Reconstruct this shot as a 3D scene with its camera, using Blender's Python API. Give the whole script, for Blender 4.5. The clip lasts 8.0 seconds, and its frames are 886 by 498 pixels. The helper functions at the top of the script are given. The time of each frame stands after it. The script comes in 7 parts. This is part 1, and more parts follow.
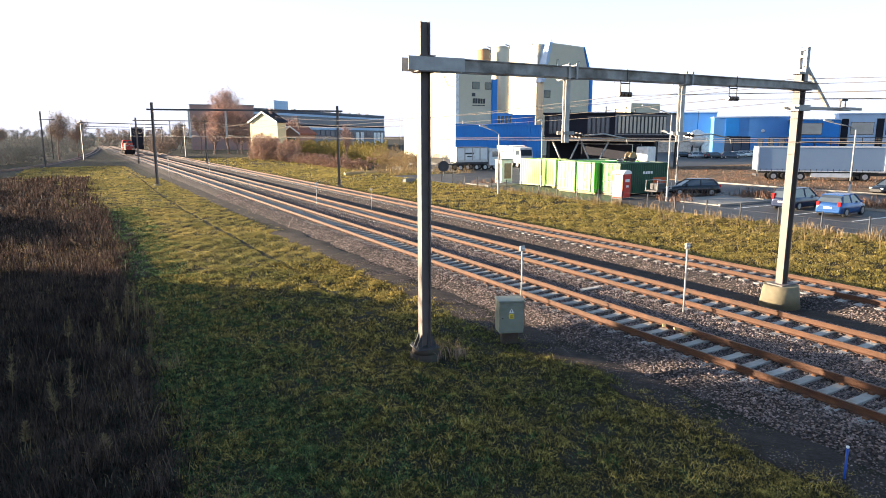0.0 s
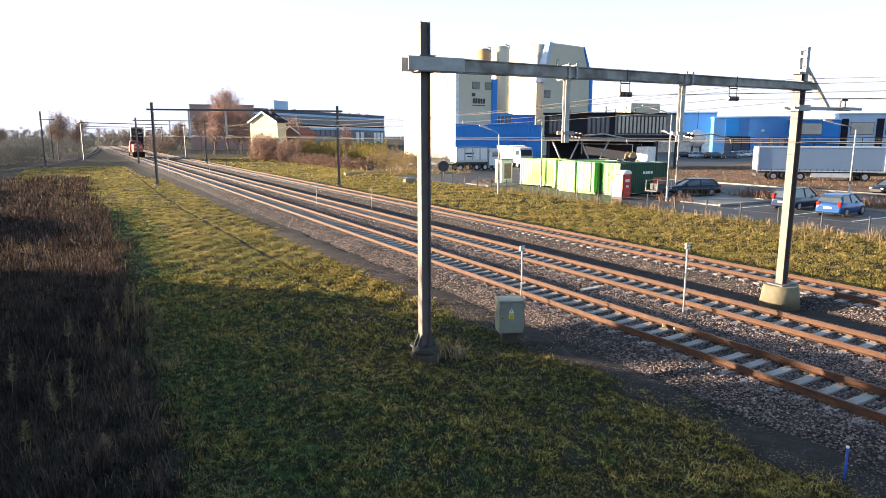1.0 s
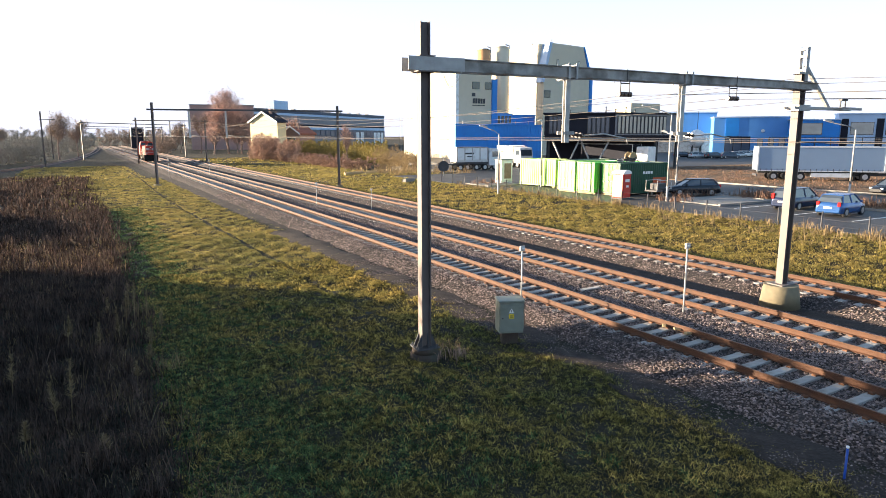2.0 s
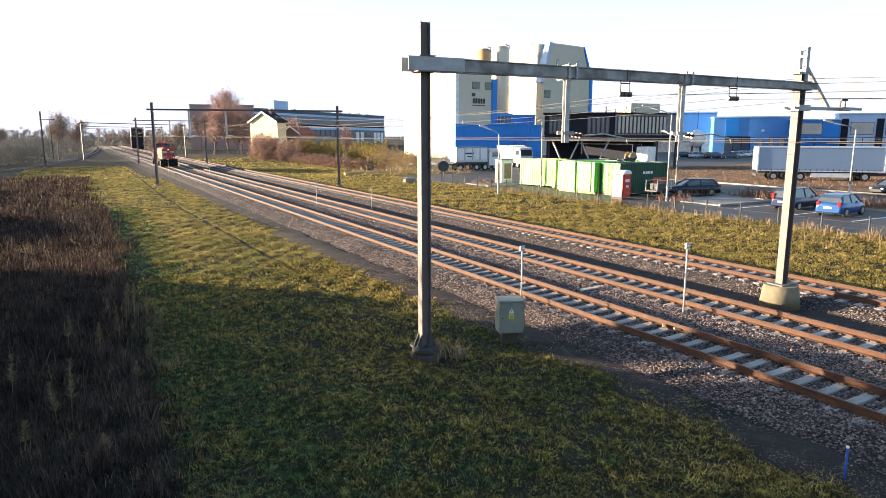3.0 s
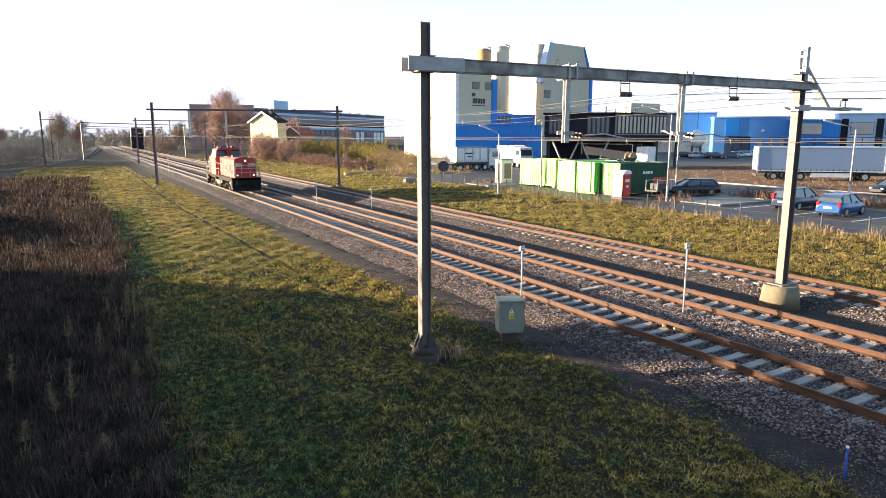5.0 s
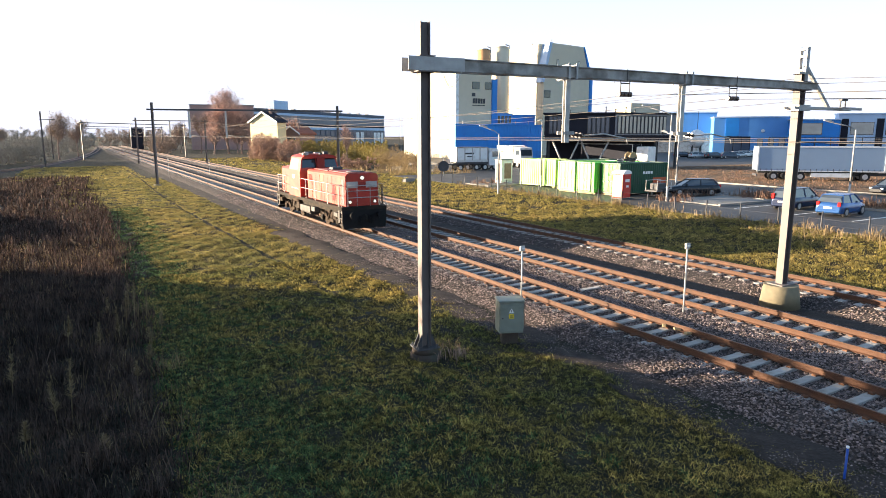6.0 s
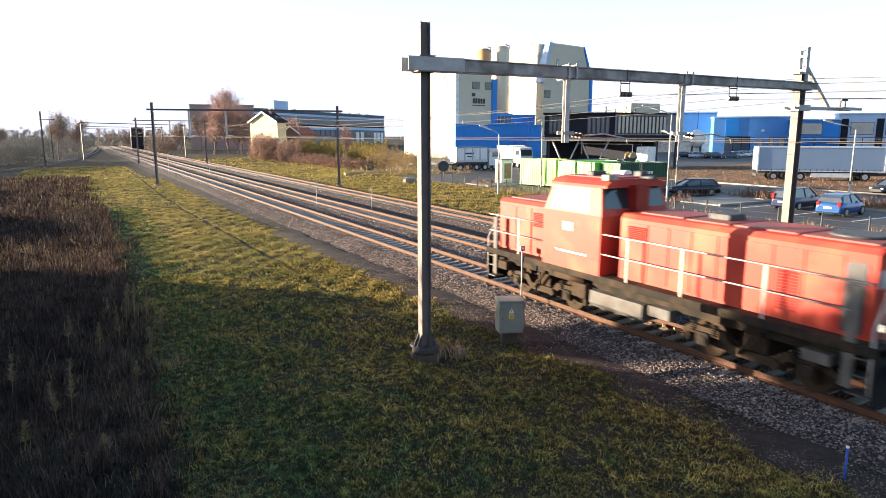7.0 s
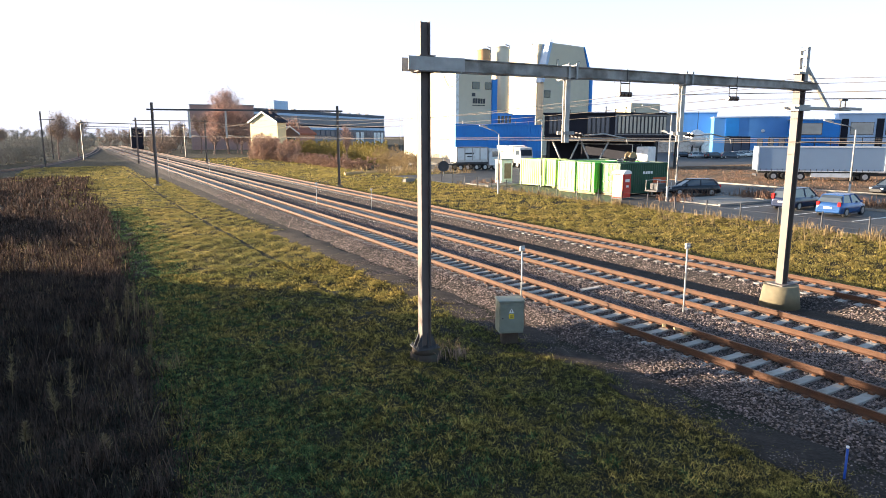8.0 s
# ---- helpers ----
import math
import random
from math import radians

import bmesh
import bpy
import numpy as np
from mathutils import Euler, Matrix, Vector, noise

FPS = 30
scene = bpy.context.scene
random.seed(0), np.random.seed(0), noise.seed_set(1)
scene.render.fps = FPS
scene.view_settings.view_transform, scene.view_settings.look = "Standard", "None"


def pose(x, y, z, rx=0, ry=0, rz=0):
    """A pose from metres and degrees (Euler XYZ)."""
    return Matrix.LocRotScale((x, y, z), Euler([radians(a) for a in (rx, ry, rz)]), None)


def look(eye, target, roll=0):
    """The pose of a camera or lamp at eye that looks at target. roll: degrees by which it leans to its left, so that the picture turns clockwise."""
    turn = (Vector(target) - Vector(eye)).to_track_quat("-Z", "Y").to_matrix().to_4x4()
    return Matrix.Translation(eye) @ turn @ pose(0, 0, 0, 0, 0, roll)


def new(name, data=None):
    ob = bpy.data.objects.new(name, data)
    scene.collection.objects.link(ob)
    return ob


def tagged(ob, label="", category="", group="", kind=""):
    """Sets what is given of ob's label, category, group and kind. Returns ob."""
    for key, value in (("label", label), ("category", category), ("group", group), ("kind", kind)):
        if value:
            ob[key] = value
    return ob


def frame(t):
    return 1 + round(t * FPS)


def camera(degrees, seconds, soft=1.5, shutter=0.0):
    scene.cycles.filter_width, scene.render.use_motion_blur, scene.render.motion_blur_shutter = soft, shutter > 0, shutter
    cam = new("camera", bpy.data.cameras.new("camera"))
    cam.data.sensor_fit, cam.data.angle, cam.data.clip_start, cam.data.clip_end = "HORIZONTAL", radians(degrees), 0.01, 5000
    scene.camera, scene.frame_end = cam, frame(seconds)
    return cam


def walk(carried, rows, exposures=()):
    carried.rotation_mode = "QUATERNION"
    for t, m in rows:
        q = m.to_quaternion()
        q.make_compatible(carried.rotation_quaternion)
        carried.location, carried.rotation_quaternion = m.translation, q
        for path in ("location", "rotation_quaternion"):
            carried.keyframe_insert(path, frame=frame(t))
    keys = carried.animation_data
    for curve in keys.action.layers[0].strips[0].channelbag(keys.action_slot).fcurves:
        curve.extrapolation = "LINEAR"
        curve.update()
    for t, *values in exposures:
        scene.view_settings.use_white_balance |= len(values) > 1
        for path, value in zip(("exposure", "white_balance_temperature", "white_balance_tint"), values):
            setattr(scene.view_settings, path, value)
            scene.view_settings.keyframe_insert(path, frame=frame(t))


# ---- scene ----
# Tracks run along +Y, +X lies across them, z = 0 is the top of the rails.
EYE = (0.0, 0.0, 5.665)
TARGET = (0.48904, 0.85471, 5.665 - 0.17411)
cam = camera(69.34, 8.0, soft=0.45, shutter=0.15)
walk(cam, [(0.0, look(EYE, TARGET)), (8.0, look(EYE, TARGET))])

SUN_EL = radians(7.4)
SUN_DIR = Vector((-0.743 * math.cos(SUN_EL), 0.669 * math.cos(SUN_EL), math.sin(SUN_EL)))

world = bpy.data.worlds.new("sky")
scene.world = world
world.use_nodes = True
wt = world.node_tree
wt.nodes.clear()
w_out = wt.nodes.new("ShaderNodeOutputWorld")
w_bg = wt.nodes.new("ShaderNodeBackground")
w_sky = wt.nodes.new("ShaderNodeTexSky")
w_sky.sky_type = "NISHITA"
w_sky.sun_disc = False
w_sky.sun_elevation = SUN_EL
w_sky.sun_rotation = math.atan2(SUN_DIR.x, SUN_DIR.y)
w_sky.air_density, w_sky.dust_density, w_sky.ozone_density = 1.0, 2.2, 2.2
w_bg.inputs["Strength"].default_value = 0.112
# thin winter haze veils the sky almost white, less so overhead
w_mix = wt.nodes.new("ShaderNodeMix")
w_mix.data_type = "RGBA"
w_mix.inputs["B"].default_value = (1.9, 2.05, 2.6, 1)
w_tc = wt.nodes.new("ShaderNodeTexCoord")
w_xyz = wt.nodes.new("ShaderNodeSeparateXYZ")
w_veil = wt.nodes.new("ShaderNodeMapRange")
w_veil.inputs["From Min"].default_value, w_veil.inputs["From Max"].default_value = 0.14, 0.45
w_veil.inputs["To Min"].default_value, w_veil.inputs["To Max"].default_value = 0.86, 0.0
wt.links.new(w_tc.outputs["Generated"], w_xyz.inputs[0])
wt.links.new(w_xyz.outputs["Z"], w_veil.inputs["Value"])
# the haze is thinner on the side away from the sun
w_dot = wt.nodes.new("ShaderNodeVectorMath")
w_dot.operation = "DOT_PRODUCT"
w_dot.inputs[1].default_value = (-0.743, 0.669, 0.0)
wt.links.new(w_tc.outputs["Generated"], w_dot.inputs[0])
w_side = wt.nodes.new("ShaderNodeMapRange")
w_side.inputs["From Min"].default_value, w_side.inputs["From Max"].default_value = -0.95, -0.45
w_side.inputs["To Min"].default_value, w_side.inputs["To Max"].default_value = 0.3, 1.0
wt.links.new(w_dot.outputs["Value"], w_side.inputs["Value"])
w_both = wt.nodes.new("ShaderNodeMath")
w_both.operation = "MULTIPLY"
wt.links.new(w_veil.outputs["Result"], w_both.inputs[0])
wt.links.new(w_side.outputs["Result"], w_both.inputs[1])
wt.links.new(w_both.outputs[0], w_mix.inputs["Factor"])
wt.links.new(w_sky.outputs[0], w_mix.inputs["A"])
wt.links.new(w_mix.outputs["Result"], w_bg.inputs[0])
wt.links.new(w_bg.outputs[0], w_out.inputs[0])

sun = new("sun", bpy.data.lights.new("sun", "SUN"))
sun.data.energy = 5.0
sun.data.angle = radians(0.5)
sun.data.color = (1.0, 0.81, 0.58)
sun.matrix_world = look(SUN_DIR * 50, (0, 0, 0))
scene.view_settings.exposure = 2.32


# ---------------------------------------------------------------- materials
def surf(name, col, rough=0.7, metal=0.0, var=0.25, scale=6.0, bump=0.25, fine=60.0, dirt_glare=None, dirt_glare_amount=0.5, spec=0.4, object_var=0.0, island_var=0.0):
    """A worn surface: colour at two scales, optional patches of grime or painted glare, fine relief."""
    m = bpy.data.materials.new(name)
    m.use_nodes = True
    t = m.node_tree
    b = t.nodes["Principled BSDF"]
    b.inputs["Roughness"].default_value, b.inputs["Metallic"].default_value = rough, metal
    b.inputs["Specular IOR Level"].default_value = spec
    geo = t.nodes.new("ShaderNodeNewGeometry")
    tc = t.nodes.new("ShaderNodeTexCoord")

    def nz(sc, detail):
        n = t.nodes.new("ShaderNodeTexNoise")
        n.inputs["Scale"].default_value, n.inputs["Detail"].default_value = sc, detail
        t.links.new(tc.outputs["Object"], n.inputs["Vector"])
        return n.outputs["Fac"]

    def ramp(sock, lo, hi):
        r = t.nodes.new("ShaderNodeMapRange")
        r.inputs["From Min"].default_value, r.inputs["From Max"].default_value = lo, hi
        t.links.new(sock, r.inputs["Value"])
        return r.outputs["Result"]

    def mix(fac, a, c):
        x = t.nodes.new("ShaderNodeMix")
        x.data_type = "RGBA"
        t.links.new(fac, x.inputs["Factor"])
        for sock, v in ((x.inputs["A"], a), (x.inputs["B"], c)):
            if isinstance(v, tuple):
                sock.default_value = (*v, 1)
            else:
                t.links.new(v, sock)
        return x.outputs["Result"]

    dark = tuple(c * (1 - var) for c in col)
    light = tuple(min(1, c * (1 + var)) for c in col)
    c = mix(ramp(nz(scale, 4), 0.3, 0.7), dark, light)
    big = nz(scale * 0.13, 3)
    c = mix(ramp(big, 0.35, 0.75), c, tuple(v * (1 - var * 0.6) for v in col))
    if dirt_glare:
        k = ramp(nz(scale * 0.45, 6), 0.62 - 0.25 * dirt_glare_amount, 0.72)
        c = mix(k, c, dirt_glare)
    for amount, sock in ((object_var, "object"), (island_var, "island")):
        if amount:
            if sock == "object":
                r = t.nodes.new("ShaderNodeObjectInfo").outputs["Random"]
            else:
                r = geo.outputs["Random Per Island"]
            h = t.nodes.new("ShaderNodeHueSaturation")
            v = t.nodes.new("ShaderNodeMapRange")
            v.inputs["To Min"].default_value, v.inputs["To Max"].default_value = 1 - amount, 1 + amount
            t.links.new(r, v.inputs["Value"])
            t.links.new(v.outputs["Result"], h.inputs["Value"])
            t.links.new(c, h.inputs["Color"])
            c = h.outputs["Color"]
    t.links.new(c, b.inputs["Base Color"])
    if bump:
        bn = t.nodes.new("ShaderNodeBump")
        bn.inputs["Strength"].default_value, bn.inputs["Distance"].default_value = bump, 0.02
        t.links.new(nz(fine, 3), bn.inputs["Height"])
        t.links.new(bn.outputs["Normal"], b.inputs["Normal"])
    return m


def patchwork(name, cols, scale, fine, bump=0.6, rough=0.9, island=0.0, translucent=0.0, dist=0.03, painted_gaps=0.6):
    """Ground cover: three colours in drifting patches, by place in the world."""
    m = bpy.data.materials.new(name)
    m.use_nodes = True
    t = m.node_tree
    b = t.nodes["Principled BSDF"]
    b.inputs["Roughness"].default_value = rough
    b.inputs["Specular IOR Level"].default_value = 0.2
    geo = t.nodes.new("ShaderNodeNewGeometry")

    def nz(sc, detail, shift):
        add = t.nodes.new("ShaderNodeVectorMath")
        add.inputs[1].default_value = (shift, shift * 2, 0)
        t.links.new(geo.outputs["Position"], add.inputs[0])
        n = t.nodes.new("ShaderNodeTexNoise")
        n.inputs["Scale"].default_value, n.inputs["Detail"].default_value = sc, detail
        t.links.new(add.outputs[0], n.inputs["Vector"])
        r = t.nodes.new("ShaderNodeMapRange")
        r.inputs["From Min"].default_value, r.inputs["From Max"].default_value = 0.36, 0.64
        t.links.new(n.outputs["Fac"], r.inputs["Value"])
        return r.outputs["Result"], n.outputs["Fac"]

    c = cols[0]
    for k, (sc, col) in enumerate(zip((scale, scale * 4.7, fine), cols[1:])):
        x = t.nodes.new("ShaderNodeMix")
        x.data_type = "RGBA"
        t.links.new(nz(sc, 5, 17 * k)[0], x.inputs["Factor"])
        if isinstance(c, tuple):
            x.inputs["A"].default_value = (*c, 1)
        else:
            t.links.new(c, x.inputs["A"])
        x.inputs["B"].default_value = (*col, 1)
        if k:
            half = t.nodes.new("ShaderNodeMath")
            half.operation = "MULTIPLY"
            # weight of the finest patches, near-black painted shade in grass and weeds
            half.inputs[1].default_value = painted_gaps if k == 2 else 0.6
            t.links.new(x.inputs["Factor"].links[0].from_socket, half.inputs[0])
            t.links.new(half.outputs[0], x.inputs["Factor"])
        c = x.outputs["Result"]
    if island:
        h = t.nodes.new("ShaderNodeHueSaturation")
        v = t.nodes.new("ShaderNodeMapRange")
        v.inputs["To Min"].default_value, v.inputs["To Max"].default_value = 1 - island, 1 + island
        t.links.new(geo.outputs["Random Per Island"], v.inputs["Value"])
        t.links.new(v.outputs["Result"], h.inputs["Value"])
        t.links.new(c, h.inputs["Color"])
        c = h.outputs["Color"]
    t.links.new(c, b.inputs["Base Color"])
    if bump:
        bn = t.nodes.new("ShaderNodeBump")
        bn.inputs["Strength"].default_value, bn.inputs["Distance"].default_value = bump, dist
        t.links.new(nz(fine, 4, 3)[1], bn.inputs["Height"])
        t.links.new(bn.outputs["Normal"], b.inputs["Normal"])
    if translucent:
        tr = t.nodes.new("ShaderNodeBsdfTranslucent")
        mx = t.nodes.new("ShaderNodeMixShader")
        mx.inputs[0].default_value = translucent
        t.links.new(c, tr.inputs["Color"])
        t.links.new(b.outputs[0], mx.inputs[1])
        t.links.new(tr.outputs[0], mx.inputs[2])
        t.links.new(mx.outputs[0], t.nodes["Material Output"].inputs["Surface"])
    return m


def glow(name, col, strength):
    m = surf(name, col, 0.3, bump=0)
    b = m.node_tree.nodes["Principled BSDF"]
    b.inputs["Emission Color"].default_value, b.inputs["Emission Strength"].default_value = (*col, 1), strength
    return m


def glassy(name, col, rough=0.08, spec=0.8):
    """Window glass seen from outside: dark, smooth, mirror-like at grazing angles."""
    m = surf(name, col, rough, var=0.2, scale=0.6, bump=0.02, fine=1.5, spec=spec)
    return m


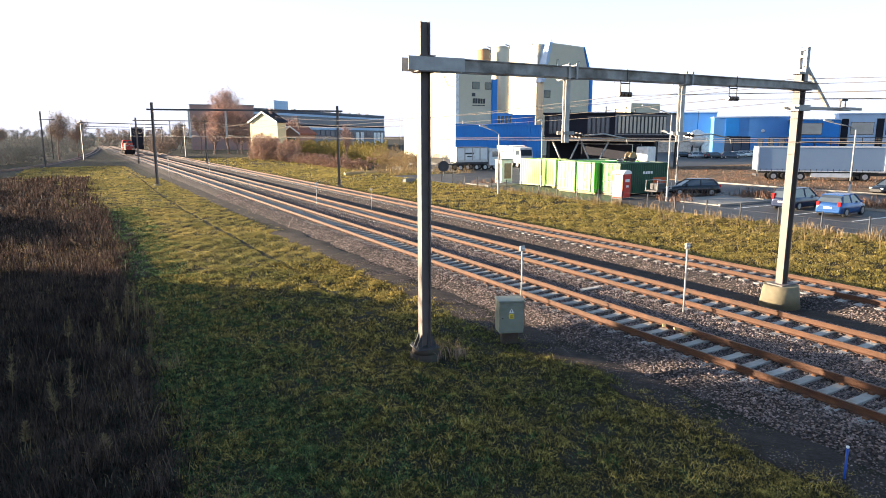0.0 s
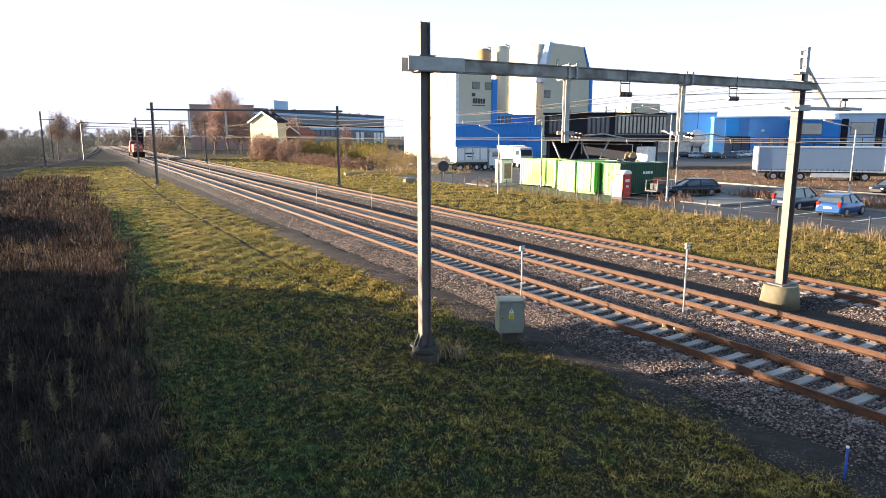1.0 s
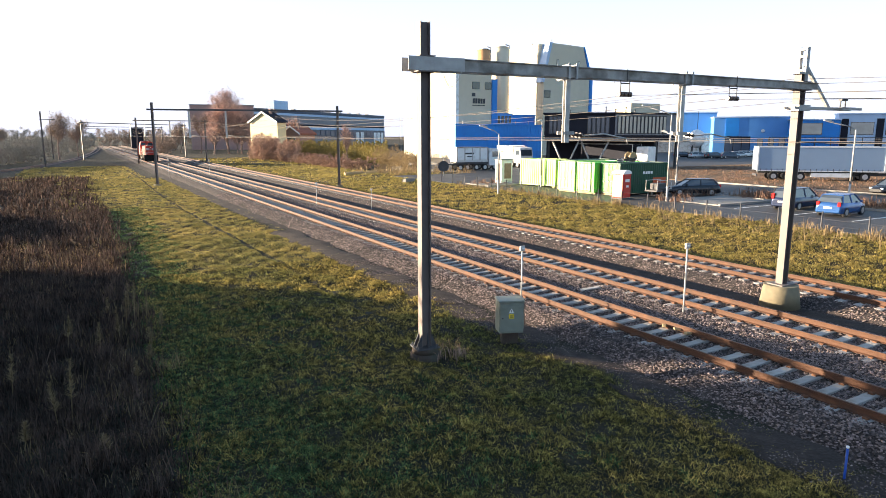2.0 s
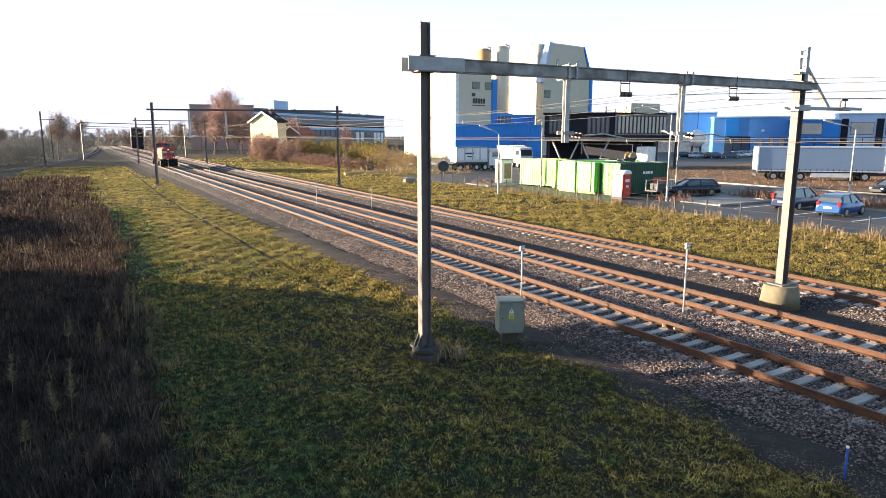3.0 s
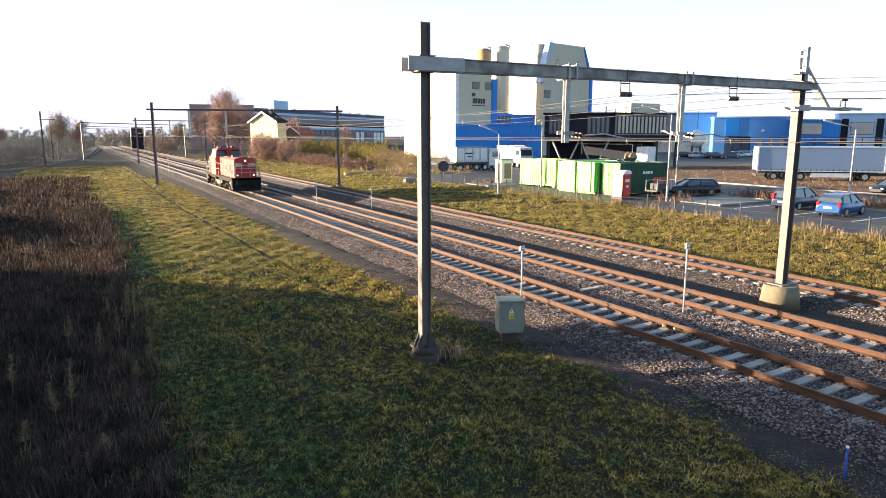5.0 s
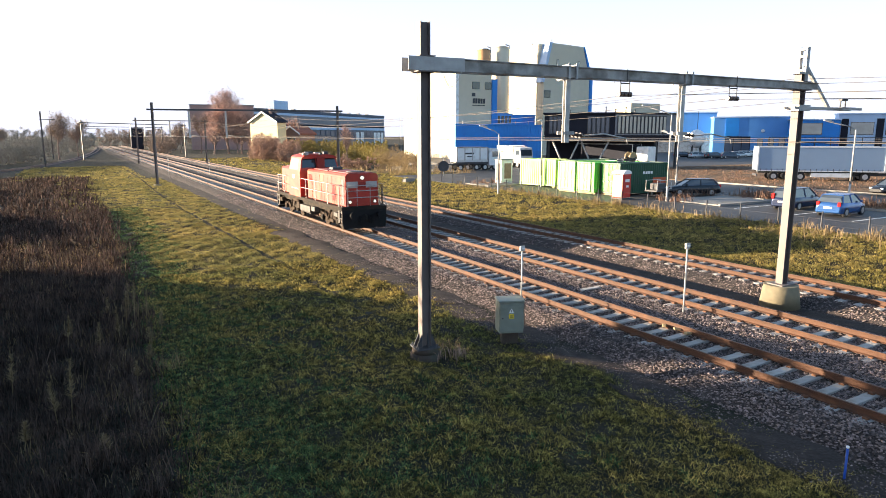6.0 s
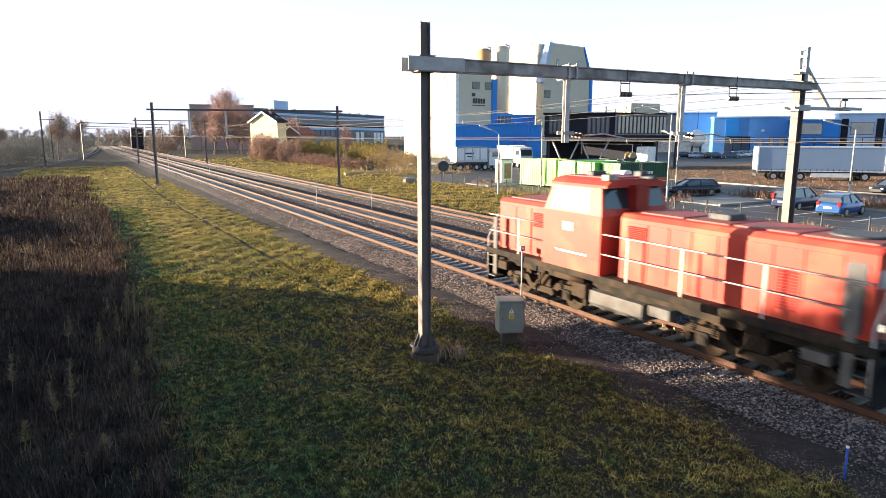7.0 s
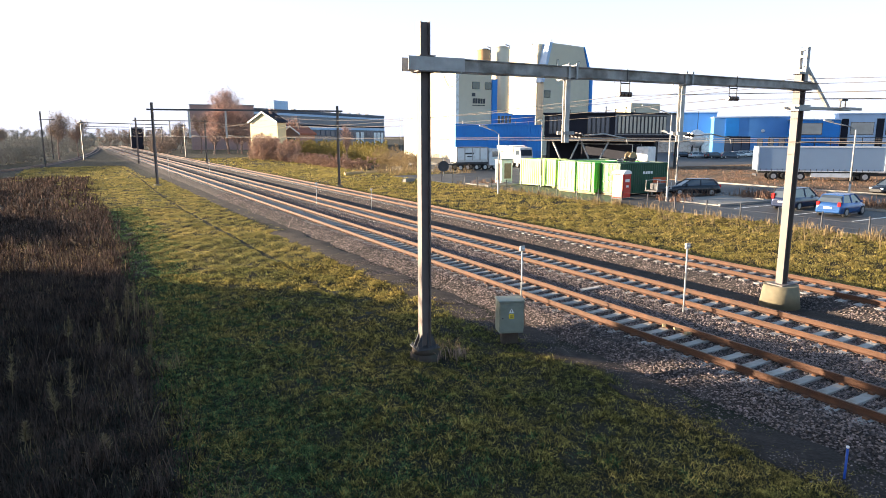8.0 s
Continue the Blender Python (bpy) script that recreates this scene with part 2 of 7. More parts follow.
MAT = {
    # soil darkened so that shade between the blades sits in its colour
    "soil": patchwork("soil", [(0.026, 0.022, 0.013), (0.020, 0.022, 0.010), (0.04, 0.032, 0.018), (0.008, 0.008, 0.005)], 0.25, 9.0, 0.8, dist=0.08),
    # last colour in grass and weeds: shade between tufts, put in as near-black
    "grass": patchwork("grass", [(0.23, 0.23, 0.07), (0.66, 0.46, 0.13), (0.36, 0.31, 0.09), (0.012, 0.015, 0.006)], 0.22, 5.5, 0.0, island=0.85, translucent=0.45, painted_gaps=0.85),
    "meadow_grass": patchwork("meadow_grass", [(0.26, 0.23, 0.08), (0.50, 0.37, 0.12), (0.30, 0.26, 0.09), (0.07, 0.07, 0.03)], 0.2, 1.6, 0.0, island=0.4, translucent=0.45),
    "lush_grass": patchwork("lush_grass", [(0.12, 0.20, 0.075), (0.18, 0.25, 0.09), (0.10, 0.155, 0.065), (0.012, 0.018, 0.009)], 0.3, 5.5, 0.0, island=0.8, translucent=0.4, painted_gaps=0.8),
    "verge": patchwork("verge", [(0.44, 0.35, 0.10), (0.58, 0.43, 0.15), (0.27, 0.25, 0.07), (0.05, 0.045, 0.017)], 0.3, 4.0, 0.0, island=0.5, translucent=0.45, painted_gaps=0.7),
    "dry_weed": patchwork("dry_weed", [(0.085, 0.055, 0.045), (0.18, 0.115, 0.088), (0.045, 0.033, 0.026), (0.012, 0.010, 0.008)], 0.5, 2.2, 0.0, island=0.7, translucent=0.2, painted_gaps=0.75),
    "straw": patchwork("straw", [(0.27, 0.20, 0.11), (0.22, 0.15, 0.07), (0.36, 0.27, 0.14), (0.16, 0.11, 0.06)], 0.5, 2.5, 0.0, island=0.4, translucent=0.2),
    "field": patchwork("field", [(0.17, 0.11, 0.07), (0.12, 0.085, 0.05), (0.20, 0.14, 0.08), (0.09, 0.06, 0.04)], 0.15, 5.0, 0.9, dist=0.1),
    "dirt_path": patchwork("dirt_path", [(0.036, 0.028, 0.024), (0.022, 0.018, 0.016), (0.075, 0.057, 0.048), (0.012, 0.010, 0.009)], 0.5, 14.0, 0.9),
    "asphalt": patchwork("asphalt", [(0.062, 0.060, 0.060), (0.045, 0.044, 0.046), (0.085, 0.08, 0.076), (0.04, 0.04, 0.04)], 0.3, 25.0, 0.3, rough=0.6),
    "paving": patchwork("paving", [(0.28, 0.26, 0.24), (0.22, 0.21, 0.19), (0.32, 0.3, 0.27), (0.18, 0.17, 0.16)], 0.6, 12.0, 0.3),
    # bed darker than its loose stones: shade between them is painted in
    "ballast": patchwork("ballast", [(0.065, 0.052, 0.047), (0.042, 0.036, 0.034), (0.11, 0.086, 0.077), (0.015, 0.013, 0.013)], 0.4, 16.0, 1.0, dist=0.06),
    "stone": patchwork("stone", [(0.20, 0.155, 0.142), (0.105, 0.088, 0.086), (0.29, 0.225, 0.207), (0.06, 0.05, 0.05)], 0.4, 9.0, 0.0, island=0.8, painted_gaps=0.6),
    "concrete": surf("concrete", (0.36, 0.345, 0.325), 0.85, var=0.2, scale=5, bump=0.4, fine=40, dirt_glare=(0.22, 0.2, 0.17), object_var=0.12),
    "foundation": surf("foundation", (0.21, 0.175, 0.11), 0.9, var=0.25, scale=3, bump=0.4, fine=30, dirt_glare=(0.13, 0.115, 0.08)),
    "rail": surf("rail", (0.085, 0.036, 0.018), 0.75, metal=0.1, var=0.3, scale=3, bump=0.3, fine=50, dirt_glare=(0.05, 0.026, 0.017)),
    "rail_head": surf("rail_head", (0.14, 0.072, 0.042), 0.5, metal=0.5, var=0.2, scale=2, bump=0.05, fine=40),
    "clip": surf("clip", (0.16, 0.075, 0.04), 0.8, metal=0.2, var=0.3, scale=10),
    "galv": surf("galv", (0.40, 0.39, 0.38), 0.6, metal=0.1, var=0.2, scale=3, bump=0.15, fine=30, dirt_glare=(0.20, 0.18, 0.16), dirt_glare_amount=0.5),
    "mast": surf("mast", (0.15, 0.122, 0.112), 0.6, metal=0.0, var=0.18, scale=2.5, bump=0.1, fine=30, dirt_glare=(0.15, 0.125, 0.11), dirt_glare_amount=0.3),
    "beam": surf("beam", (0.36, 0.34, 0.315), 0.65, metal=0.0, var=0.3, scale=4.0, bump=0.15, fine=30, dirt_glare=(0.10, 0.085, 0.07), dirt_glare_amount=0.8),
    "dark_steel": surf("dark_steel", (0.07, 0.07, 0.075), 0.6, metal=0.3, var=0.25, scale=5),
    "insulator": surf("insulator", (0.09, 0.06, 0.05), 0.25, var=0.2, scale=8, bump=0.05),
    "wire": surf("wire", (0.10, 0.09, 0.08), 0.6, metal=0.4, var=0.1, bump=0),
    "cabinet": surf("cabinet", (0.20, 0.215, 0.175), 0.55, var=0.1, scale=4, bump=0.08, dirt_glare=(0.13, 0.14, 0.105), dirt_glare_amount=0.4),
    "yellow": surf("yellow", (0.75, 0.55, 0.03), 0.5, var=0.1, bump=0.05),
    "white": surf("white", (0.76, 0.76, 0.75), 0.45, var=0.06, scale=2, bump=0.05, dirt_glare=(0.5, 0.48, 0.44), dirt_glare_amount=0.3),
    "white_post": surf("white_post", (0.48, 0.47, 0.45), 0.5, var=0.1, scale=6, bump=0.05, dirt_glare=(0.35, 0.33, 0.3), dirt_glare_amount=0.5),
    "black": surf("black", (0.012, 0.012, 0.013), 0.7, spec=0.15, var=0.3, scale=6),
    "rubber": surf("rubber", (0.022, 0.022, 0.023), 0.85, var=0.2, scale=12),
    # lighter patches in the red stand in for mottled sun reflections
    "red": surf("red", (0.43, 0.045, 0.030), 0.5, var=0.16, scale=1.6, bump=0.05, fine=12, dirt_glare=(0.48, 0.10, 0.05), dirt_glare_amount=0.5, spec=0.25),
    "red_roof": surf("red_roof", (0.32, 0.06, 0.045), 0.6, var=0.2, scale=2.0, bump=0.1, dirt_glare=(0.16, 0.07, 0.06), dirt_glare_amount=0.7),
    "red_dark": surf("red_dark", (0.27, 0.020, 0.012), 0.45, var=0.15, scale=2.0, bump=0.05),
    "loco_grey": surf("loco_grey", (0.42, 0.38, 0.36), 0.5, var=0.15, scale=3, dirt_glare=(0.2, 0.16, 0.13)),
    "underframe": surf("underframe", (0.022, 0.019, 0.016), 0.8, spec=0.1, metal=0.0, var=0.35, scale=4, bump=0.3, dirt_glare=(0.055, 0.038, 0.026), dirt_glare_amount=0.8),
    "brake_dust": surf("brake_dust", (0.05, 0.034, 0.023), 0.8, spec=0.1, metal=0.0, var=0.3, scale=5, bump=0.3, dirt_glare=(0.05, 0.034, 0.025)),
    "tank_grey": surf("tank_grey", (0.12, 0.115, 0.11), 0.65, spec=0.2, var=0.2, scale=3, dirt_glare=(0.08, 0.065, 0.055), dirt_glare_amount=0.7),
    "loco_glass": glassy("loco_glass", (0.03, 0.035, 0.04)),
    "headlight": glow("headlight", (1.0, 0.85, 0.62), 0.3),
    "cream": surf("cream", (0.62, 0.545, 0.41), 0.85, spec=0.1, var=0.05, scale=0.4, bump=0.05, fine=3),
    "cream_grey": surf("cream_grey", (0.62, 0.55, 0.42), 0.85, spec=0.1, var=0.05, scale=0.4, bump=0.05, fine=3),
    "tan": surf("tan", (0.56, 0.30, 0.14), 0.6, var=0.08, scale=0.4, bump=0.05, fine=3),
    "blue": surf("blue", (0.012, 0.21, 0.62), 0.45, var=0.08, scale=0.3, bump=0.05, fine=3, dirt_glare=(0.02, 0.12, 0.45), dirt_glare_amount=0.2),
    "blue_light": surf("blue_light", (0.09, 0.28, 0.62), 0.5, var=0.08, scale=0.3, bump=0.05, fine=3),
    "pale_blue": surf("pale_blue", (0.42, 0.55, 0.72), 0.5, var=0.06, scale=0.3, bump=0.05, fine=3),
    "grey_clad": surf("grey_clad", (0.20, 0.20, 0.22), 0.5, metal=0.1, var=0.1, scale=0.4, bump=0.05, fine=3),
    "dark_clad": surf("dark_clad", (0.022, 0.023, 0.032), 0.8, spec=0.1, var=0.15, scale=0.4, bump=0.05, fine=3),
    "roof_grey": surf("roof_grey", (0.16, 0.17, 0.19), 0.8, var=0.15, scale=0.4),
    "brick": surf("brick", (0.30, 0.19, 0.15), 0.85, var=0.2, scale=2.0, bump=0.3, fine=15),
    "tile_roof": surf("tile_roof", (0.25, 0.09, 0.055), 0.85, var=0.25, scale=1.5, bump=0.3, fine=10),
    "house_cream": surf("house_cream", (0.62, 0.55, 0.34), 0.8, var=0.08, scale=0.6, bump=0.1),
    "trailer_blue": surf("trailer_blue", (0.25, 0.34, 0.46), 0.45, var=0.06, scale=0.5, bump=0.12, fine=2),
    "window": glassy("window", (0.05, 0.065, 0.085)),
    # pale base colour stands in for bright reflections in the glass
    "window_glare": glassy("window_glare", (0.46, 0.42, 0.36), 0.15),
    "curtain": surf("curtain", (0.042, 0.066, 0.11), 0.5, var=0.06, scale=0.8, bump=0.15, fine=2),
    "green_light": surf("green_light", (0.40, 0.62, 0.17), 0.5, var=0.1, scale=1.5, bump=0.05, dirt_glare=(0.25, 0.45, 0.1), dirt_glare_amount=0.4),
    "green_mid": surf("green_mid", (0.10, 0.50, 0.06), 0.5, var=0.1, scale=1.5, bump=0.05, dirt_glare=(0.09, 0.34, 0.06), dirt_glare_amount=0.4),
    "green_dark": surf("green_dark", (0.008, 0.065, 0.034), 0.5, var=0.12, scale=1.5, bump=0.05, dirt_glare=(0.012, 0.05, 0.028), dirt_glare_amount=0.4),
    "orange": surf("orange", (0.55, 0.10, 0.03), 0.5, var=0.12, scale=1.5),
    "toilet_red": surf("toilet_red", (0.50, 0.03, 0.02), 0.45, var=0.08, scale=2),
    "car_navy": surf("car_navy", (0.018, 0.03, 0.075), 0.25, metal=0.3, var=0.1, scale=2, bump=0, spec=0.7),
    "car_black": surf("car_black", (0.015, 0.016, 0.02), 0.25, metal=0.2, var=0.1, scale=2, bump=0, spec=0.7),
    "car_grey": surf("car_grey", (0.07, 0.09, 0.12), 0.28, metal=0.4, var=0.1, scale=2, bump=0, spec=0.7),
    "car_blue": surf("car_blue", (0.03, 0.10, 0.29), 0.25, metal=0.35, var=0.1, scale=2, bump=0, spec=0.7),
    "car_silver": surf("car_silver", (0.42, 0.44, 0.46), 0.3, metal=0.5, var=0.06, scale=2, bump=0, spec=0.7),
    "tail_red": surf("tail_red", (0.45, 0.01, 0.01), 0.25, var=0.1, bump=0),
    "rim": surf("rim", (0.42, 0.42, 0.43), 0.35, metal=0.6, var=0.1, bump=0),
    "bark": surf("bark", (0.24, 0.17, 0.14), 0.9, var=0.3, scale=4, bump=0.5, fine=20),
    "twig": patchwork("twig", [(0.52, 0.33, 0.27), (0.46, 0.29, 0.23), (0.58, 0.39, 0.31), (0.38, 0.25, 0.20)], 0.2, 1.0, 0.0, island=0.35),
    "bramble": patchwork("bramble", [(0.44, 0.27, 0.20), (0.50, 0.32, 0.22), (0.36, 0.24, 0.17), (0.22, 0.15, 0.11)], 0.3, 1.5, 0.0, island=0.5),
    # grey twigs lightened; distant haze is put into this colour
    "twig_grey": patchwork("twig_grey", [(0.30, 0.23, 0.18), (0.24, 0.19, 0.15), (0.36, 0.27, 0.2), (0.2, 0.15, 0.12)], 0.2, 1.0, 0.0, island=0.35),
    "hedge_leaf": patchwork("hedge_leaf", [(0.25, 0.22, 0.07), (0.30, 0.25, 0.085), (0.18, 0.17, 0.055), (0.33, 0.24, 0.10)], 0.4, 1.5, 0.0, island=0.45, translucent=0.2),
    "field_weed": patchwork("field_weed", [(0.22, 0.125, 0.09), (0.17, 0.10, 0.07), (0.27, 0.16, 0.11), (0.11, 0.075, 0.05)], 0.12, 2.0, 0.0, island=0.45, translucent=0.2),
    # darker than the other concrete; shade at the near mast foot is painted in
    "dark_concrete": surf("dark_concrete", (0.065, 0.046, 0.034), 0.9, var=0.3, scale=4, bump=0.4, fine=30, dirt_glare=(0.05, 0.05, 0.035)),
    # paler than the other brick because haze is painted into it
    "haze_brick": surf("haze_brick", (0.36, 0.24, 0.21), 0.85, var=0.12, scale=1.0, bump=0.2, fine=10),
    # scrub paled, with haze painted into the colour
    "scrub": patchwork("scrub", [(0.27, 0.25, 0.21), (0.32, 0.29, 0.25), (0.22, 0.205, 0.175), (0.17, 0.16, 0.14)], 0.08, 1.0, 0.0, island=0.4),
    "wood": surf("wood", (0.42, 0.30, 0.15), 0.75, var=0.2, scale=5, bump=0.2),
    "pipe_blue": surf("pipe_blue", (0.012, 0.065, 0.32), 0.45, var=0.1, bump=0.05),
}


# ---------------------------------------------------------------- mesh helpers
def box(bm, x0, x1, y0, y1, z0, z1, m=None, bevel=0.0):
    """A block between two corners."""
    vs = [bm.verts.new((x, y, z)) for z in (z0, z1) for y in (y0, y1) for x in (x0, x1)]
    fs = [bm.faces.new([vs[i] for i in f]) for f in ((0, 2, 3, 1), (4, 5, 7, 6), (0, 1, 5, 4), (2, 6, 7, 3), (0, 4, 6, 2), (1, 3, 7, 5))]
    if bevel:
        es = list({e for f in fs for e in f.edges})
        r = bmesh.ops.bevel(bm, geom=es, offset=bevel, segments=2, affect="EDGES", profile=0.5)
        vs = list({v for f in r["faces"] for v in f.verts} | {v for v in vs if v.is_valid})
    if m is not None:
        bmesh.ops.transform(bm, matrix=m, verts=vs)
    return vs


def rod(bm, p0, p1, r, seg=8, r1=None, caps=True):
    """A round bar from p0 to p1, tapering to r1."""
    p0, p1 = Vector(p0), Vector(p1)
    r1 = r if r1 is None else r1
    d = (p1 - p0).normalized()
    a = d.orthogonal().normalized()
    c = d.cross(a)
    rings = []
    for p, q in ((p0, r), (p1, r1)):
        rings.append([bm.verts.new(p + (a * math.cos(k * math.tau / seg) + c * math.sin(k * math.tau / seg)) * q) for k in range(seg)])
    for k in range(seg):
        f = bm.faces.new((rings[0][k], rings[0][(k + 1) % seg], rings[1][(k + 1) % seg], rings[1][k]))
        f.smooth = seg > 6
    if caps:
        bm.faces.new(rings[0][::-1])
        bm.faces.new(rings[1])


def tube(bm, pts, r, seg=6):
    """A bent round bar through the given places, in one piece."""
    pts = [Vector(p) for p in pts]
    rings = []
    a = None
    for k, p in enumerate(pts):
        d = (pts[min(k + 1, len(pts) - 1)] - pts[max(k - 1, 0)]).normalized()
        a = d.orthogonal() if a is None else a - d * a.dot(d)
        a = (a if a.length > 1e-4 else d.orthogonal()).normalized()
        c = d.cross(a)
        rings.append([bm.verts.new(p + (a * math.cos(j * math.tau / seg) + c * math.sin(j * math.tau / seg)) * r) for j in range(seg)])
    for r0, r1 in zip(rings, rings[1:]):
        for j in range(seg):
            bm.faces.new((r0[j], r0[(j + 1) % seg], r1[(j + 1) % seg], r1[j])).smooth = seg > 4
    bm.faces.new(rings[0][::-1])
    bm.faces.new(rings[-1])


def prism(bm, outline, lo, hi, axis="y"):
    """An outline of (a, b) pairs pushed along an axis from lo to hi."""
    def put(a, b, t):
        return {"y": (a, t, b), "x": (t, a, b), "z": (a, b, t)}[axis]
    v0 = [bm.verts.new(put(a, b, lo)) for a, b in outline]
    v1 = [bm.verts.new(put(a, b, hi)) for a, b in outline]
    n = len(outline)
    for k in range(n):
        bm.faces.new((v0[k], v0[(k + 1) % n], v1[(k + 1) % n], v1[k]))
    bm.faces.new(v0[::-1])
    bm.faces.new(v1)
    return v0 + v1


def disc(bm, centre, r, width, axis="x", seg=20, inner=0.0):
    c = Vector(centre)
    d = Vector((1, 0, 0)) if axis == "x" else Vector((0, 1, 0)) if axis == "y" else Vector((0, 0, 1))
    rod(bm, c - d * width / 2, c + d * width / 2, r, seg)


def part(name, bm, material, parent=None, label=""):
    """ONE mesh object under a thing or a part."""
    me = bpy.data.meshes.new(name)
    bmesh.ops.recalc_face_normals(bm, faces=bm.faces)
    bm.to_mesh(me)
    bm.free()
    me.materials.append(MAT[material])
    ob = new(name, me)
    ob.parent = parent
    if label:
        ob["label"] = label
    return ob


def block(name, x0, x1, y0, y1, z0, z1, material, parent=None, label="", bevel=0.0, m=None):
    bm = bmesh.new()
    box(bm, x0, x1, y0, y1, z0, z1, m, bevel)
    return part(name, bm, material, parent, label)


def thing(name, m, label, category, group="", kind=""):
    ob = new(name)
    ob.matrix_basis = m
    ob.empty_display_size = 0.2
    return tagged(ob, label, category, group, kind)


def soup(name, verts, faces, material, parent=None, smooth=False):
    """A mesh from arrays of corners and of equal-sized faces."""
    me = bpy.data.meshes.new(name)
    n, k = faces.shape
    me.vertices.add(len(verts))
    me.vertices.foreach_set("co", np.ascontiguousarray(verts, dtype=np.float32).ravel())
    me.loops.add(n * k)
    me.loops.foreach_set("vertex_index", np.ascontiguousarray(faces, dtype=np.int32).ravel())
    me.polygons.add(n)
    me.polygons.foreach_set("loop_start", np.arange(0, n * k, k, dtype=np.int32))
    if smooth:
        me.polygons.foreach_set("use_smooth", np.ones(n, dtype=bool))
    me.update(calc_edges=True)
    me.materials.append(MAT[material])
    ob = new(name, me)
    ob.parent = parent
    return ob


# ---------------------------------------------------------------- ground
XA, XB, XC = 14.84, 18.91, 24.86
RNG = np.random.default_rng(7)


def bumps(x, y):
    return 0.04 * np.sin(x * 0.9 + 0.4 * np.sin(y * 0.7)) * np.cos(y * 0.55 + 0.3 * x) + 0.03 * np.sin(x * 2.3 + y * 1.7) + 0.02 * np.sin(x * 4.1 - y * 3.3)


def ground_z(x, y):
    x, y = np.asarray(x, float), np.asarray(y, float)
    left = -0.36 - 0.2 * np.clip((y - 18) / 40, 0, 1)
    k = np.clip((x - 11.0) / 3.0, 0, 1)
    z = left * (1 - k) + -0.6 * k
    soft = np.clip((12.0 - x) / 1.5, 0, 1) + np.clip((x - 27.5) / 1.5, 0, 1) * np.clip((42.0 - x) / 1.5, 0, 1)
    rut = -0.05 * np.exp(-((x - 8.05 - 0.3 * np.sin(y * 0.07)) / 0.16) ** 2)
    # the verge climbs to the road, which lies higher than the tracks
    bank = 0.88 * np.clip((x - 28.5) / 7.5, 0, 1) * np.clip((100 - y) / 16, 0, 1) * np.clip((y + 60) / 10, 0, 1) * np.clip((400 - x) / 100, 0, 1)
    z = z + bank
    far = np.clip((220 - y) / 60, 0, 1) * np.clip((y + 30) / 10, 0, 1) * np.clip((x + 60) / 20, 0, 1)
    return z + (bumps(x, y) * soft + rut * (x < 11)) * far


def grid_mesh(name, xs, ys, zfun, material):
    gx, gy = np.meshgrid(xs, ys)
    v = np.stack([gx, gy, zfun(gx, gy)], -1).reshape(-1, 3)
    nx, ny = len(xs), len(ys)
    i = (np.arange(ny - 1)[:, None] * nx + np.arange(nx - 1)[None]).ravel()
    return soup(name, v, np.stack([i, i + 1, i + nx + 1, i + nx], 1), material, smooth=True)


far_steps = np.array([70, 90, 120, 170, 250, 400, 700, 1300, 2500, 4500.0])
gxs = np.concatenate([-far_steps[::-1], np.arange(-50, -10, 4), np.arange(-10, 12, 0.35), np.arange(12, 27.5, 1.5), np.arange(27.5, 42, 0.6), np.arange(42, 66, 6), far_steps])
gys = np.concatenate([-far_steps[::-1], np.arange(-40, 0, 5), np.arange(0, 60, 0.45), np.arange(60, 110, 1.0), np.arange(110, 240, 5), np.array([250, 300, 400, 700, 1300, 2500, 4500.0])])
tagged(grid_mesh("ground", gxs, gys, ground_z, "soil"), "rough soil under grass and dry weeds, coloured dark between blades", "ground", kind="structure")


def strip(name, xs, zs, y0, y1, step, material, label, category, kind="structure", wobble=0.0, near_step=None):
    """A long strip beside the tracks with a given cross-section."""
    ys = np.arange(y0, y1 + step, step)
    xs, zs = np.array(xs, float), np.array(zs, float)
    gx = np.repeat(xs[None], len(ys), 0)
    gy = np.repeat(ys[:, None], len(xs), 1)
    gz = np.repeat(zs[None], len(ys), 0)
    if wobble:
        gx = gx + wobble * np.sin(gy * 1.3 + gx * 2) * (np.arange(len(xs)) % (len(xs) - 1) == 0) + 0.6 * wobble * np.sin(gy * 3.1 + gx)
        gz = gz + wobble * 0.12 * np.sin(gy * 2.2 + gx * 5)
    v = np.stack([gx, gy, gz], -1).reshape(-1, 3)
    nx = len(xs)
    i = (np.arange(len(ys) - 1)[:, None] * nx + np.arange(nx - 1)[None]).ravel()
    ob = soup(name, v, np.stack([i, i + 1, i + nx + 1, i + nx], 1), material, smooth=True)
    return tagged(ob, label, category, kind=kind)


# the beds: A and B share one, C has its own; a bare strip runs beside each
BED = [(12.15, -0.62), (12.6, -0.44), (13.3, -0.20), (13.8, -0.205), (14.2, -0.262), (15.5, -0.262), (15.9, -0.215), (16.9, -0.22), (17.8, -0.21), (18.3, -0.262), (19.5, -0.262), (19.9, -0.21), (20.5, -0.24), (21.2, -0.5), (21.6, -0.62)]
BED_C = [(22.6, -0.62), (23.0, -0.45), (23.5, -0.26), (23.7, -0.27), (26.1, -0.27), (26.5, -0.34), (27.0, -0.62)]
strip("ballast_bed", [a for a, _ in BED], [b for _, b in BED], -40, 420, 0.5, "ballast", "grey-brown crushed stone under two tracks", "ballast", wobble=0.06)
strip("ballast_bed", [a for a, _ in BED_C], [b for _, b in BED_C], -40, 420, 0.5, "ballast", "grey-brown crushed stone under a single track", "ballast", wobble=0.06)
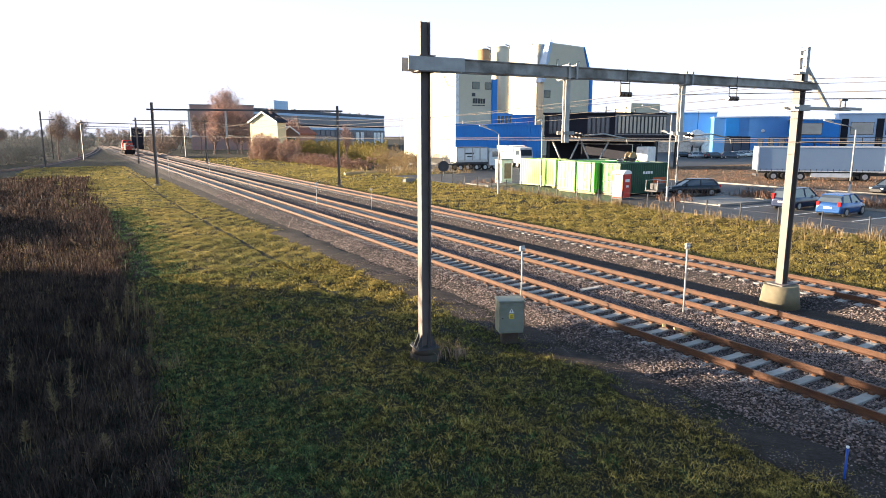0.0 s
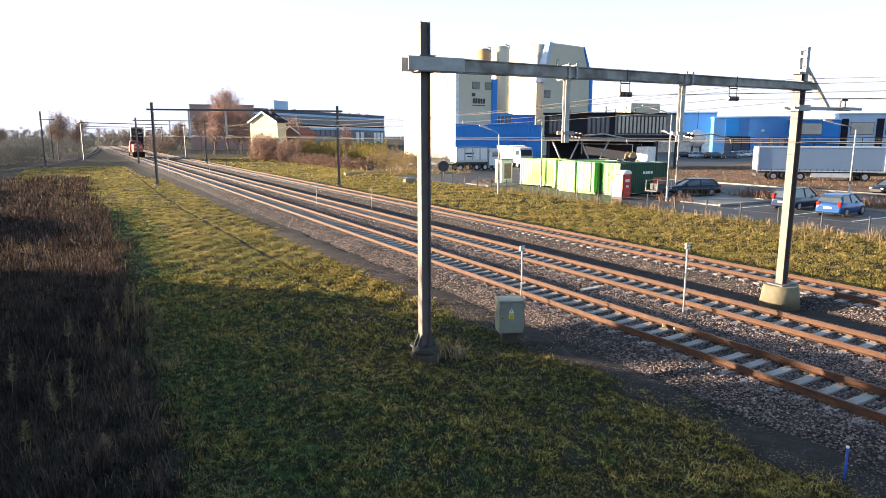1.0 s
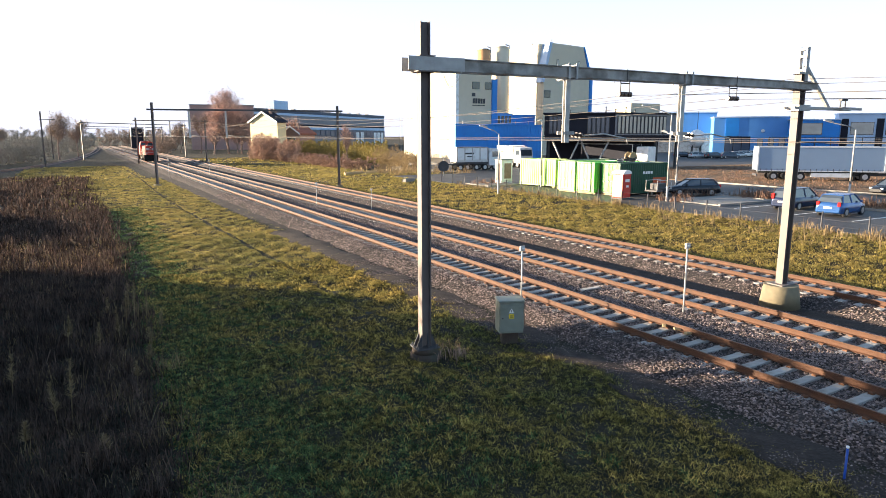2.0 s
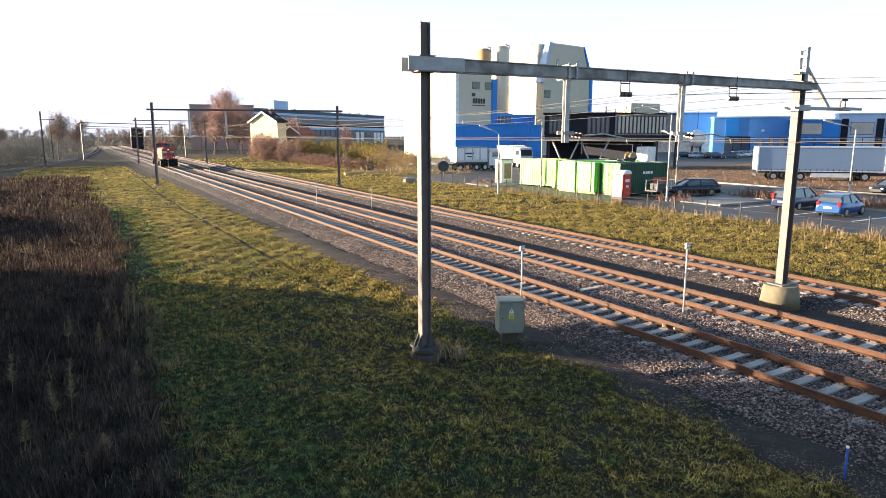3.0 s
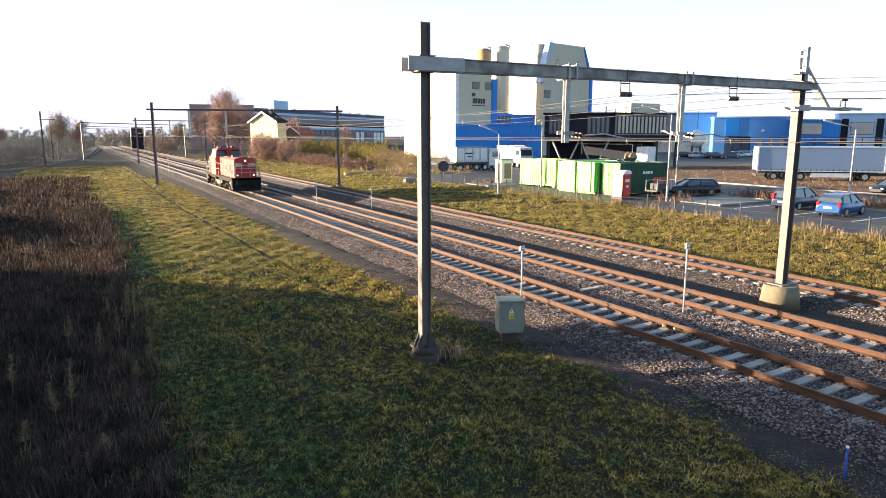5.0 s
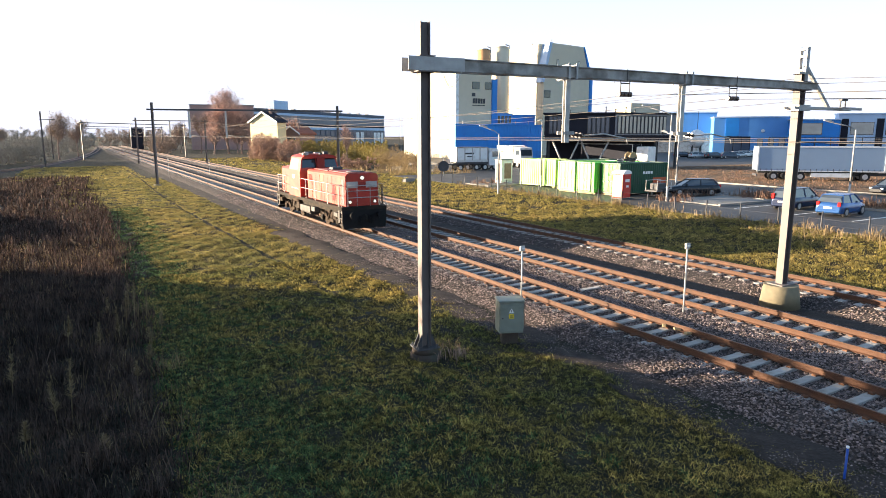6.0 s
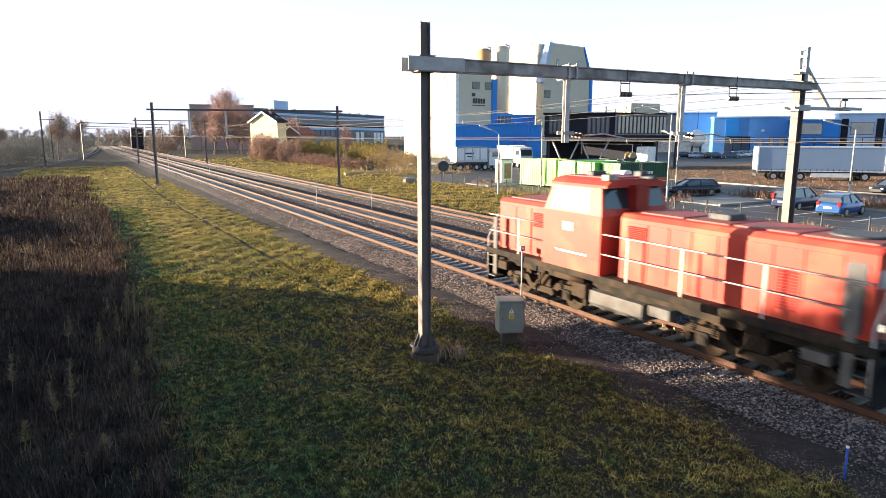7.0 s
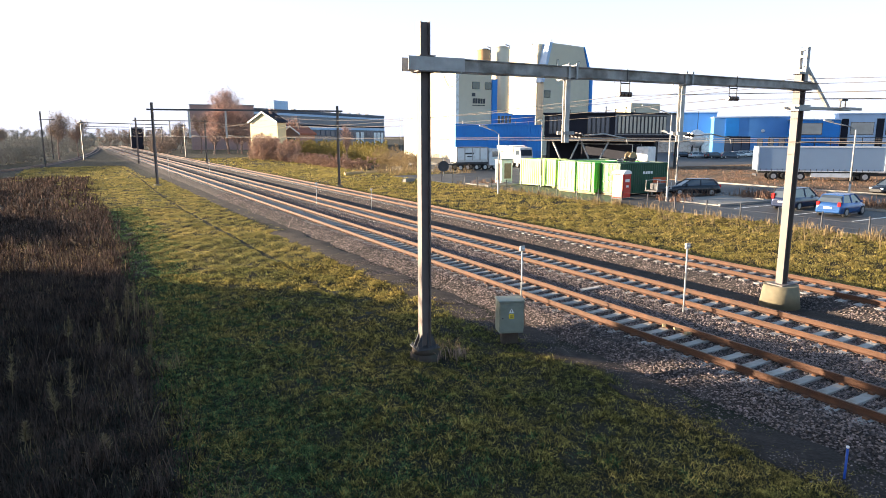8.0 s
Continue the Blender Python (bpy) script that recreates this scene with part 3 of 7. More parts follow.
strip("service_path", [10.3, 10.9, 12.3], [-0.62, -0.33, -0.45], -30, 40, 0.7, "dirt_path", "bare trodden grey soil beside the track", "path", wobble=0.16)
strip("service_path", [10.6, 11.3, 12.4], [-0.68, -0.53, -0.5], 38, 300, 1.2, "dirt_path", "bare trodden grey soil beside the track", "path", wobble=0.16)
strip("service_path", [21.3, 21.7, 22.5, 22.9], [-0.6, -0.53, -0.53, -0.6], -30, 300, 1.2, "dirt_path", "dark trodden soil between two tracks", "path", wobble=0.06)
strip("service_path", [26.7, 27.0, 27.4, 27.7], [-0.58, -0.52, -0.53, -0.64], -30, 300, 1.2, "dirt_path", "narrow bare strip along the grass verge", "path", wobble=0.1)


def bed_z(x):
    x = np.asarray(x, float)
    za = np.interp(x, [a for a, _ in BED], [b for _, b in BED], left=-1, right=-1)
    zc = np.interp(x, [a for a, _ in BED_C], [b for _, b in BED_C], left=-1, right=-1)
    return np.maximum(za, zc)


def stones(name, x, y, z, size, material):
    """Loose crushed stone: squashed, skewed octahedra."""
    n = len(x)
    base = np.array([(1, 0, 0), (0, 1, 0), (-1, 0, 0), (0, -1, 0), (0, 0, 1), (0, 0, -1)], float)
    v = base[None] * (0.55 + 0.8 * RNG.random((n, 6, 1))) + 0.6 * (RNG.random((n, 6, 3)) - 0.5)
    v[:, :, 2] *= 0.62
    a = RNG.random(n) * math.tau
    c, s = np.cos(a), np.sin(a)
    v = np.stack([v[..., 0] * c[:, None] - v[..., 1] * s[:, None], v[..., 0] * s[:, None] + v[..., 1] * c[:, None], v[..., 2]], -1)
    v = v * size[:, None, None] + np.stack([x, y, z], -1)[:, None]
    f = np.array([(0, 1, 4), (1, 2, 4), (2, 3, 4), (3, 0, 4), (1, 0, 5), (2, 1, 5), (3, 2, 5), (0, 3, 5)])
    faces = (np.arange(n)[:, None, None] * 6 + f[None]).reshape(-1, 3)
    return soup(name, v.reshape(-1, 3), faces, material)


def scatter_stones(x0, x1, y0, y1, per_m2, size):
    n = int((x1 - x0) * (y1 - y0) * per_m2)
    x, y = RNG.uniform(x0, x1, n), RNG.uniform(y0, y1, n)
    keep = bed_z(x) > -0.59
    x, y = x[keep], y[keep]
    s = size * RNG.uniform(0.6, 1.25, len(x))
    return x, y, bed_z(x) + 0.12 * s + 0.012 * RNG.standard_normal(len(x)), s


bits = [scatter_stones(12.2, 21.6, 3, 12, 620, 0.036), scatter_stones(12.2, 21.6, 12, 22, 430, 0.037), scatter_stones(22.6, 27.0, 6, 24, 200, 0.04), scatter_stones(12.2, 21.6, 22, 40, 250, 0.042),
        scatter_stones(22.6, 27.0, 24, 45, 60, 0.05), scatter_stones(12.2, 21.6, 40, 70, 60, 0.055), scatter_stones(22.6, 27, 45, 70, 18, 0.07)]
sx, sy, sz, ss = (np.concatenate([b[k] for b in bits]) for k in range(4))
tagged(stones("ballast_stones", sx, sy, sz, ss, "stone"), "loose crushed grey-brown ballast stones", "ballast", kind="stuff")


n_grit = 9000
gx, gy = RNG.uniform(10.7, 12.4, n_grit), RNG.uniform(3, 30, n_grit)
gz = np.interp(gx, [10.3, 10.9, 12.3], [-0.62, -0.33, -0.45])
tagged(stones("path_grit", gx, gy, gz, RNG.uniform(0.008, 0.024, n_grit) * (1 + (RNG.random(n_grit) < 0.04)), "stone"), "small loose stones on the trodden path", "grit", kind="stuff")


# ---------------------------------------------------------------- tracks
def rail_mesh(y0, y1):
    prof = [(-0.07, -0.172), (0.07, -0.172), (0.07, -0.160), (0.016, -0.142), (0.012, -0.05), (0.034, -0.038), (0.036, -0.012), (0.026, -0.001), (-0.026, -0.001), (-0.036, -0.012), (-0.034, -0.038), (-0.012, -0.05), (-0.016, -0.142), (-0.07, -0.160)]
    bm = bmesh.new()
    prism(bm, prof, y0, y1)
    return bm


def sleeper_mesh():
    bm = bmesh.new()
    # raised seats under the rails, lower middle, sloped ends
    top = [(-1.26, -0.25), (-1.22, -0.192), (-0.45, -0.188), (-0.3, -0.205), (0.3, -0.205), (0.45, -0.188), (1.22, -0.192), (1.26, -0.25), (1.26, -0.36), (-1.26, -0.36)]
    vs = prism(bm, top, -0.12, 0.12)
    me = bpy.data.meshes.new("sleeper")
    bmesh.ops.recalc_face_normals(bm, faces=bm.faces)
    bm.to_mesh(me)
    bm.free()
    me.materials.append(MAT["concrete"])
    return me


SLEEPER = sleeper_mesh()


def track(x, sink, label):
    t = thing("railway_track", pose(x, 0, -sink), label, "track", "parallel railway tracks", "structure")
    for s in (-0.7525, 0.7525):
        bm = rail_mesh(-40, 430)
        part("rail", bm, "rail", t, "rust-brown steel rail").location = (s, 0, 0)
        bm = bmesh.new()
        box(bm, -0.024, 0.024, -40, 430, -0.004, 0.003)
        part("running_surface", bm, "rail_head", t, "worn bare steel on the rail head").location = (s, 0, 0)
    pitch, n_parts = 0.655, 290
    for k in range(n_parts):
        ob = new("sleeper", SLEEPER)
        ob.parent = t
        ob.location = (0, 3.27 + pitch * k, 0.003 * math.sin(k * 5.1))
        ob.rotation_euler = (0, 0, 0.012 * math.sin(k * 2.7))
    bm = bmesh.new()
    for k in range(n_parts, n_parts + 320):
        y = 3.27 + pitch * k
        box(bm, -1.26, 1.26, y - 0.12, y + 0.12, -0.36, -0.19)
    tagged(part("sleepers_beyond", bm, "concrete", t), kind="stuff")
    bm = bmesh.new()
    for k in range(110):
        y = 3.27 + pitch * k
        for s in (-0.7525, 0.7525):
            for q in (-1, 1):
                box(bm, s + q * 0.115 - 0.045, s + q * 0.115 + 0.045, y - 0.06, y + 0.06, -0.19, -0.145)
    tagged(part("rail_clips", bm, "clip", t, "rusty rail fastenings"), kind="stuff")
    return t


track(XA, 0.0, "rusty rails on pale concrete sleepers beside the meadow")
track(XB, 0.0, "rusty rails on pale concrete sleepers between two others")
track(XC, 0.03, "orange rusty rails on sleepers beside the grass verge")


# ---------------------------------------------------------------- overhead line
def h_mast(bm, h, w, z0=0.0):
    """A rolled H section, flanges facing along the track."""
    t, a, c = 0.022, w / 2, 0.011
    prism(bm, [(-a, -a), (-a + t, -a), (-a + t, -c), (a - t, -c), (a - t, -a), (a, -a), (a, a), (a - t, a), (a - t, c), (-a + t, c), (-a + t, a), (-a, a)], z0, h, "z")


def gusset(bm, x, y, h, r):
    vs = [bm.verts.new(p) for p in ((x, y, 0.03), (x + r[0], y + r[1], 0.03), (x, y, h))]
    ws = [bm.verts.new(v.co + Vector((-r[1], r[0], 0)).normalized() * 0.02) for v in vs]
    bm.faces.new(vs)
    bm.faces.new(ws[::-1])
    for k in range(3):
        bm.faces.new((vs[k], ws[k], ws[(k + 1) % 3], vs[(k + 1) % 3]))


def insulator(name, p0, p1, parent, r=0.055, n=5):
    p0, p1 = Vector(p0), Vector(p1)
    bm = bmesh.new()
    rod(bm, p0, p1, r * 0.45, 8)
    for k in range(n):
        a = p0.lerp(p1, (k + 0.25) / n)
        b = p0.lerp(p1, (k + 0.75) / n)
        rod(bm, a, b, r, 10, r * 0.6)
    return part(name, bm, "insulator", parent, "brown ribbed insulator")


def portal_near():
    L, R = Vector((7.98, 14.95, -0.33)), Vector((22.2, 13.76, -0.35))
    along = (R - L)
    ang = math.degrees(math.atan2(along.y, along.x))
    span = math.hypot(along.x, along.y)
    t = thing("catenary_portal", pose(L.x, L.y, L.z, 0, 0, ang), "grey galvanized steel catenary portal spanning the tracks", "catenary portal", "catenary portals")
    # near mast: foundation, foot plate, gussets, H section
    # foundation, foot plate and gussets carry the shade here in their dark colour
    bm = bmesh.new()
    rod(bm, (0, 0, -0.4), (0, 0, 0.12), 0.43, 20, 0.40)
    rod(bm, (0, 0, 0.12), (0, 0, 0.26), 0.36, 20, 0.33)
    part("foundation", bm, "dark_concrete", t, "round concrete mast foundation, coloured dark for its shade")
    mast = bmesh.new()
    h_mast(mast, 8.83, 0.27, 0.26)
    m1 = part("mast", mast, "mast", t, "upright grey H-section mast")
    bm = bmesh.new()
    box(bm, -0.33, 0.33, -0.3, 0.3, 0.26, 0.30)
    part("foot_plate", bm, "dark_steel", m1)
    bm = bmesh.new()
    for x, y, r in ((-0.135, -0.1, (-0.17, 0)), (-0.135, 0.1, (-0.17, 0)), (0.135, -0.1, (0.17, 0)), (0.135, 0.1, (0.17, 0)), (0, -0.135, (0, -0.15)), (0, 0.135, (0, 0.15))):
        gusset(bm, x, y, 0.42, r)
    bmesh.ops.translate(bm, vec=(0, 0, 0.27), verts=bm.verts)
    part("gusset", bm, "dark_steel", m1)
    for x in (-0.27, 0.27):
        for y in (-0.24, 0.24):
            bm = bmesh.new()
            rod(bm, (x, y, 0.28), (x, y, 0.37), 0.025, 6)
            part("anchor_bolt", bm, "dark_steel", m1)
    # far mast on a tall concrete cone
    bm = bmesh.new()
    rod(bm, (span, 0, -0.2), (span, 0, 0.62), 0.70, 28, 0.58)
    part("foundation", bm, "foundation", t, "pale concrete foundation cone under the mast")
    mast = bmesh.new()
    h_mast(mast, 8.1, 0.28, 0.62)
    bmesh.ops.translate(mast, vec=(span, 0, 0), verts=mast.verts)
    m2 = part("mast", mast, "mast", t, "upright grey H-section mast")
    bm = bmesh.new()
    box(bm, span - 0.36, span + 0.36, -0.32, 0.32, 0.62, 0.66)
    for x, y, r in ((-0.14, 0, (-0.17, 0)), (0.14, 0, (0.17, 0)), (0, -0.14, (0, -0.15)), (0, 0.14, (0, 0.15))):
        gusset(bm, span + x, y, 0.45, r)
    bmesh.ops.translate(bm, vec=(0, 0, 0.0), verts=bm.verts)
    part("foot_plate", bm, "mast", m2)
    # beam: deep channel pair, stepping down slightly outwards of the end splice plates
    z1L, z0L, z1R, z0R = 7.62 - L.z, 7.31 - L.z, 7.47 - L.z, 7.26 - L.z
    # a pair of channels back to back with a gap, their flanges outwards
    def channel(s):
        bm = bmesh.new()
        rings = []
        for x, lo, hi in ((-0.35, z0L, z1L), (span + 0.62, z0R, z1R)):
            pts = [(0.19, lo - 0.012), (0.26, lo - 0.012), (0.26, lo + 0.014), (0.215, lo + 0.018), (0.215, hi - 0.018), (0.26, hi - 0.014), (0.26, hi + 0.012), (0.19, hi + 0.012)]
            rings.append([bm.verts.new((x, s * a, b)) for a, b in pts])
        for k in range(8):
            bm.faces.new((rings[0][k], rings[0][(k + 1) % 8], rings[1][(k + 1) % 8], rings[1][k]))
        bm.faces.new(rings[0])
        bm.faces.new(rings[1][::-1])
        return bm
    beam = part("beam", channel(-1), "beam", t, "stained grey horizontal steel beam")
    part("beam", channel(1), "beam", t, "stained grey horizontal steel beam")
    bm = bmesh.new()
    for y in (-0.245, 0.221):
        box(bm, -0.52, 1.05, y - 0.02, y + 0.004, z0L - 0.015, z1L + 0.01)
    for x in (-0.45, -0.2, 0.55, 0.7, 0.82, 0.95):
        for z in (z0L + 0.06, z1L - 0.06):
            rod(bm, (x, -0.275, z), (x, -0.24, z), 0.022, 6)
    part("splice_plate", bm, "galv", beam, "bolted end plate")
    for x in (0.0, span):
        bm = bmesh.new()
        zz = z0L if x == 0 else z0R
        zt = z1L if x == 0 else z1R
        box(bm, x - 0.26, x + 0.26, -0.28, 0.28, zz - 0.05, zz - 0.02)
        part("beam_seat", bm, "mast", beam)
        bm = bmesh.new()
        box(bm, x - 0.22, x + 0.22, -0.28, 0.28, zt + 0.02, zt + 0.045)
        part("beam_cap", bm, "mast", beam)

    def zbeam(x):
        return z0L + (z0R - z0L) * x / span, z1L + (z1R - z1L) * x / span

    # ring clamps and drop posts
    for x, zlow in ((4.45, 5.62), (8.83, 5.62)):
        lo, hi = zbeam(x)
        bm = bmesh.new()
        for dx in (-0.12, 0.14):
            for y0, y1 in ((-0.29, -0.26), (0.26, 0.29)):
                box(bm, x + dx - 0.03, x + dx + 0.03, y0, y1, lo - 0.07, hi + 0.09)
            box(bm, x + dx - 0.03, x + dx + 0.03, -0.29, 0.29, hi + 0.03, hi + 0.06)
            box(bm, x + dx - 0.03, x + dx + 0.03, -0.29, 0.29, lo - 0.07, lo - 0.04)
        part("beam_clamp", bm, "galv", beam)
        bm = bmesh.new()
        w = 0.075
        for y0, y1 in ((-w, -w + 0.02), (w - 0.02, w)):
            box(bm, x - w, x + w, y0, y1, zlow - L.z - 0.15, lo - 0.04)
        box(bm, x - 0.012, x + 0.012, -w + 0.02, w - 0.02, zlow - L.z - 0.15, lo - 0.04)
        dp = part("drop_post", bm, "white_post", t, "pale vertical drop post")
        bm = bmesh.new()
        zz = zlow - L.z + 0.12
        box(bm, x - 0.2, x + 0.2, -0.14, -0.08, zz - 0.05, zz + 0.05)
        box(bm, x - 0.2, x + 0.2, 0.08, 0.14, zz - 0.05, zz + 0.05)
        part("arm_bracket", bm, "galv", dp)
        tip = (x + 2.0, 0.0, 5.52 - L.z - 0.02)
        insulator("insulator", (x + 0.22, 0, zz - 0.03), (x + 0.62, 0, zz - 0.08), dp, 0.09, 3)
        bm = bmesh.new()
        tube(bm, [(x + 0.6, 0, zz - 0.08), (x + 1.4, 0, zz - 0.02), (x + 2.25, 0, zz - 0.16)], 0.022, 8)
        tube(bm, [(x + 2.25, 0, zz - 0.16), (x + 2.32, 0, zz - 0.34)], 0.014, 6)
        part("steady_arm", bm, "galv", dp)
        bm = bmesh.new()
        rod(bm, (x + 0.0, -0.02, lo - 0.04), (x + 0.28, -0.02, lo + 0.06), 0.02, 6)
        part("brace", bm, "galv", dp)
    # hanging insulator frames for the carrying wires
    for x in (6.56, 11.06):
        lo, hi = zbeam(x)
        bm = bmesh.new()
        for dx in (-0.17, 0.17):
            rod(bm, (x + dx, 0, hi + 0.05), (x + dx, 0, lo - 0.34), 0.016, 6)
        rod(bm, (x - 0.17, 0, lo - 0.08), (x + 0.17, 0, lo - 0.08), 0.02, 6)
        for y in (-0.28, 0.28):
            rod(bm, (x - 0.17, y, hi + 0.05), (x - 0.17, y, lo - 0.05), 0.014, 6)
        fr = part("hanger_frame", bm, "dark_steel", beam, "hanging insulator frame")
        bm = bmesh.new()
        for k in range(3):
            rod(bm, (x - 0.23 + 0.16 * k, 0, lo - 0.40), (x - 0.09 + 0.16 * k, 0, lo - 0.40), 0.075, 10)
        part("hanger_insulator", bm, "insulator", t)
    # far mast extension and side bracket
    zt = zbeam(span)[1]
    bm = bmesh.new()
    box(bm, span + 0.02, span + 0.16, -0.16, -0.1, zt - 0.02, 9.0)
    box(bm, span + 0.02, span + 0.16, 0.1, 0.16, zt - 0.02, 9.0)
    for z in (zt + 0.4, zt + 0.85, 8.9):
        box(bm, span + 0.03, span + 0.15, -0.1, 0.1, z, z + 0.08)
    box(bm, span - 0.3, span + 0.2, -0.18, 0.18, 8.1, 8.16)
    ext = part("mast_extension", bm, "galv", m2)
    bz = 6.62 - L.z
    bm = bmesh.new()
    for y0, y1 in ((-0.22, -0.18), (0.18, 0.22)):
        box(bm, span - 0.45, span + 3.2, y0, y1, bz - 0.045, bz + 0.045)
    box(bm, span - 0.28, span + 0.3, -0.26, 0.26, bz - 0.1, bz + 0.1)
    br = part("side_bracket", bm, "galv", m2, "horizontal bracket arm")
    bm = bmesh.new()
    prism(bm, [(span + 0.16, 8.38), (span + 0.30, 8.38), (span + 1.68, bz + 0.04), (span + 1.52, bz + 0.04)], -0.05, 0.05, "y")
    part("diagonal_brace", bm, "galv", br)
    bm = bmesh.new()
    for dx in (2.28, 2.55):
        rod(bm, (span + dx, 0, bz), (span + dx, 0, bz + 0.32), 0.025, 6)
    box(bm, span + 2.1, span + 2.9, -0.2, 0.2, bz + 0.03, bz + 0.06)
    box(bm, span + 2.25, span + 2.58, -0.07, 0.07, bz + 0.30, bz + 0.38)
    part("wire_post", bm, "dark_steel", br)
    # loose earth cable
    bm = bmesh.new()
    pts = [(0.3, -0.26, z0L - 0.03), (0.42, -0.3, z0L - 0.1), (0.5, -0.32, z0L - 0.3), (0.58, -0.32, z0L - 0.42), (0.72, -0.3, z0L - 0.38), (0.86, -0.28, z0L - 0.2), (0.95, -0.27, z0L - 0.02)]
    tube(bm, pts, 0.01, 5)
    part("earth_cable", bm, "white_post", m1)
    return t


portal_near()


def portal_far(L, R, z_top, z_beam, posts):
    """A portal further along the line: two masts, a beam, drop posts."""
    L, R = Vector(L), Vector(R)
    d = R - L
    span, ang = math.hypot(d.x, d.y), math.degrees(math.atan2(d.y, d.x))
    t = thing("catenary_portal", pose(L.x, L.y, L.z, 0, 0, ang), "grey steel catenary portal further along the line", "catenary portal", "catenary portals")
    for x in (0, span):
        bm = bmesh.new()
        h_mast(bm, (z_top if x == 0 else z_top - 0.5) - L.z, 0.25, -0.2)
        bmesh.ops.translate(bm, vec=(x, 0, 0), verts=bm.verts)
        part("mast", bm, "mast", t, "dark upright steel mast")
        bm = bmesh.new()
        rod(bm, (x, 0, -0.4), (x, 0, 0.25), 0.5, 16, 0.42)
        part("foundation", bm, "foundation", t)
    bm = bmesh.new()
    h = z_beam - L.z
    prism(bm, [(-0.6, h - 0.2), (span + 0.6, h - 0.46), (span + 0.6, h - 0.28), (-0.6, h)], -0.2, 0.2, "y")
    part("beam", bm, "dark_steel", t)
    for x in posts:
        bm = bmesh.new()
        box(bm, x - 0.09, x + 0.09, -0.09, 0.09, 5.4 - L.z, h - 0.25)
        part("drop_post", bm, "white_post", t)
        bm = bmesh.new()
        tube(bm, [(x, 0, 5.7 - L.z), (x + 2.2, 0, 5.55 - L.z)], 0.03, 6)
        part("steady_arm", bm, "galv", t)
    return t


portal_far((8.9, 87.5, -0.56), (28.2, 75.0, -0.5), 9.7, 8.95, (4.6, 9.2))
portal_far((12.6, 158.0, -0.6), (25.0, 146.0, -0.6), 9.6, 9.1, (4.2, 8.6))
portal_far((2.4, 187.0, -0.6), (28.5, 200.0, -0.6), 9.6, 9.0, (13, 17))
portal_far((3.0, 262.0, -0.6), (29.5, 262.0, -0.6), 9.6, 9.0, (12, 16))
portal_far((5.0, 340.0, -0.6), (30.5, 340.0, -0.6), 9.6, 9.0, (12, 16))


def line_mast(x, y, h, label):
    t = thing("line_mast", pose(x, y, -0.6), label, "mast", "single line masts")
    bm = bmesh.new()
    h_mast(bm, h, 0.27, -0.1)
    part("mast", bm, "mast", t)
    bm = bmesh.new()
    box(bm, -0.2, 2.4, -0.05, 0.05, h - 1.6, h - 1.45)
    part("arm", bm, "dark_steel", t)
    return t


line_mast(-4.9, 151.0, 11.0, "lone dark steel mast beside the curved track")
line_mast(-4.6, 205.0, 10.5, "lone dark steel mast among trees by the curved track")

# carrying and contact wires, each from portal to portal with sag and droppers
PORTAL_Y = [(-52.0, 0), (14.4, 0), (82.0, 0.4), (152.0, 0.4), (194.0, 0.3), (262.0, 0.3), (340.0, 0.3)]


def overhead_wire(x, z, sag, r, label, ys=None, dz=0.0):
    bm = bmesh.new()
    pts = []
    for (a, za), (b, zb) in zip(PORTAL_Y, PORTAL_Y[1:]):
        for k in range(12):
            u = k / 12
            pts.append((x, a + (b - a) * u, z + dz * (za + (zb - za) * u) - sag * 4 * u * (1 - u)))
    tube(bm, pts, r, 5)
    ob = part("overhead_wire", bm, "wire")
    return tagged(ob, label, "overhead wire", "overhead wires")


for x in (14.6, 19.0):
    overhead_wire(x, 6.86, 0.75, 0.009, "dark carrying wire sagging between the portals", dz=1.0)
    overhead_wire(x + 0.3, 5.50, 0.0, 0.008, "taut copper contact wire over the track")
overhead_wire(24.6, 7.02, 0.8, 0.009, "dark feeder wire on the side bracket", dz=1.0)
overhead_wire(24.9, 5.55, 0.0, 0.008, "taut contact wire over the verge-side track")
overhead_wire(22.6, 7.66, 0.9, 0.009, "dark return wire above the portal beam", dz=1.0)
overhead_wire(22.9, 7.50, 0.7, 0.009, "dark return wire beside the portal beam", dz=1.0)


# ---------------------------------------------------------------- lineside things
def marker_post(x, y, z, h, label):
    t = thing("marker_post", pose(x, y, z), label, "post", "white lineside posts")
    bm = bmesh.new()
    rod(bm, (0, 0, -0.3), (0, 0, h), 0.027, 10)
    part("pole", bm, "white_post", t)
    bm = bmesh.new()
    box(bm, -0.1, 0.1, -0.035, 0.035, h - 0.16, h + 0.02, bevel=0.008)
    hd = part("head", bm, "galv", t)
    bm = bmesh.new()
    rod(bm, (-0.055, -0.045, h - 0.07), (0.055, -0.045, h - 0.07), 0.03, 8)
    part("reflector", bm, "white", hd)
    return t


for x, y, z, h in ((13.35, 17.75, -0.22, 2.08), (17.45, 14.15, -0.22, 2.36), (17.6, 52.3, -0.22, 2.0), (21.8, 50.4, -0.5, 1.75), (12.2, 103.5, -0.5, 2.8), (17.9, 103.0, -0.2, 2.3)):
    marker_post(x, y, z, h, "slim white lineside post with a square head")


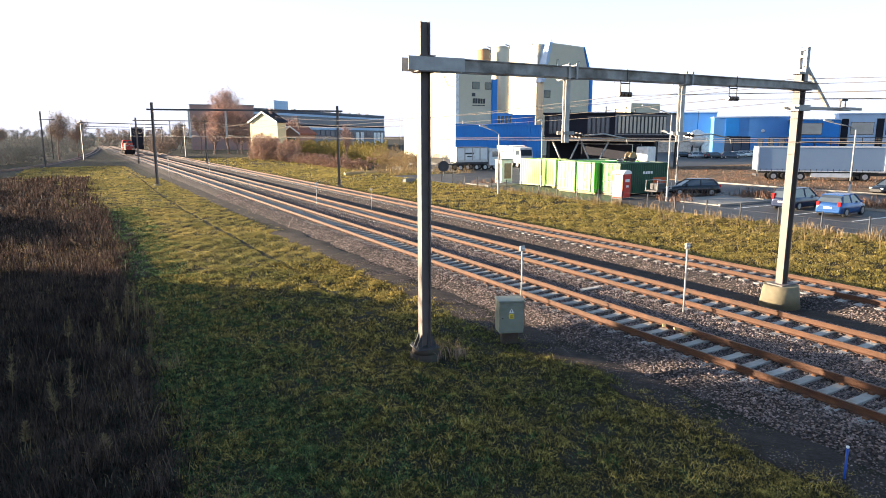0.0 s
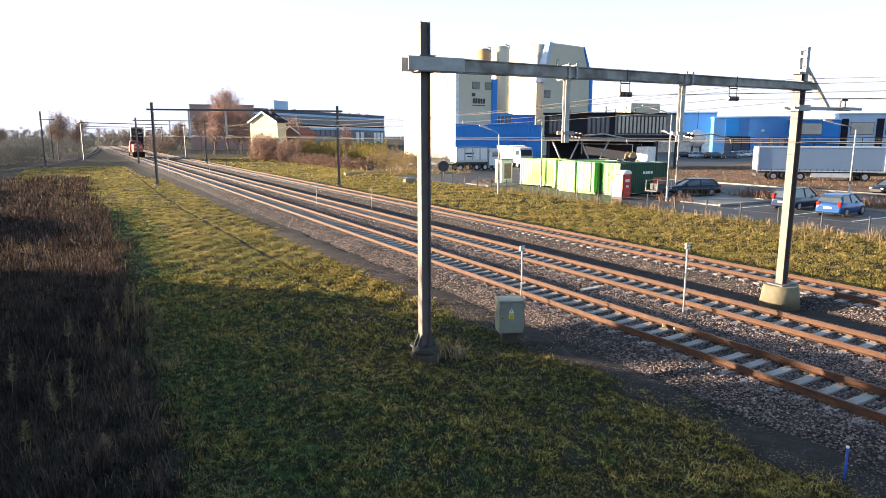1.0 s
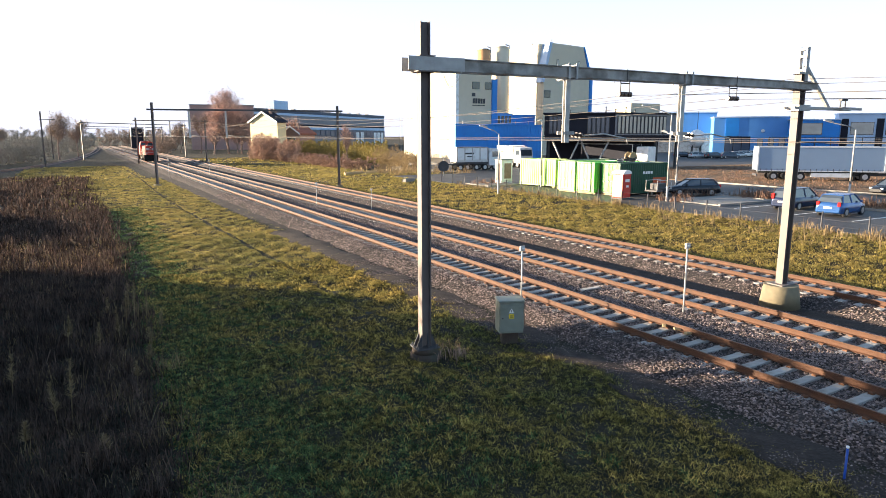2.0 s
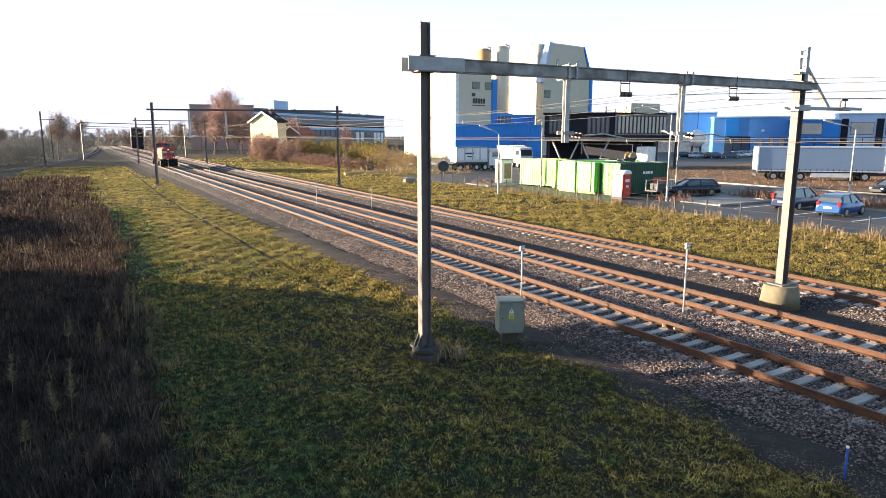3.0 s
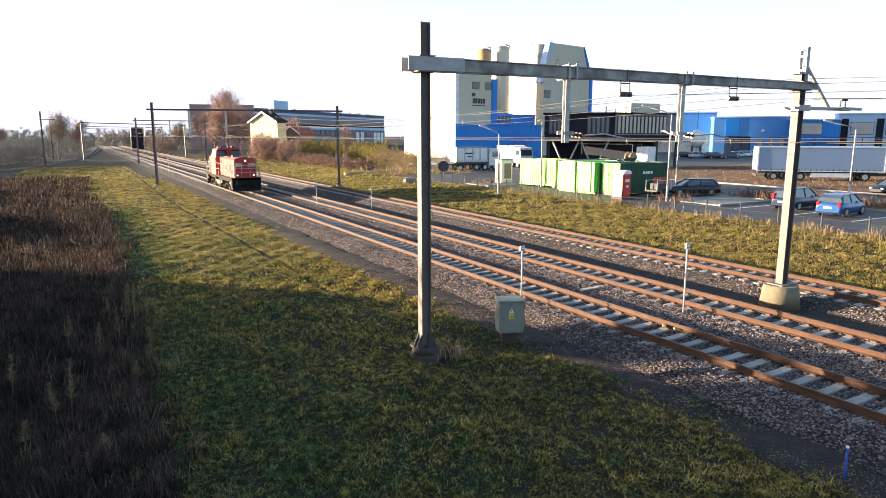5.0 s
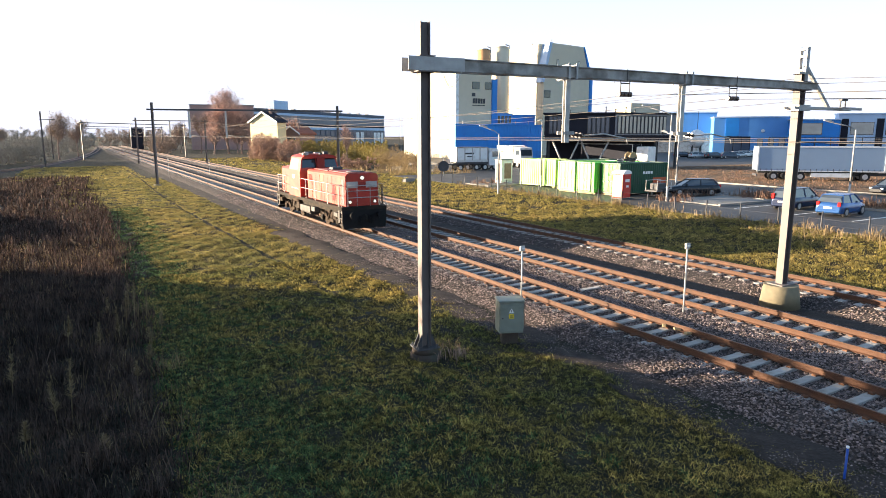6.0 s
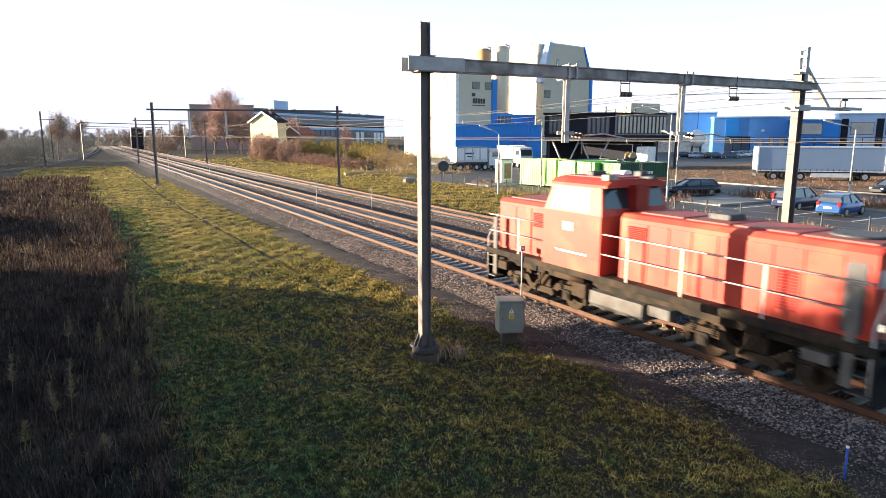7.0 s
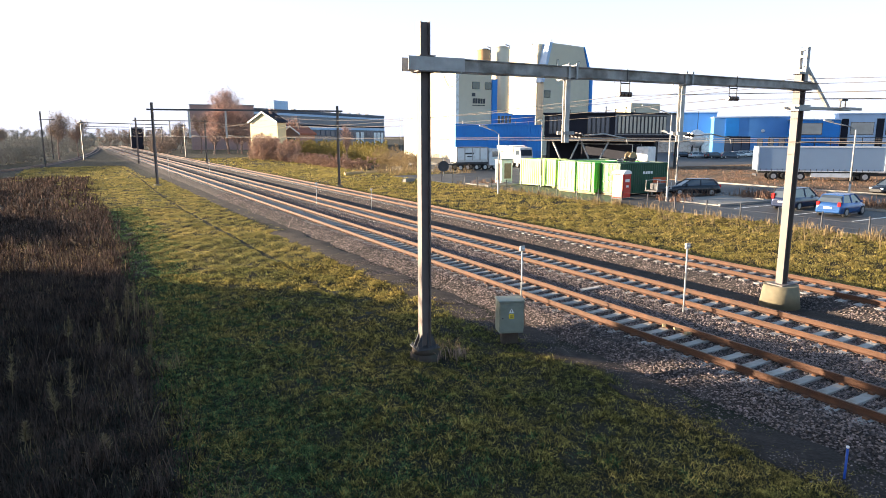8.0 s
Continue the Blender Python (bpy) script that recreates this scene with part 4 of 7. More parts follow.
def relay_box():
    t = thing("relay_cabinet", pose(10.74, 14.84, -0.42, 0, 0, -22), "grey-green steel lineside cabinet on a post with warning stickers", "cabinet")
    bm = bmesh.new()
    box(bm, -0.36, 0.36, -0.27, 0.27, 0.42, 1.34, bevel=0.015)
    body = part("body", bm, "cabinet", t)
    bm = bmesh.new()
    box(bm, -0.335, 0.335, -0.292, -0.266, 0.47, 1.27, bevel=0.01)
    door = part("door", bm, "cabinet", body)
    bm = bmesh.new()
    box(bm, -0.39, 0.39, -0.31, 0.31, 1.34, 1.40, bevel=0.02)
    part("lid", bm, "cabinet", t, "overhanging weathered lid")
    bm = bmesh.new()
    prism(bm, [(-0.09, 1.03), (0.07, 1.03), (-0.01, 1.17)], -0.298, -0.291, "y")
    part("warning_triangle", bm, "white", body, "pale warning triangle")
    bm = bmesh.new()
    box(bm, -0.085, 0.07, -0.298, -0.291, 0.87, 1.0)
    st = part("sticker", bm, "yellow", body, "yellow warning sticker")
    bm = bmesh.new()
    for z in (0.90, 0.935, 0.965):
        box(bm, -0.06, 0.045, -0.302, -0.297, z, z + 0.012)
    part("lettering_bar", bm, "dark_steel", body)
    bm = bmesh.new()
    box(bm, -0.02, 0.0, -0.302, -0.297, 1.06, 1.12)
    part("warning_sign_bar", bm, "dark_steel", body)
    bm = bmesh.new()
    rod(bm, (-0.27, -0.3, 0.88), (-0.27, -0.28, 0.88), 0.025, 8)
    part("lock", bm, "dark_steel", body)
    bm = bmesh.new()
    rod(bm, (0.35, -0.29, 0.55), (0.35, -0.29, 1.24), 0.012, 6)
    part("hinge", bm, "cabinet", body)
    bm = bmesh.new()
    box(bm, -0.24, 0.24, -0.15, 0.15, -0.3, 0.42)
    part("plinth", bm, "dark_concrete", t, "narrow dark concrete plinth")
    return t


relay_box()

bm = bmesh.new()
rod(bm, (0, 0, -0.3), (0.04, 0.02, 0.60), 0.022, 10)
pp = part("marker_pipe", bm, "pipe_blue")
pp.matrix_basis = pose(11.5, 5.62, -0.42)
tagged(pp, "upright blue plastic pipe at the ballast edge", "pipe")
bm = bmesh.new()
rod(bm, (0.04, 0.02, 0.60), (0.042, 0.021, 0.64), 0.026, 10)
part("cap", bm, "white", pp)

# concrete cable cover lying on the ballast
bm = bmesh.new()
box(bm, -0.42, 0.42, -0.11, 0.11, 0, 0.06, bevel=0.02)
cover = part("cable_cover", bm, "concrete")
cover.matrix_basis = pose(16.95, 18.15, -0.2, 2, -4, -10)
tagged(cover, "pale concrete slab lying on the ballast", "slab")
# broken sleeper pieces against the rail
for k, (x, y, a, s) in enumerate(((15.45, 13.2, 40, 1.0), (15.45, 12.3, 5, 0.8), (15.5, 12.75, -30, 0.6))):
    bm = bmesh.new()
    box(bm, -0.18 * s, 0.18 * s, -0.06, 0.06, 0, 0.07, bevel=0.02)
    deb = part("wood_scrap", bm, "wood")
    deb.matrix_basis = pose(x, y, -0.16, 0, 8, a)
    tagged(deb, "splintered pale wood lying against the rail", "scrap", "wood scraps")


# ---------------------------------------------------------------- locomotive
# Local frame: x across, y from the leading buffer faces backwards, z up from the rail.
def louvres(bm, x, y0, y1, z0, z1, n, side):
    for k in range(n):
        z = z0 + (z1 - z0) * (k + 0.5) / n
        h = (z1 - z0) / n * 0.35
        prism(bm, [(x, z - h), (x + side * 0.035, z - h), (x, z + h)], y0, y1, "y")


def locomotive():
    t = thing("diesel_locomotive", pose(XA, 215, 0), "red shunting diesel locomotive with pale grey railings running at speed", "locomotive")
    # frame and deck
    bm = bmesh.new()
    box(bm, -1.45, 1.45, 0.62, 13.78, 1.30, 1.52, bevel=0.02)
    box(bm, -1.1, 1.1, 0.75, 13.65, 1.0, 1.30)
    frame_ob = part("main_frame", bm, "underframe", t, "dark grimy underframe")
    bm = bmesh.new()
    for s in (-1, 1):
        box(bm, s * 1.452 - 0.012, s * 1.452 + 0.012, 0.75, 13.65, 1.36, 1.50)
    part("side_sill", bm, "underframe", frame_ob, "thin dark sill")
    # long hood
    def hood(y0, y1, top, w, name, label):
        bm = bmesh.new()
        prof = [(-w, 1.52), (w, 1.52), (w, top - 0.14), (w - 0.10, top - 0.02), (w - 0.2, top), (-w + 0.2, top), (-w + 0.10, top - 0.02), (-w, top - 0.14)]
        prism(bm, prof, y0, y1, "y")
        return part(name, bm, "red", t, label)
    hd = hood(0.95, 7.6, 3.45, 1.05, "long_hood", "red engine hood, sun glare painted into its flanks as lighter patches")
    sh = hood(10.55, 13.45, 3.40, 1.05, "short_hood", "red rear equipment hood")
    # hood doors: raised panels with seams
    edges = [1.55, 2.35, 3.05, 3.75, 4.45, 5.2, 5.9, 6.6, 7.35]
    for s in (-1, 1):
        for a, b in zip(edges, edges[1:]):
            bm = bmesh.new()
            x = s * 1.05
            box(bm, min(x, x + s * 0.02), max(x, x + s * 0.02), a + 0.015, b - 0.015, 1.60, 3.20, bevel=0.006)
            part("hood_door", bm, "red", hd)
        for a, b in ((10.75, 11.6), (11.62, 12.45), (12.47, 13.3)):
            bm = bmesh.new()
            x = s * 1.05
            box(bm, min(x, x + s * 0.02), max(x, x + s * 0.02), a + 0.015, b - 0.015, 1.60, 3.16, bevel=0.006)
            part("hood_door", bm, "red", sh)
        bm = bmesh.new()
        x = s * 1.072
        louvres(bm, x, 6.65, 7.3, 2.75, 3.12, 7, s)
        part("louvre", bm, "red_dark", hd, "slatted cooling louvre")
        bm = bmesh.new()
        louvres(bm, x, 2.45, 2.95, 1.75, 2.75, 14, s)
        part("louvre", bm, "red_dark", hd, "slatted cooling louvre")
        bm = bmesh.new()
        louvres(bm, s * 1.072, 10.8, 11.5, 2.55, 3.05, 9, s)
        part("louvre", bm, "red_dark", sh, "slatted cooling louvre")
        bm = bmesh.new()
        box(bm, min(s * 1.04, s * 1.075), max(s * 1.04, s * 1.075), 1.12, 1.52, 1.62, 3.1)
        part("radiator_grille", bm, "dark_steel", hd, "tall dark radiator opening")
    # hood roof: hatches, fan, exhaust
    for a, b, w in ((1.1, 2.6, 0.8), (2.75, 4.3, 0.75), (4.4, 5.6, 0.8), (5.8, 7.2, 0.7)):
        bm = bmesh.new()
        box(bm, -w, w, a, b, 3.44, 3.50, bevel=0.02)
        part("roof_hatch", bm, "red_roof", hd, "flat dull red roof hatch")
    bm = bmesh.new()
    rod(bm, (0, 1.85, 3.49), (0, 1.85, 3.56), 0.55, 24)
    part("cooling_fan", bm, "dark_steel", hd, "round roof fan")
    bm = bmesh.new()
    box(bm, -0.35, 0.35, 4.7, 5.3, 3.49, 3.66, bevel=0.03)
    part("exhaust", bm, "dark_steel", hd)
    bm = bmesh.new()
    box(bm, -0.8, 0.8, 10.9, 13.1, 3.39, 3.45, bevel=0.02)
    part("roof_hatch", bm, "red_roof", sh)
    # nose end
    for s in (-1, 1):
        bm = bmesh.new()
        box(bm, s * 0.62 - 0.36, s * 0.62 + 0.36, 0.925, 0.955, 2.60, 2.98, bevel=0.01)
        part("nose_panel", bm, "loco_grey", hd, "pale grey panel on the nose")
    bm = bmesh.new()
    box(bm, -0.25, 0.25, 0.93, 0.955, 2.62, 2.96)
    part("number_panel", bm, "red_dark", hd)
    bm = bmesh.new()
    for k in range(4):
        box(bm, -0.27 + 0.14 * k, -0.17 + 0.14 * k, 0.935, 0.952, 2.16, 2.30)
    part("number_bar", bm, "white", hd, "pale number bars on the nose")
    bm = bmesh.new()
    box(bm, -0.72, 0.72, 0.93, 0.955, 1.62, 2.5, bevel=0.01)
    part("nose_door", bm, "red", hd)
    for x, z, r in ((0, 3.20, 0.10), (-0.8, 1.78, 0.08), (0.8, 1.78, 0.08)):
        bm = bmesh.new()
        disc(bm, (x, 0.93, z), r + 0.04, 0.08, "y", 20)
        hl = part("headlight_housing", bm, "dark_steel", hd)
        bm = bmesh.new()
        disc(bm, (x, 0.885, z), r, 0.03, "y", 20)
        part("headlight", bm, "headlight", hl, "lit warm headlight")
    # rear end
    for x in (-0.8, 0.8):
        bm = bmesh.new()
        disc(bm, (x, 13.47, 1.8), 0.13, 0.06, "y", 16)
        part("tail_lamp", bm, "tail_red", sh)
    bm = bmesh.new()
    box(bm, -0.95, 0.95, 13.44, 13.47, 2.55, 2.95)
    part("rear_panel", bm, "loco_grey", sh)
    # cab: flared lower body, windows leaning in, overhanging roof
    bm = bmesh.new()
    lower = [(-1.45, 1.45), (1.45, 1.45), (1.45, 3.30), (-1.45, 3.30)]
    prism(bm, lower, 8.0, 10.55, "y")
    cab = part("cab", bm, "red", t, "full-width red driver's cab")
    bm = bmesh.new()
    w0, w1, z0, z1 = 1.45, 1.22, 3.30, 4.18
    ya0, ya1, yb0, yb1 = 7.95, 7.55, 10.55, 10.35
    vs = [bm.verts.new(p) for p in ((-w0 + 0.02, 8.0, z0), (w0 - 0.02, 8.0, z0), (w0 - 0.02, yb0, z0), (-w0 + 0.02, yb0, z0), (-w1, 8.25, z1), (w1, 8.25, z1), (w1, yb1, z1), (-w1, yb1, z1))]
    for f in ((0, 1, 5, 4), (1, 2, 6, 5), (2, 3, 7, 6), (3, 0, 4, 7), (4, 5, 6, 7)):
        bm.faces.new([vs[k] for k in f])
    up_cab = part("cab_upper", bm, "red", cab, "red window band")
    # roof with a peak over the windscreen
    bm = bmesh.new()
    prof = [(-1.25, 4.12), (1.25, 4.12), (1.22, 4.2), (1.05, 4.31), (0.7, 4.38), (-0.7, 4.38), (-1.05, 4.31), (-1.22, 4.2)]
    prism(bm, prof, 8.05, 10.5, "y")
    roof = part("cab_roof", bm, "red", cab, "rounded red cab roof")
    bm = bmesh.new()
    box(bm, -0.75, 0.75, 8.3, 10.2, 4.37, 4.42, bevel=0.02)
    part("roof_panel", bm, "red_roof", roof, "flat dull red panel")
    for x, y, sx_, h in ((-0.95, 8.2, 0.2, 0.14), (-0.3, 9.4, 0.3, 0.18), (0.55, 8.4, 0.16, 0.2), (0.6, 10.2, 0.2, 0.12)):
        bm = bmesh.new()
        box(bm, x - sx_, x + sx_, y - 0.14, y + 0.14, 4.33, 4.38 + h, bevel=0.03)
        part("roof_box", bm, "dark_steel" if h > 0.15 else "loco_grey", roof)
    bm = bmesh.new()
    rod(bm, (0.2, 8.1, 4.38), (0.2, 8.1, 4.85), 0.012, 6)
    rod(bm, (-0.15, 7.75, 4.42), (-0.15, 7.25, 4.46), 0.05, 10, 0.08)
    part("horn", bm, "dark_steel", roof)
    # glazing, set just proud of the leaning walls
    def pane(corners, normal, material, label):
        bm = bmesh.new()
        n = Vector(normal).normalized() * 0.012
        a = [bm.verts.new(Vector(c) + n) for c in corners]
        b = [bm.verts.new(Vector(c) - n) for c in corners]
        k = len(a)
        bm.faces.new(a)
        bm.faces.new(b[::-1])
        for q in range(k):
            bm.faces.new((a[q], b[q], b[(q + 1) % k], a[(q + 1) % k]))
        return part("window", bm, material, cab, label)

    def side_pt(s, y, z):
        u = (z - z0) / (z1 - z0)
        return (s * (w0 - 0.02 + (w1 - w0 + 0.02) * u), y, z)
    for s in (-1, 1):
        pane([side_pt(s, 8.55, 3.36), side_pt(s, 10.25, 3.36), side_pt(s, 10.15, 4.08), side_pt(s, 8.7, 4.08)], (s, 0, 0.3), "window_glare", "pale side window, sky reflection put into its colour")

    def end_pt(y_lo, y_hi, x, z):
        u = (z - z0) / (z1 - z0)
        return (x * (1 - 0.12 * u), y_lo + (y_hi - y_lo) * u, z)
    for x0, x1 in ((-1.3, -0.28), (0.28, 1.3)):
        pane([end_pt(8.0, 8.25, x0, 3.50), end_pt(8.0, 8.25, x1, 3.50), end_pt(8.0, 8.25, x1, 4.1), end_pt(8.0, 8.25, x0, 4.1)], (0, -1, 0.3), "loco_glass", "dark windscreen")
        pane([end_pt(10.55, 10.35, x0, 3.50), end_pt(10.55, 10.35, x1, 3.50), end_pt(10.55, 10.35, x1, 4.1), end_pt(10.55, 10.35, x0, 4.1)], (0, 1, 0.3), "loco_glass", "dark windscreen")
    bm = bmesh.new()
    box(bm, -0.26, 0.26, 7.78, 8.2, 3.44, 4.2)
    part("windscreen_pillar", bm, "red_dark", cab)
    # cab side details: emblem, step light, door seam, writing bars
    for s in (-1, 1):
        x0, x1 = (s * 1.455 - 0.008, s * 1.455 + 0.008)
        bm = bmesh.new()
        box(bm, x0, x1, 9.15, 9.6, 2.72, 3.0)
        part("emblem", bm, "loco_grey", cab, "pale square emblem")
        bm = bmesh.new()
        box(bm, x0, x1, 8.55, 9.9, 2.02, 2.08)
        part("lettering_bar", bm, "white", cab)
        bm = bmesh.new()
        box(bm, x0, x1, 8.03, 10.5, 1.96, 1.985)
        part("panel_seam", bm, "red_dark", cab)
    # railings
    def railing(pts, r=0.022, name="handrail"):
        bm = bmesh.new()
        tube(bm, pts, r, 8)
        return part(name, bm, "loco_grey", frame_ob, "pale grey handrail")
    for s in (-1, 1):
        x = s * 1.40
        for z in (2.18, 2.78):
            railing([(x, 0.85 if z > 2.5 else 1.2, z), (x, 7.95, z)])
            railing([(x, 10.6, z), (x, 13.6, z)])
        for y in (3.0, 5.2, 7.0, 11.9):
            bm = bmesh.new()
            box(bm, x - 0.012, x + 0.012, y - 0.03, y + 0.03, 1.5, 2.79)
            part("rail_stanchion", bm, "loco_grey", frame_ob)
        for y in (1.15, 13.25):
            bm = bmesh.new()
            box(bm, x - 0.02, x + 0.02, y - 0.11, y + 0.11, 0.55, 2.70, bevel=0.01)
            part("step_upright", bm, "tank_grey", frame_ob, "broad grey step upright")
        for y, d in ((0.72, -1), (13.68, 1)):
            bm = bmesh.new()
            tube(bm, [(x, y, 0.5), (x, y, 1.9), (x * 0.72, y + 0.0 * d, 2.72), (x * 0.72, y, 1.55)], 0.03, 8)
            part("corner_rail", bm, "loco_grey", frame_ob, "bent corner handrail")
            for z in (0.45, 0.85, 1.22):
                bm = bmesh.new()
                box(bm, min(x, x * 0.72), max(x, x * 0.72), min(y, y - d * 0.42), max(y, y - d * 0.42), z - 0.02, z + 0.02)
                part("step", bm, "dark_steel", frame_ob)
    for y in (0.70, 13.70):
        for z in (2.05, 2.45, 2.75):
            railing([(-1.0, y, z), (1.0, y, z)])
        for x in (-0.42, 0.42):
            railing([(x, y, 1.52), (x, y, 2.75)], 0.018)
    # buffer beams, buffers, couplings, ploughs
    for y, d in ((0.62, -1), (13.78, 1)):
        bm = bmesh.new()
        box(bm, -1.42, 1.42, min(y, y - d * 0.14), max(y, y - d * 0.14), 0.72, 1.50, bevel=0.02)
        beam = part("buffer_beam", bm, "black", frame_ob, "black buffer beam")
        for x in (-0.875, 0.875):
            bm = bmesh.new()
            rod(bm, (x, y, 1.05), (x, y + d * 0.42, 1.05), 0.10, 14)
            disc(bm, (x, y + d * 0.52, 1.05), 0.24, 0.07, "y", 22)
            rod(bm, (x, y + d * 0.4, 1.05), (x, y + d * 0.5, 1.05), 0.065, 12)
            part("buffer", bm, "black", beam)
        bm = bmesh.new()
        tube(bm, [(0, y, 1.03), (0, y + d * 0.3, 1.0), (0, y + d * 0.36, 0.62)], 0.05, 8)
        part("coupling", bm, "underframe", beam)
        bm = bmesh.new()
        for x in (-0.45, -0.3, 0.3, 0.45):
            tube(bm, [(x, y, 0.95), (x, y + d * 0.14, 0.8), (x, y + d * 0.1, 0.5)], 0.025, 6)
        part("brake_hose", bm, "black", beam)
        bm = bmesh.new()
        prism(bm, [(-1.35, 0.22), (1.35, 0.22), (1.42, 0.74), (-1.42, 0.74)], min(y, y - d * 0.05), max(y, y - d * 0.05), "y")
        part("rail_guard", bm, "black", beam)
    # fuel tank, boxes
    bm = bmesh.new()
    prism(bm, [(-1.3, 0.5), (1.3, 0.5), (1.38, 0.62), (1.38, 1.0), (-1.38, 1.0), (-1.38, 0.62)], 6.4, 8.4, "y")
    part("fuel_tank", bm, "tank_grey", frame_ob, "grey fuel tank between the bogies")
    for s in (-1, 1):
        for y0, y1, z0_, z1_ in ((5.5, 6.2, 0.75, 1.05), (8.6, 9.2, 0.65, 1.1), (1.5, 2.1, 0.85, 1.1), (12.6, 13.1, 0.8, 1.1)):
            bm = bmesh.new()
            box(bm, min(s * 1.05, s * 1.38), max(s * 1.05, s * 1.38), y0, y1, z0_, z1_, bevel=0.02)
            part("equipment_box", bm, "tank_grey" if y0 in (5.5, 1.5) else "brake_dust", frame_ob)
        bm = bmesh.new()
        rod(bm, (s * 1.2, 8.75, 1.16), (s * 1.2, 10.1, 1.16), 0.13, 12)
        part("air_tank", bm, "brake_dust", frame_ob)
    # bogies
    for yc in (3.35, 10.95):
        bm = bmesh.new()
        for s in (-1, 1):
            prof = [(yc - 1.95, 0.62), (yc - 1.7, 0.82), (yc - 0.75, 0.80), (yc - 0.55, 0.55), (yc + 0.55, 0.55), (yc + 0.75, 0.80), (yc + 1.7, 0.82), (yc + 1.95, 0.62), (yc + 1.9, 0.5), (yc + 1.6, 0.62), (yc + 0.85, 0.6), (yc + 0.6, 0.33), (yc - 0.6, 0.33), (yc - 0.85, 0.6), (yc - 1.6, 0.62), (yc - 1.9, 0.5)]
            prism(bm, prof, min(s * 1.0, s * 1.1), max(s * 1.0, s * 1.1), "x")
        box(bm, -1.0, 1.0, yc - 0.3, yc + 0.3, 0.5, 0.95)
        bog = part("bogie", bm, "brake_dust", t, "dusty brown bogie frame")
        for s in (-1, 1):
            for dy in (-1.3, 1.3):
                bm = bmesh.new()
                box(bm, min(s * 1.0, s * 1.2), max(s * 1.0, s * 1.2), yc + dy - 0.17, yc + dy + 0.17, 0.34, 0.68, bevel=0.03)
                disc(bm, (s * 1.2, yc + dy, 0.5), 0.12, 0.06, "x", 12)
                part("axle_box", bm, "underframe", bog)
                for q in (-0.3, 0.3):
                    bm = bmesh.new()
                    for k in range(5):
                        disc(bm, (s * 1.08, yc + dy + q, 0.66 + 0.06 * k), 0.09, 0.035, "z", 10)
                    part("coil_spring", bm, "underframe", bog)
            bm = bmesh.new()
            tube(bm, [(s * 1.16, yc - 0.25, 1.1), (s * 1.18, yc + 0.3, 0.45)], 0.05, 8)
            rod(bm, (s * 1.05, yc - 0.6, 0.45), (s * 1.22, yc - 0.6, 0.45), 0.11, 10)
            part("damper", bm, "brake_dust", bog)
            bm = bmesh.new()
            for q in (-1.9, -0.68, 0.68, 1.9):
                box(bm, s * 0.9 - 0.06, s * 0.9 + 0.06, yc + q - 0.07, yc + q + 0.07, 0.28, 0.72)
            part("brake_gear", bm, "underframe", bog)
        for dy in (-1.3, 1.3):
            bm = bmesh.new()
            rod(bm, (-0.75, 0, 0), (0.75, 0, 0), 0.08, 10)
            for s in (-1, 1):
                disc(bm, (s * 0.755, 0, 0), 0.50, 0.13, "x", 32)
                disc(bm, (s * 0.70, 0, 0), 0.53, 0.03, "x", 32)
                disc(bm, (s * 0.83, 0, 0), 0.16, 0.05, "x", 12)
                for k in range(4):
                    a = k * math.pi / 2
                    disc(bm, (s * 0.825, 0.3 * math.cos(a), 0.3 * math.sin(a)), 0.05, 0.03, "x", 8)
            ws = part("wheelset", bm, "brake_dust", bog, "steel wheels on an axle")
            ws.location = (0, yc + dy, 0.5)
            WHEELSETS.append((ws, 9.0 + (yc + dy - 9.0) * STRETCH))
    # stretched lengthwise to fit the camera's view
    for ob in t.children_recursive:
        if not ob.name.startswith("wheelset"):
            for v in ob.data.vertices:
                v.co.y = 9.0 + (v.co.y - 9.0) * STRETCH
    return t


WHEELSETS = []
STRETCH = 1.055
LOCO = locomotive()


# ---------------------------------------------------------------- road, yard and kerbs across the line
def slab(name, x0, x1, y0, y1, z0, z1, material, label, category, bevel=0.0):
    bm = bmesh.new()
    box(bm, x0, x1, y0, y1, z0, z1, None, bevel)
    return tagged(part(name, bm, material), label, category, kind="structure")


YARD = 0.35
slab("road", 37.2, 63.2, -51, 79, -0.9, YARD, "asphalt", "grey worn asphalt yard road along the verge", "road")
slab("yard", 63.2, 230, 77, 190, -0.9, YARD - 0.005, "asphalt", "wide asphalt factory yard", "yard")
slab("yard", 50.0, 63.19, 79.01, 106, -0.9, YARD - 0.005, "asphalt", "asphalt yard entrance before the mill", "yard")
slab("field", 63.5, 171, -51, 76.9, -0.9, YARD + 0.07, "field", "rough brown waste field", "field")
slab("planting_bed", 49.7, 54.2, 24, 37.1, -0.9, YARD + 0.1, "field", "planting bed with dead brown shrubs", "planting bed")
slab("planting_bed", 49.7, 55.1, -34, 21.3, -0.9, YARD + 0.1, "field", "planting bed with dead brown shrubs", "planting bed")
slab("pavement", 42.7, 49.5, 32.0, 37.1, -0.9, YARD + 0.09, "paving", "pale concrete paving island", "pavement", 0.02)
slab("pavement", 38.0, 42.5, 56.8, 61.5, -0.9, YARD + 0.09, "paving", "pale paved island by the containers", "pavement", 0.02)


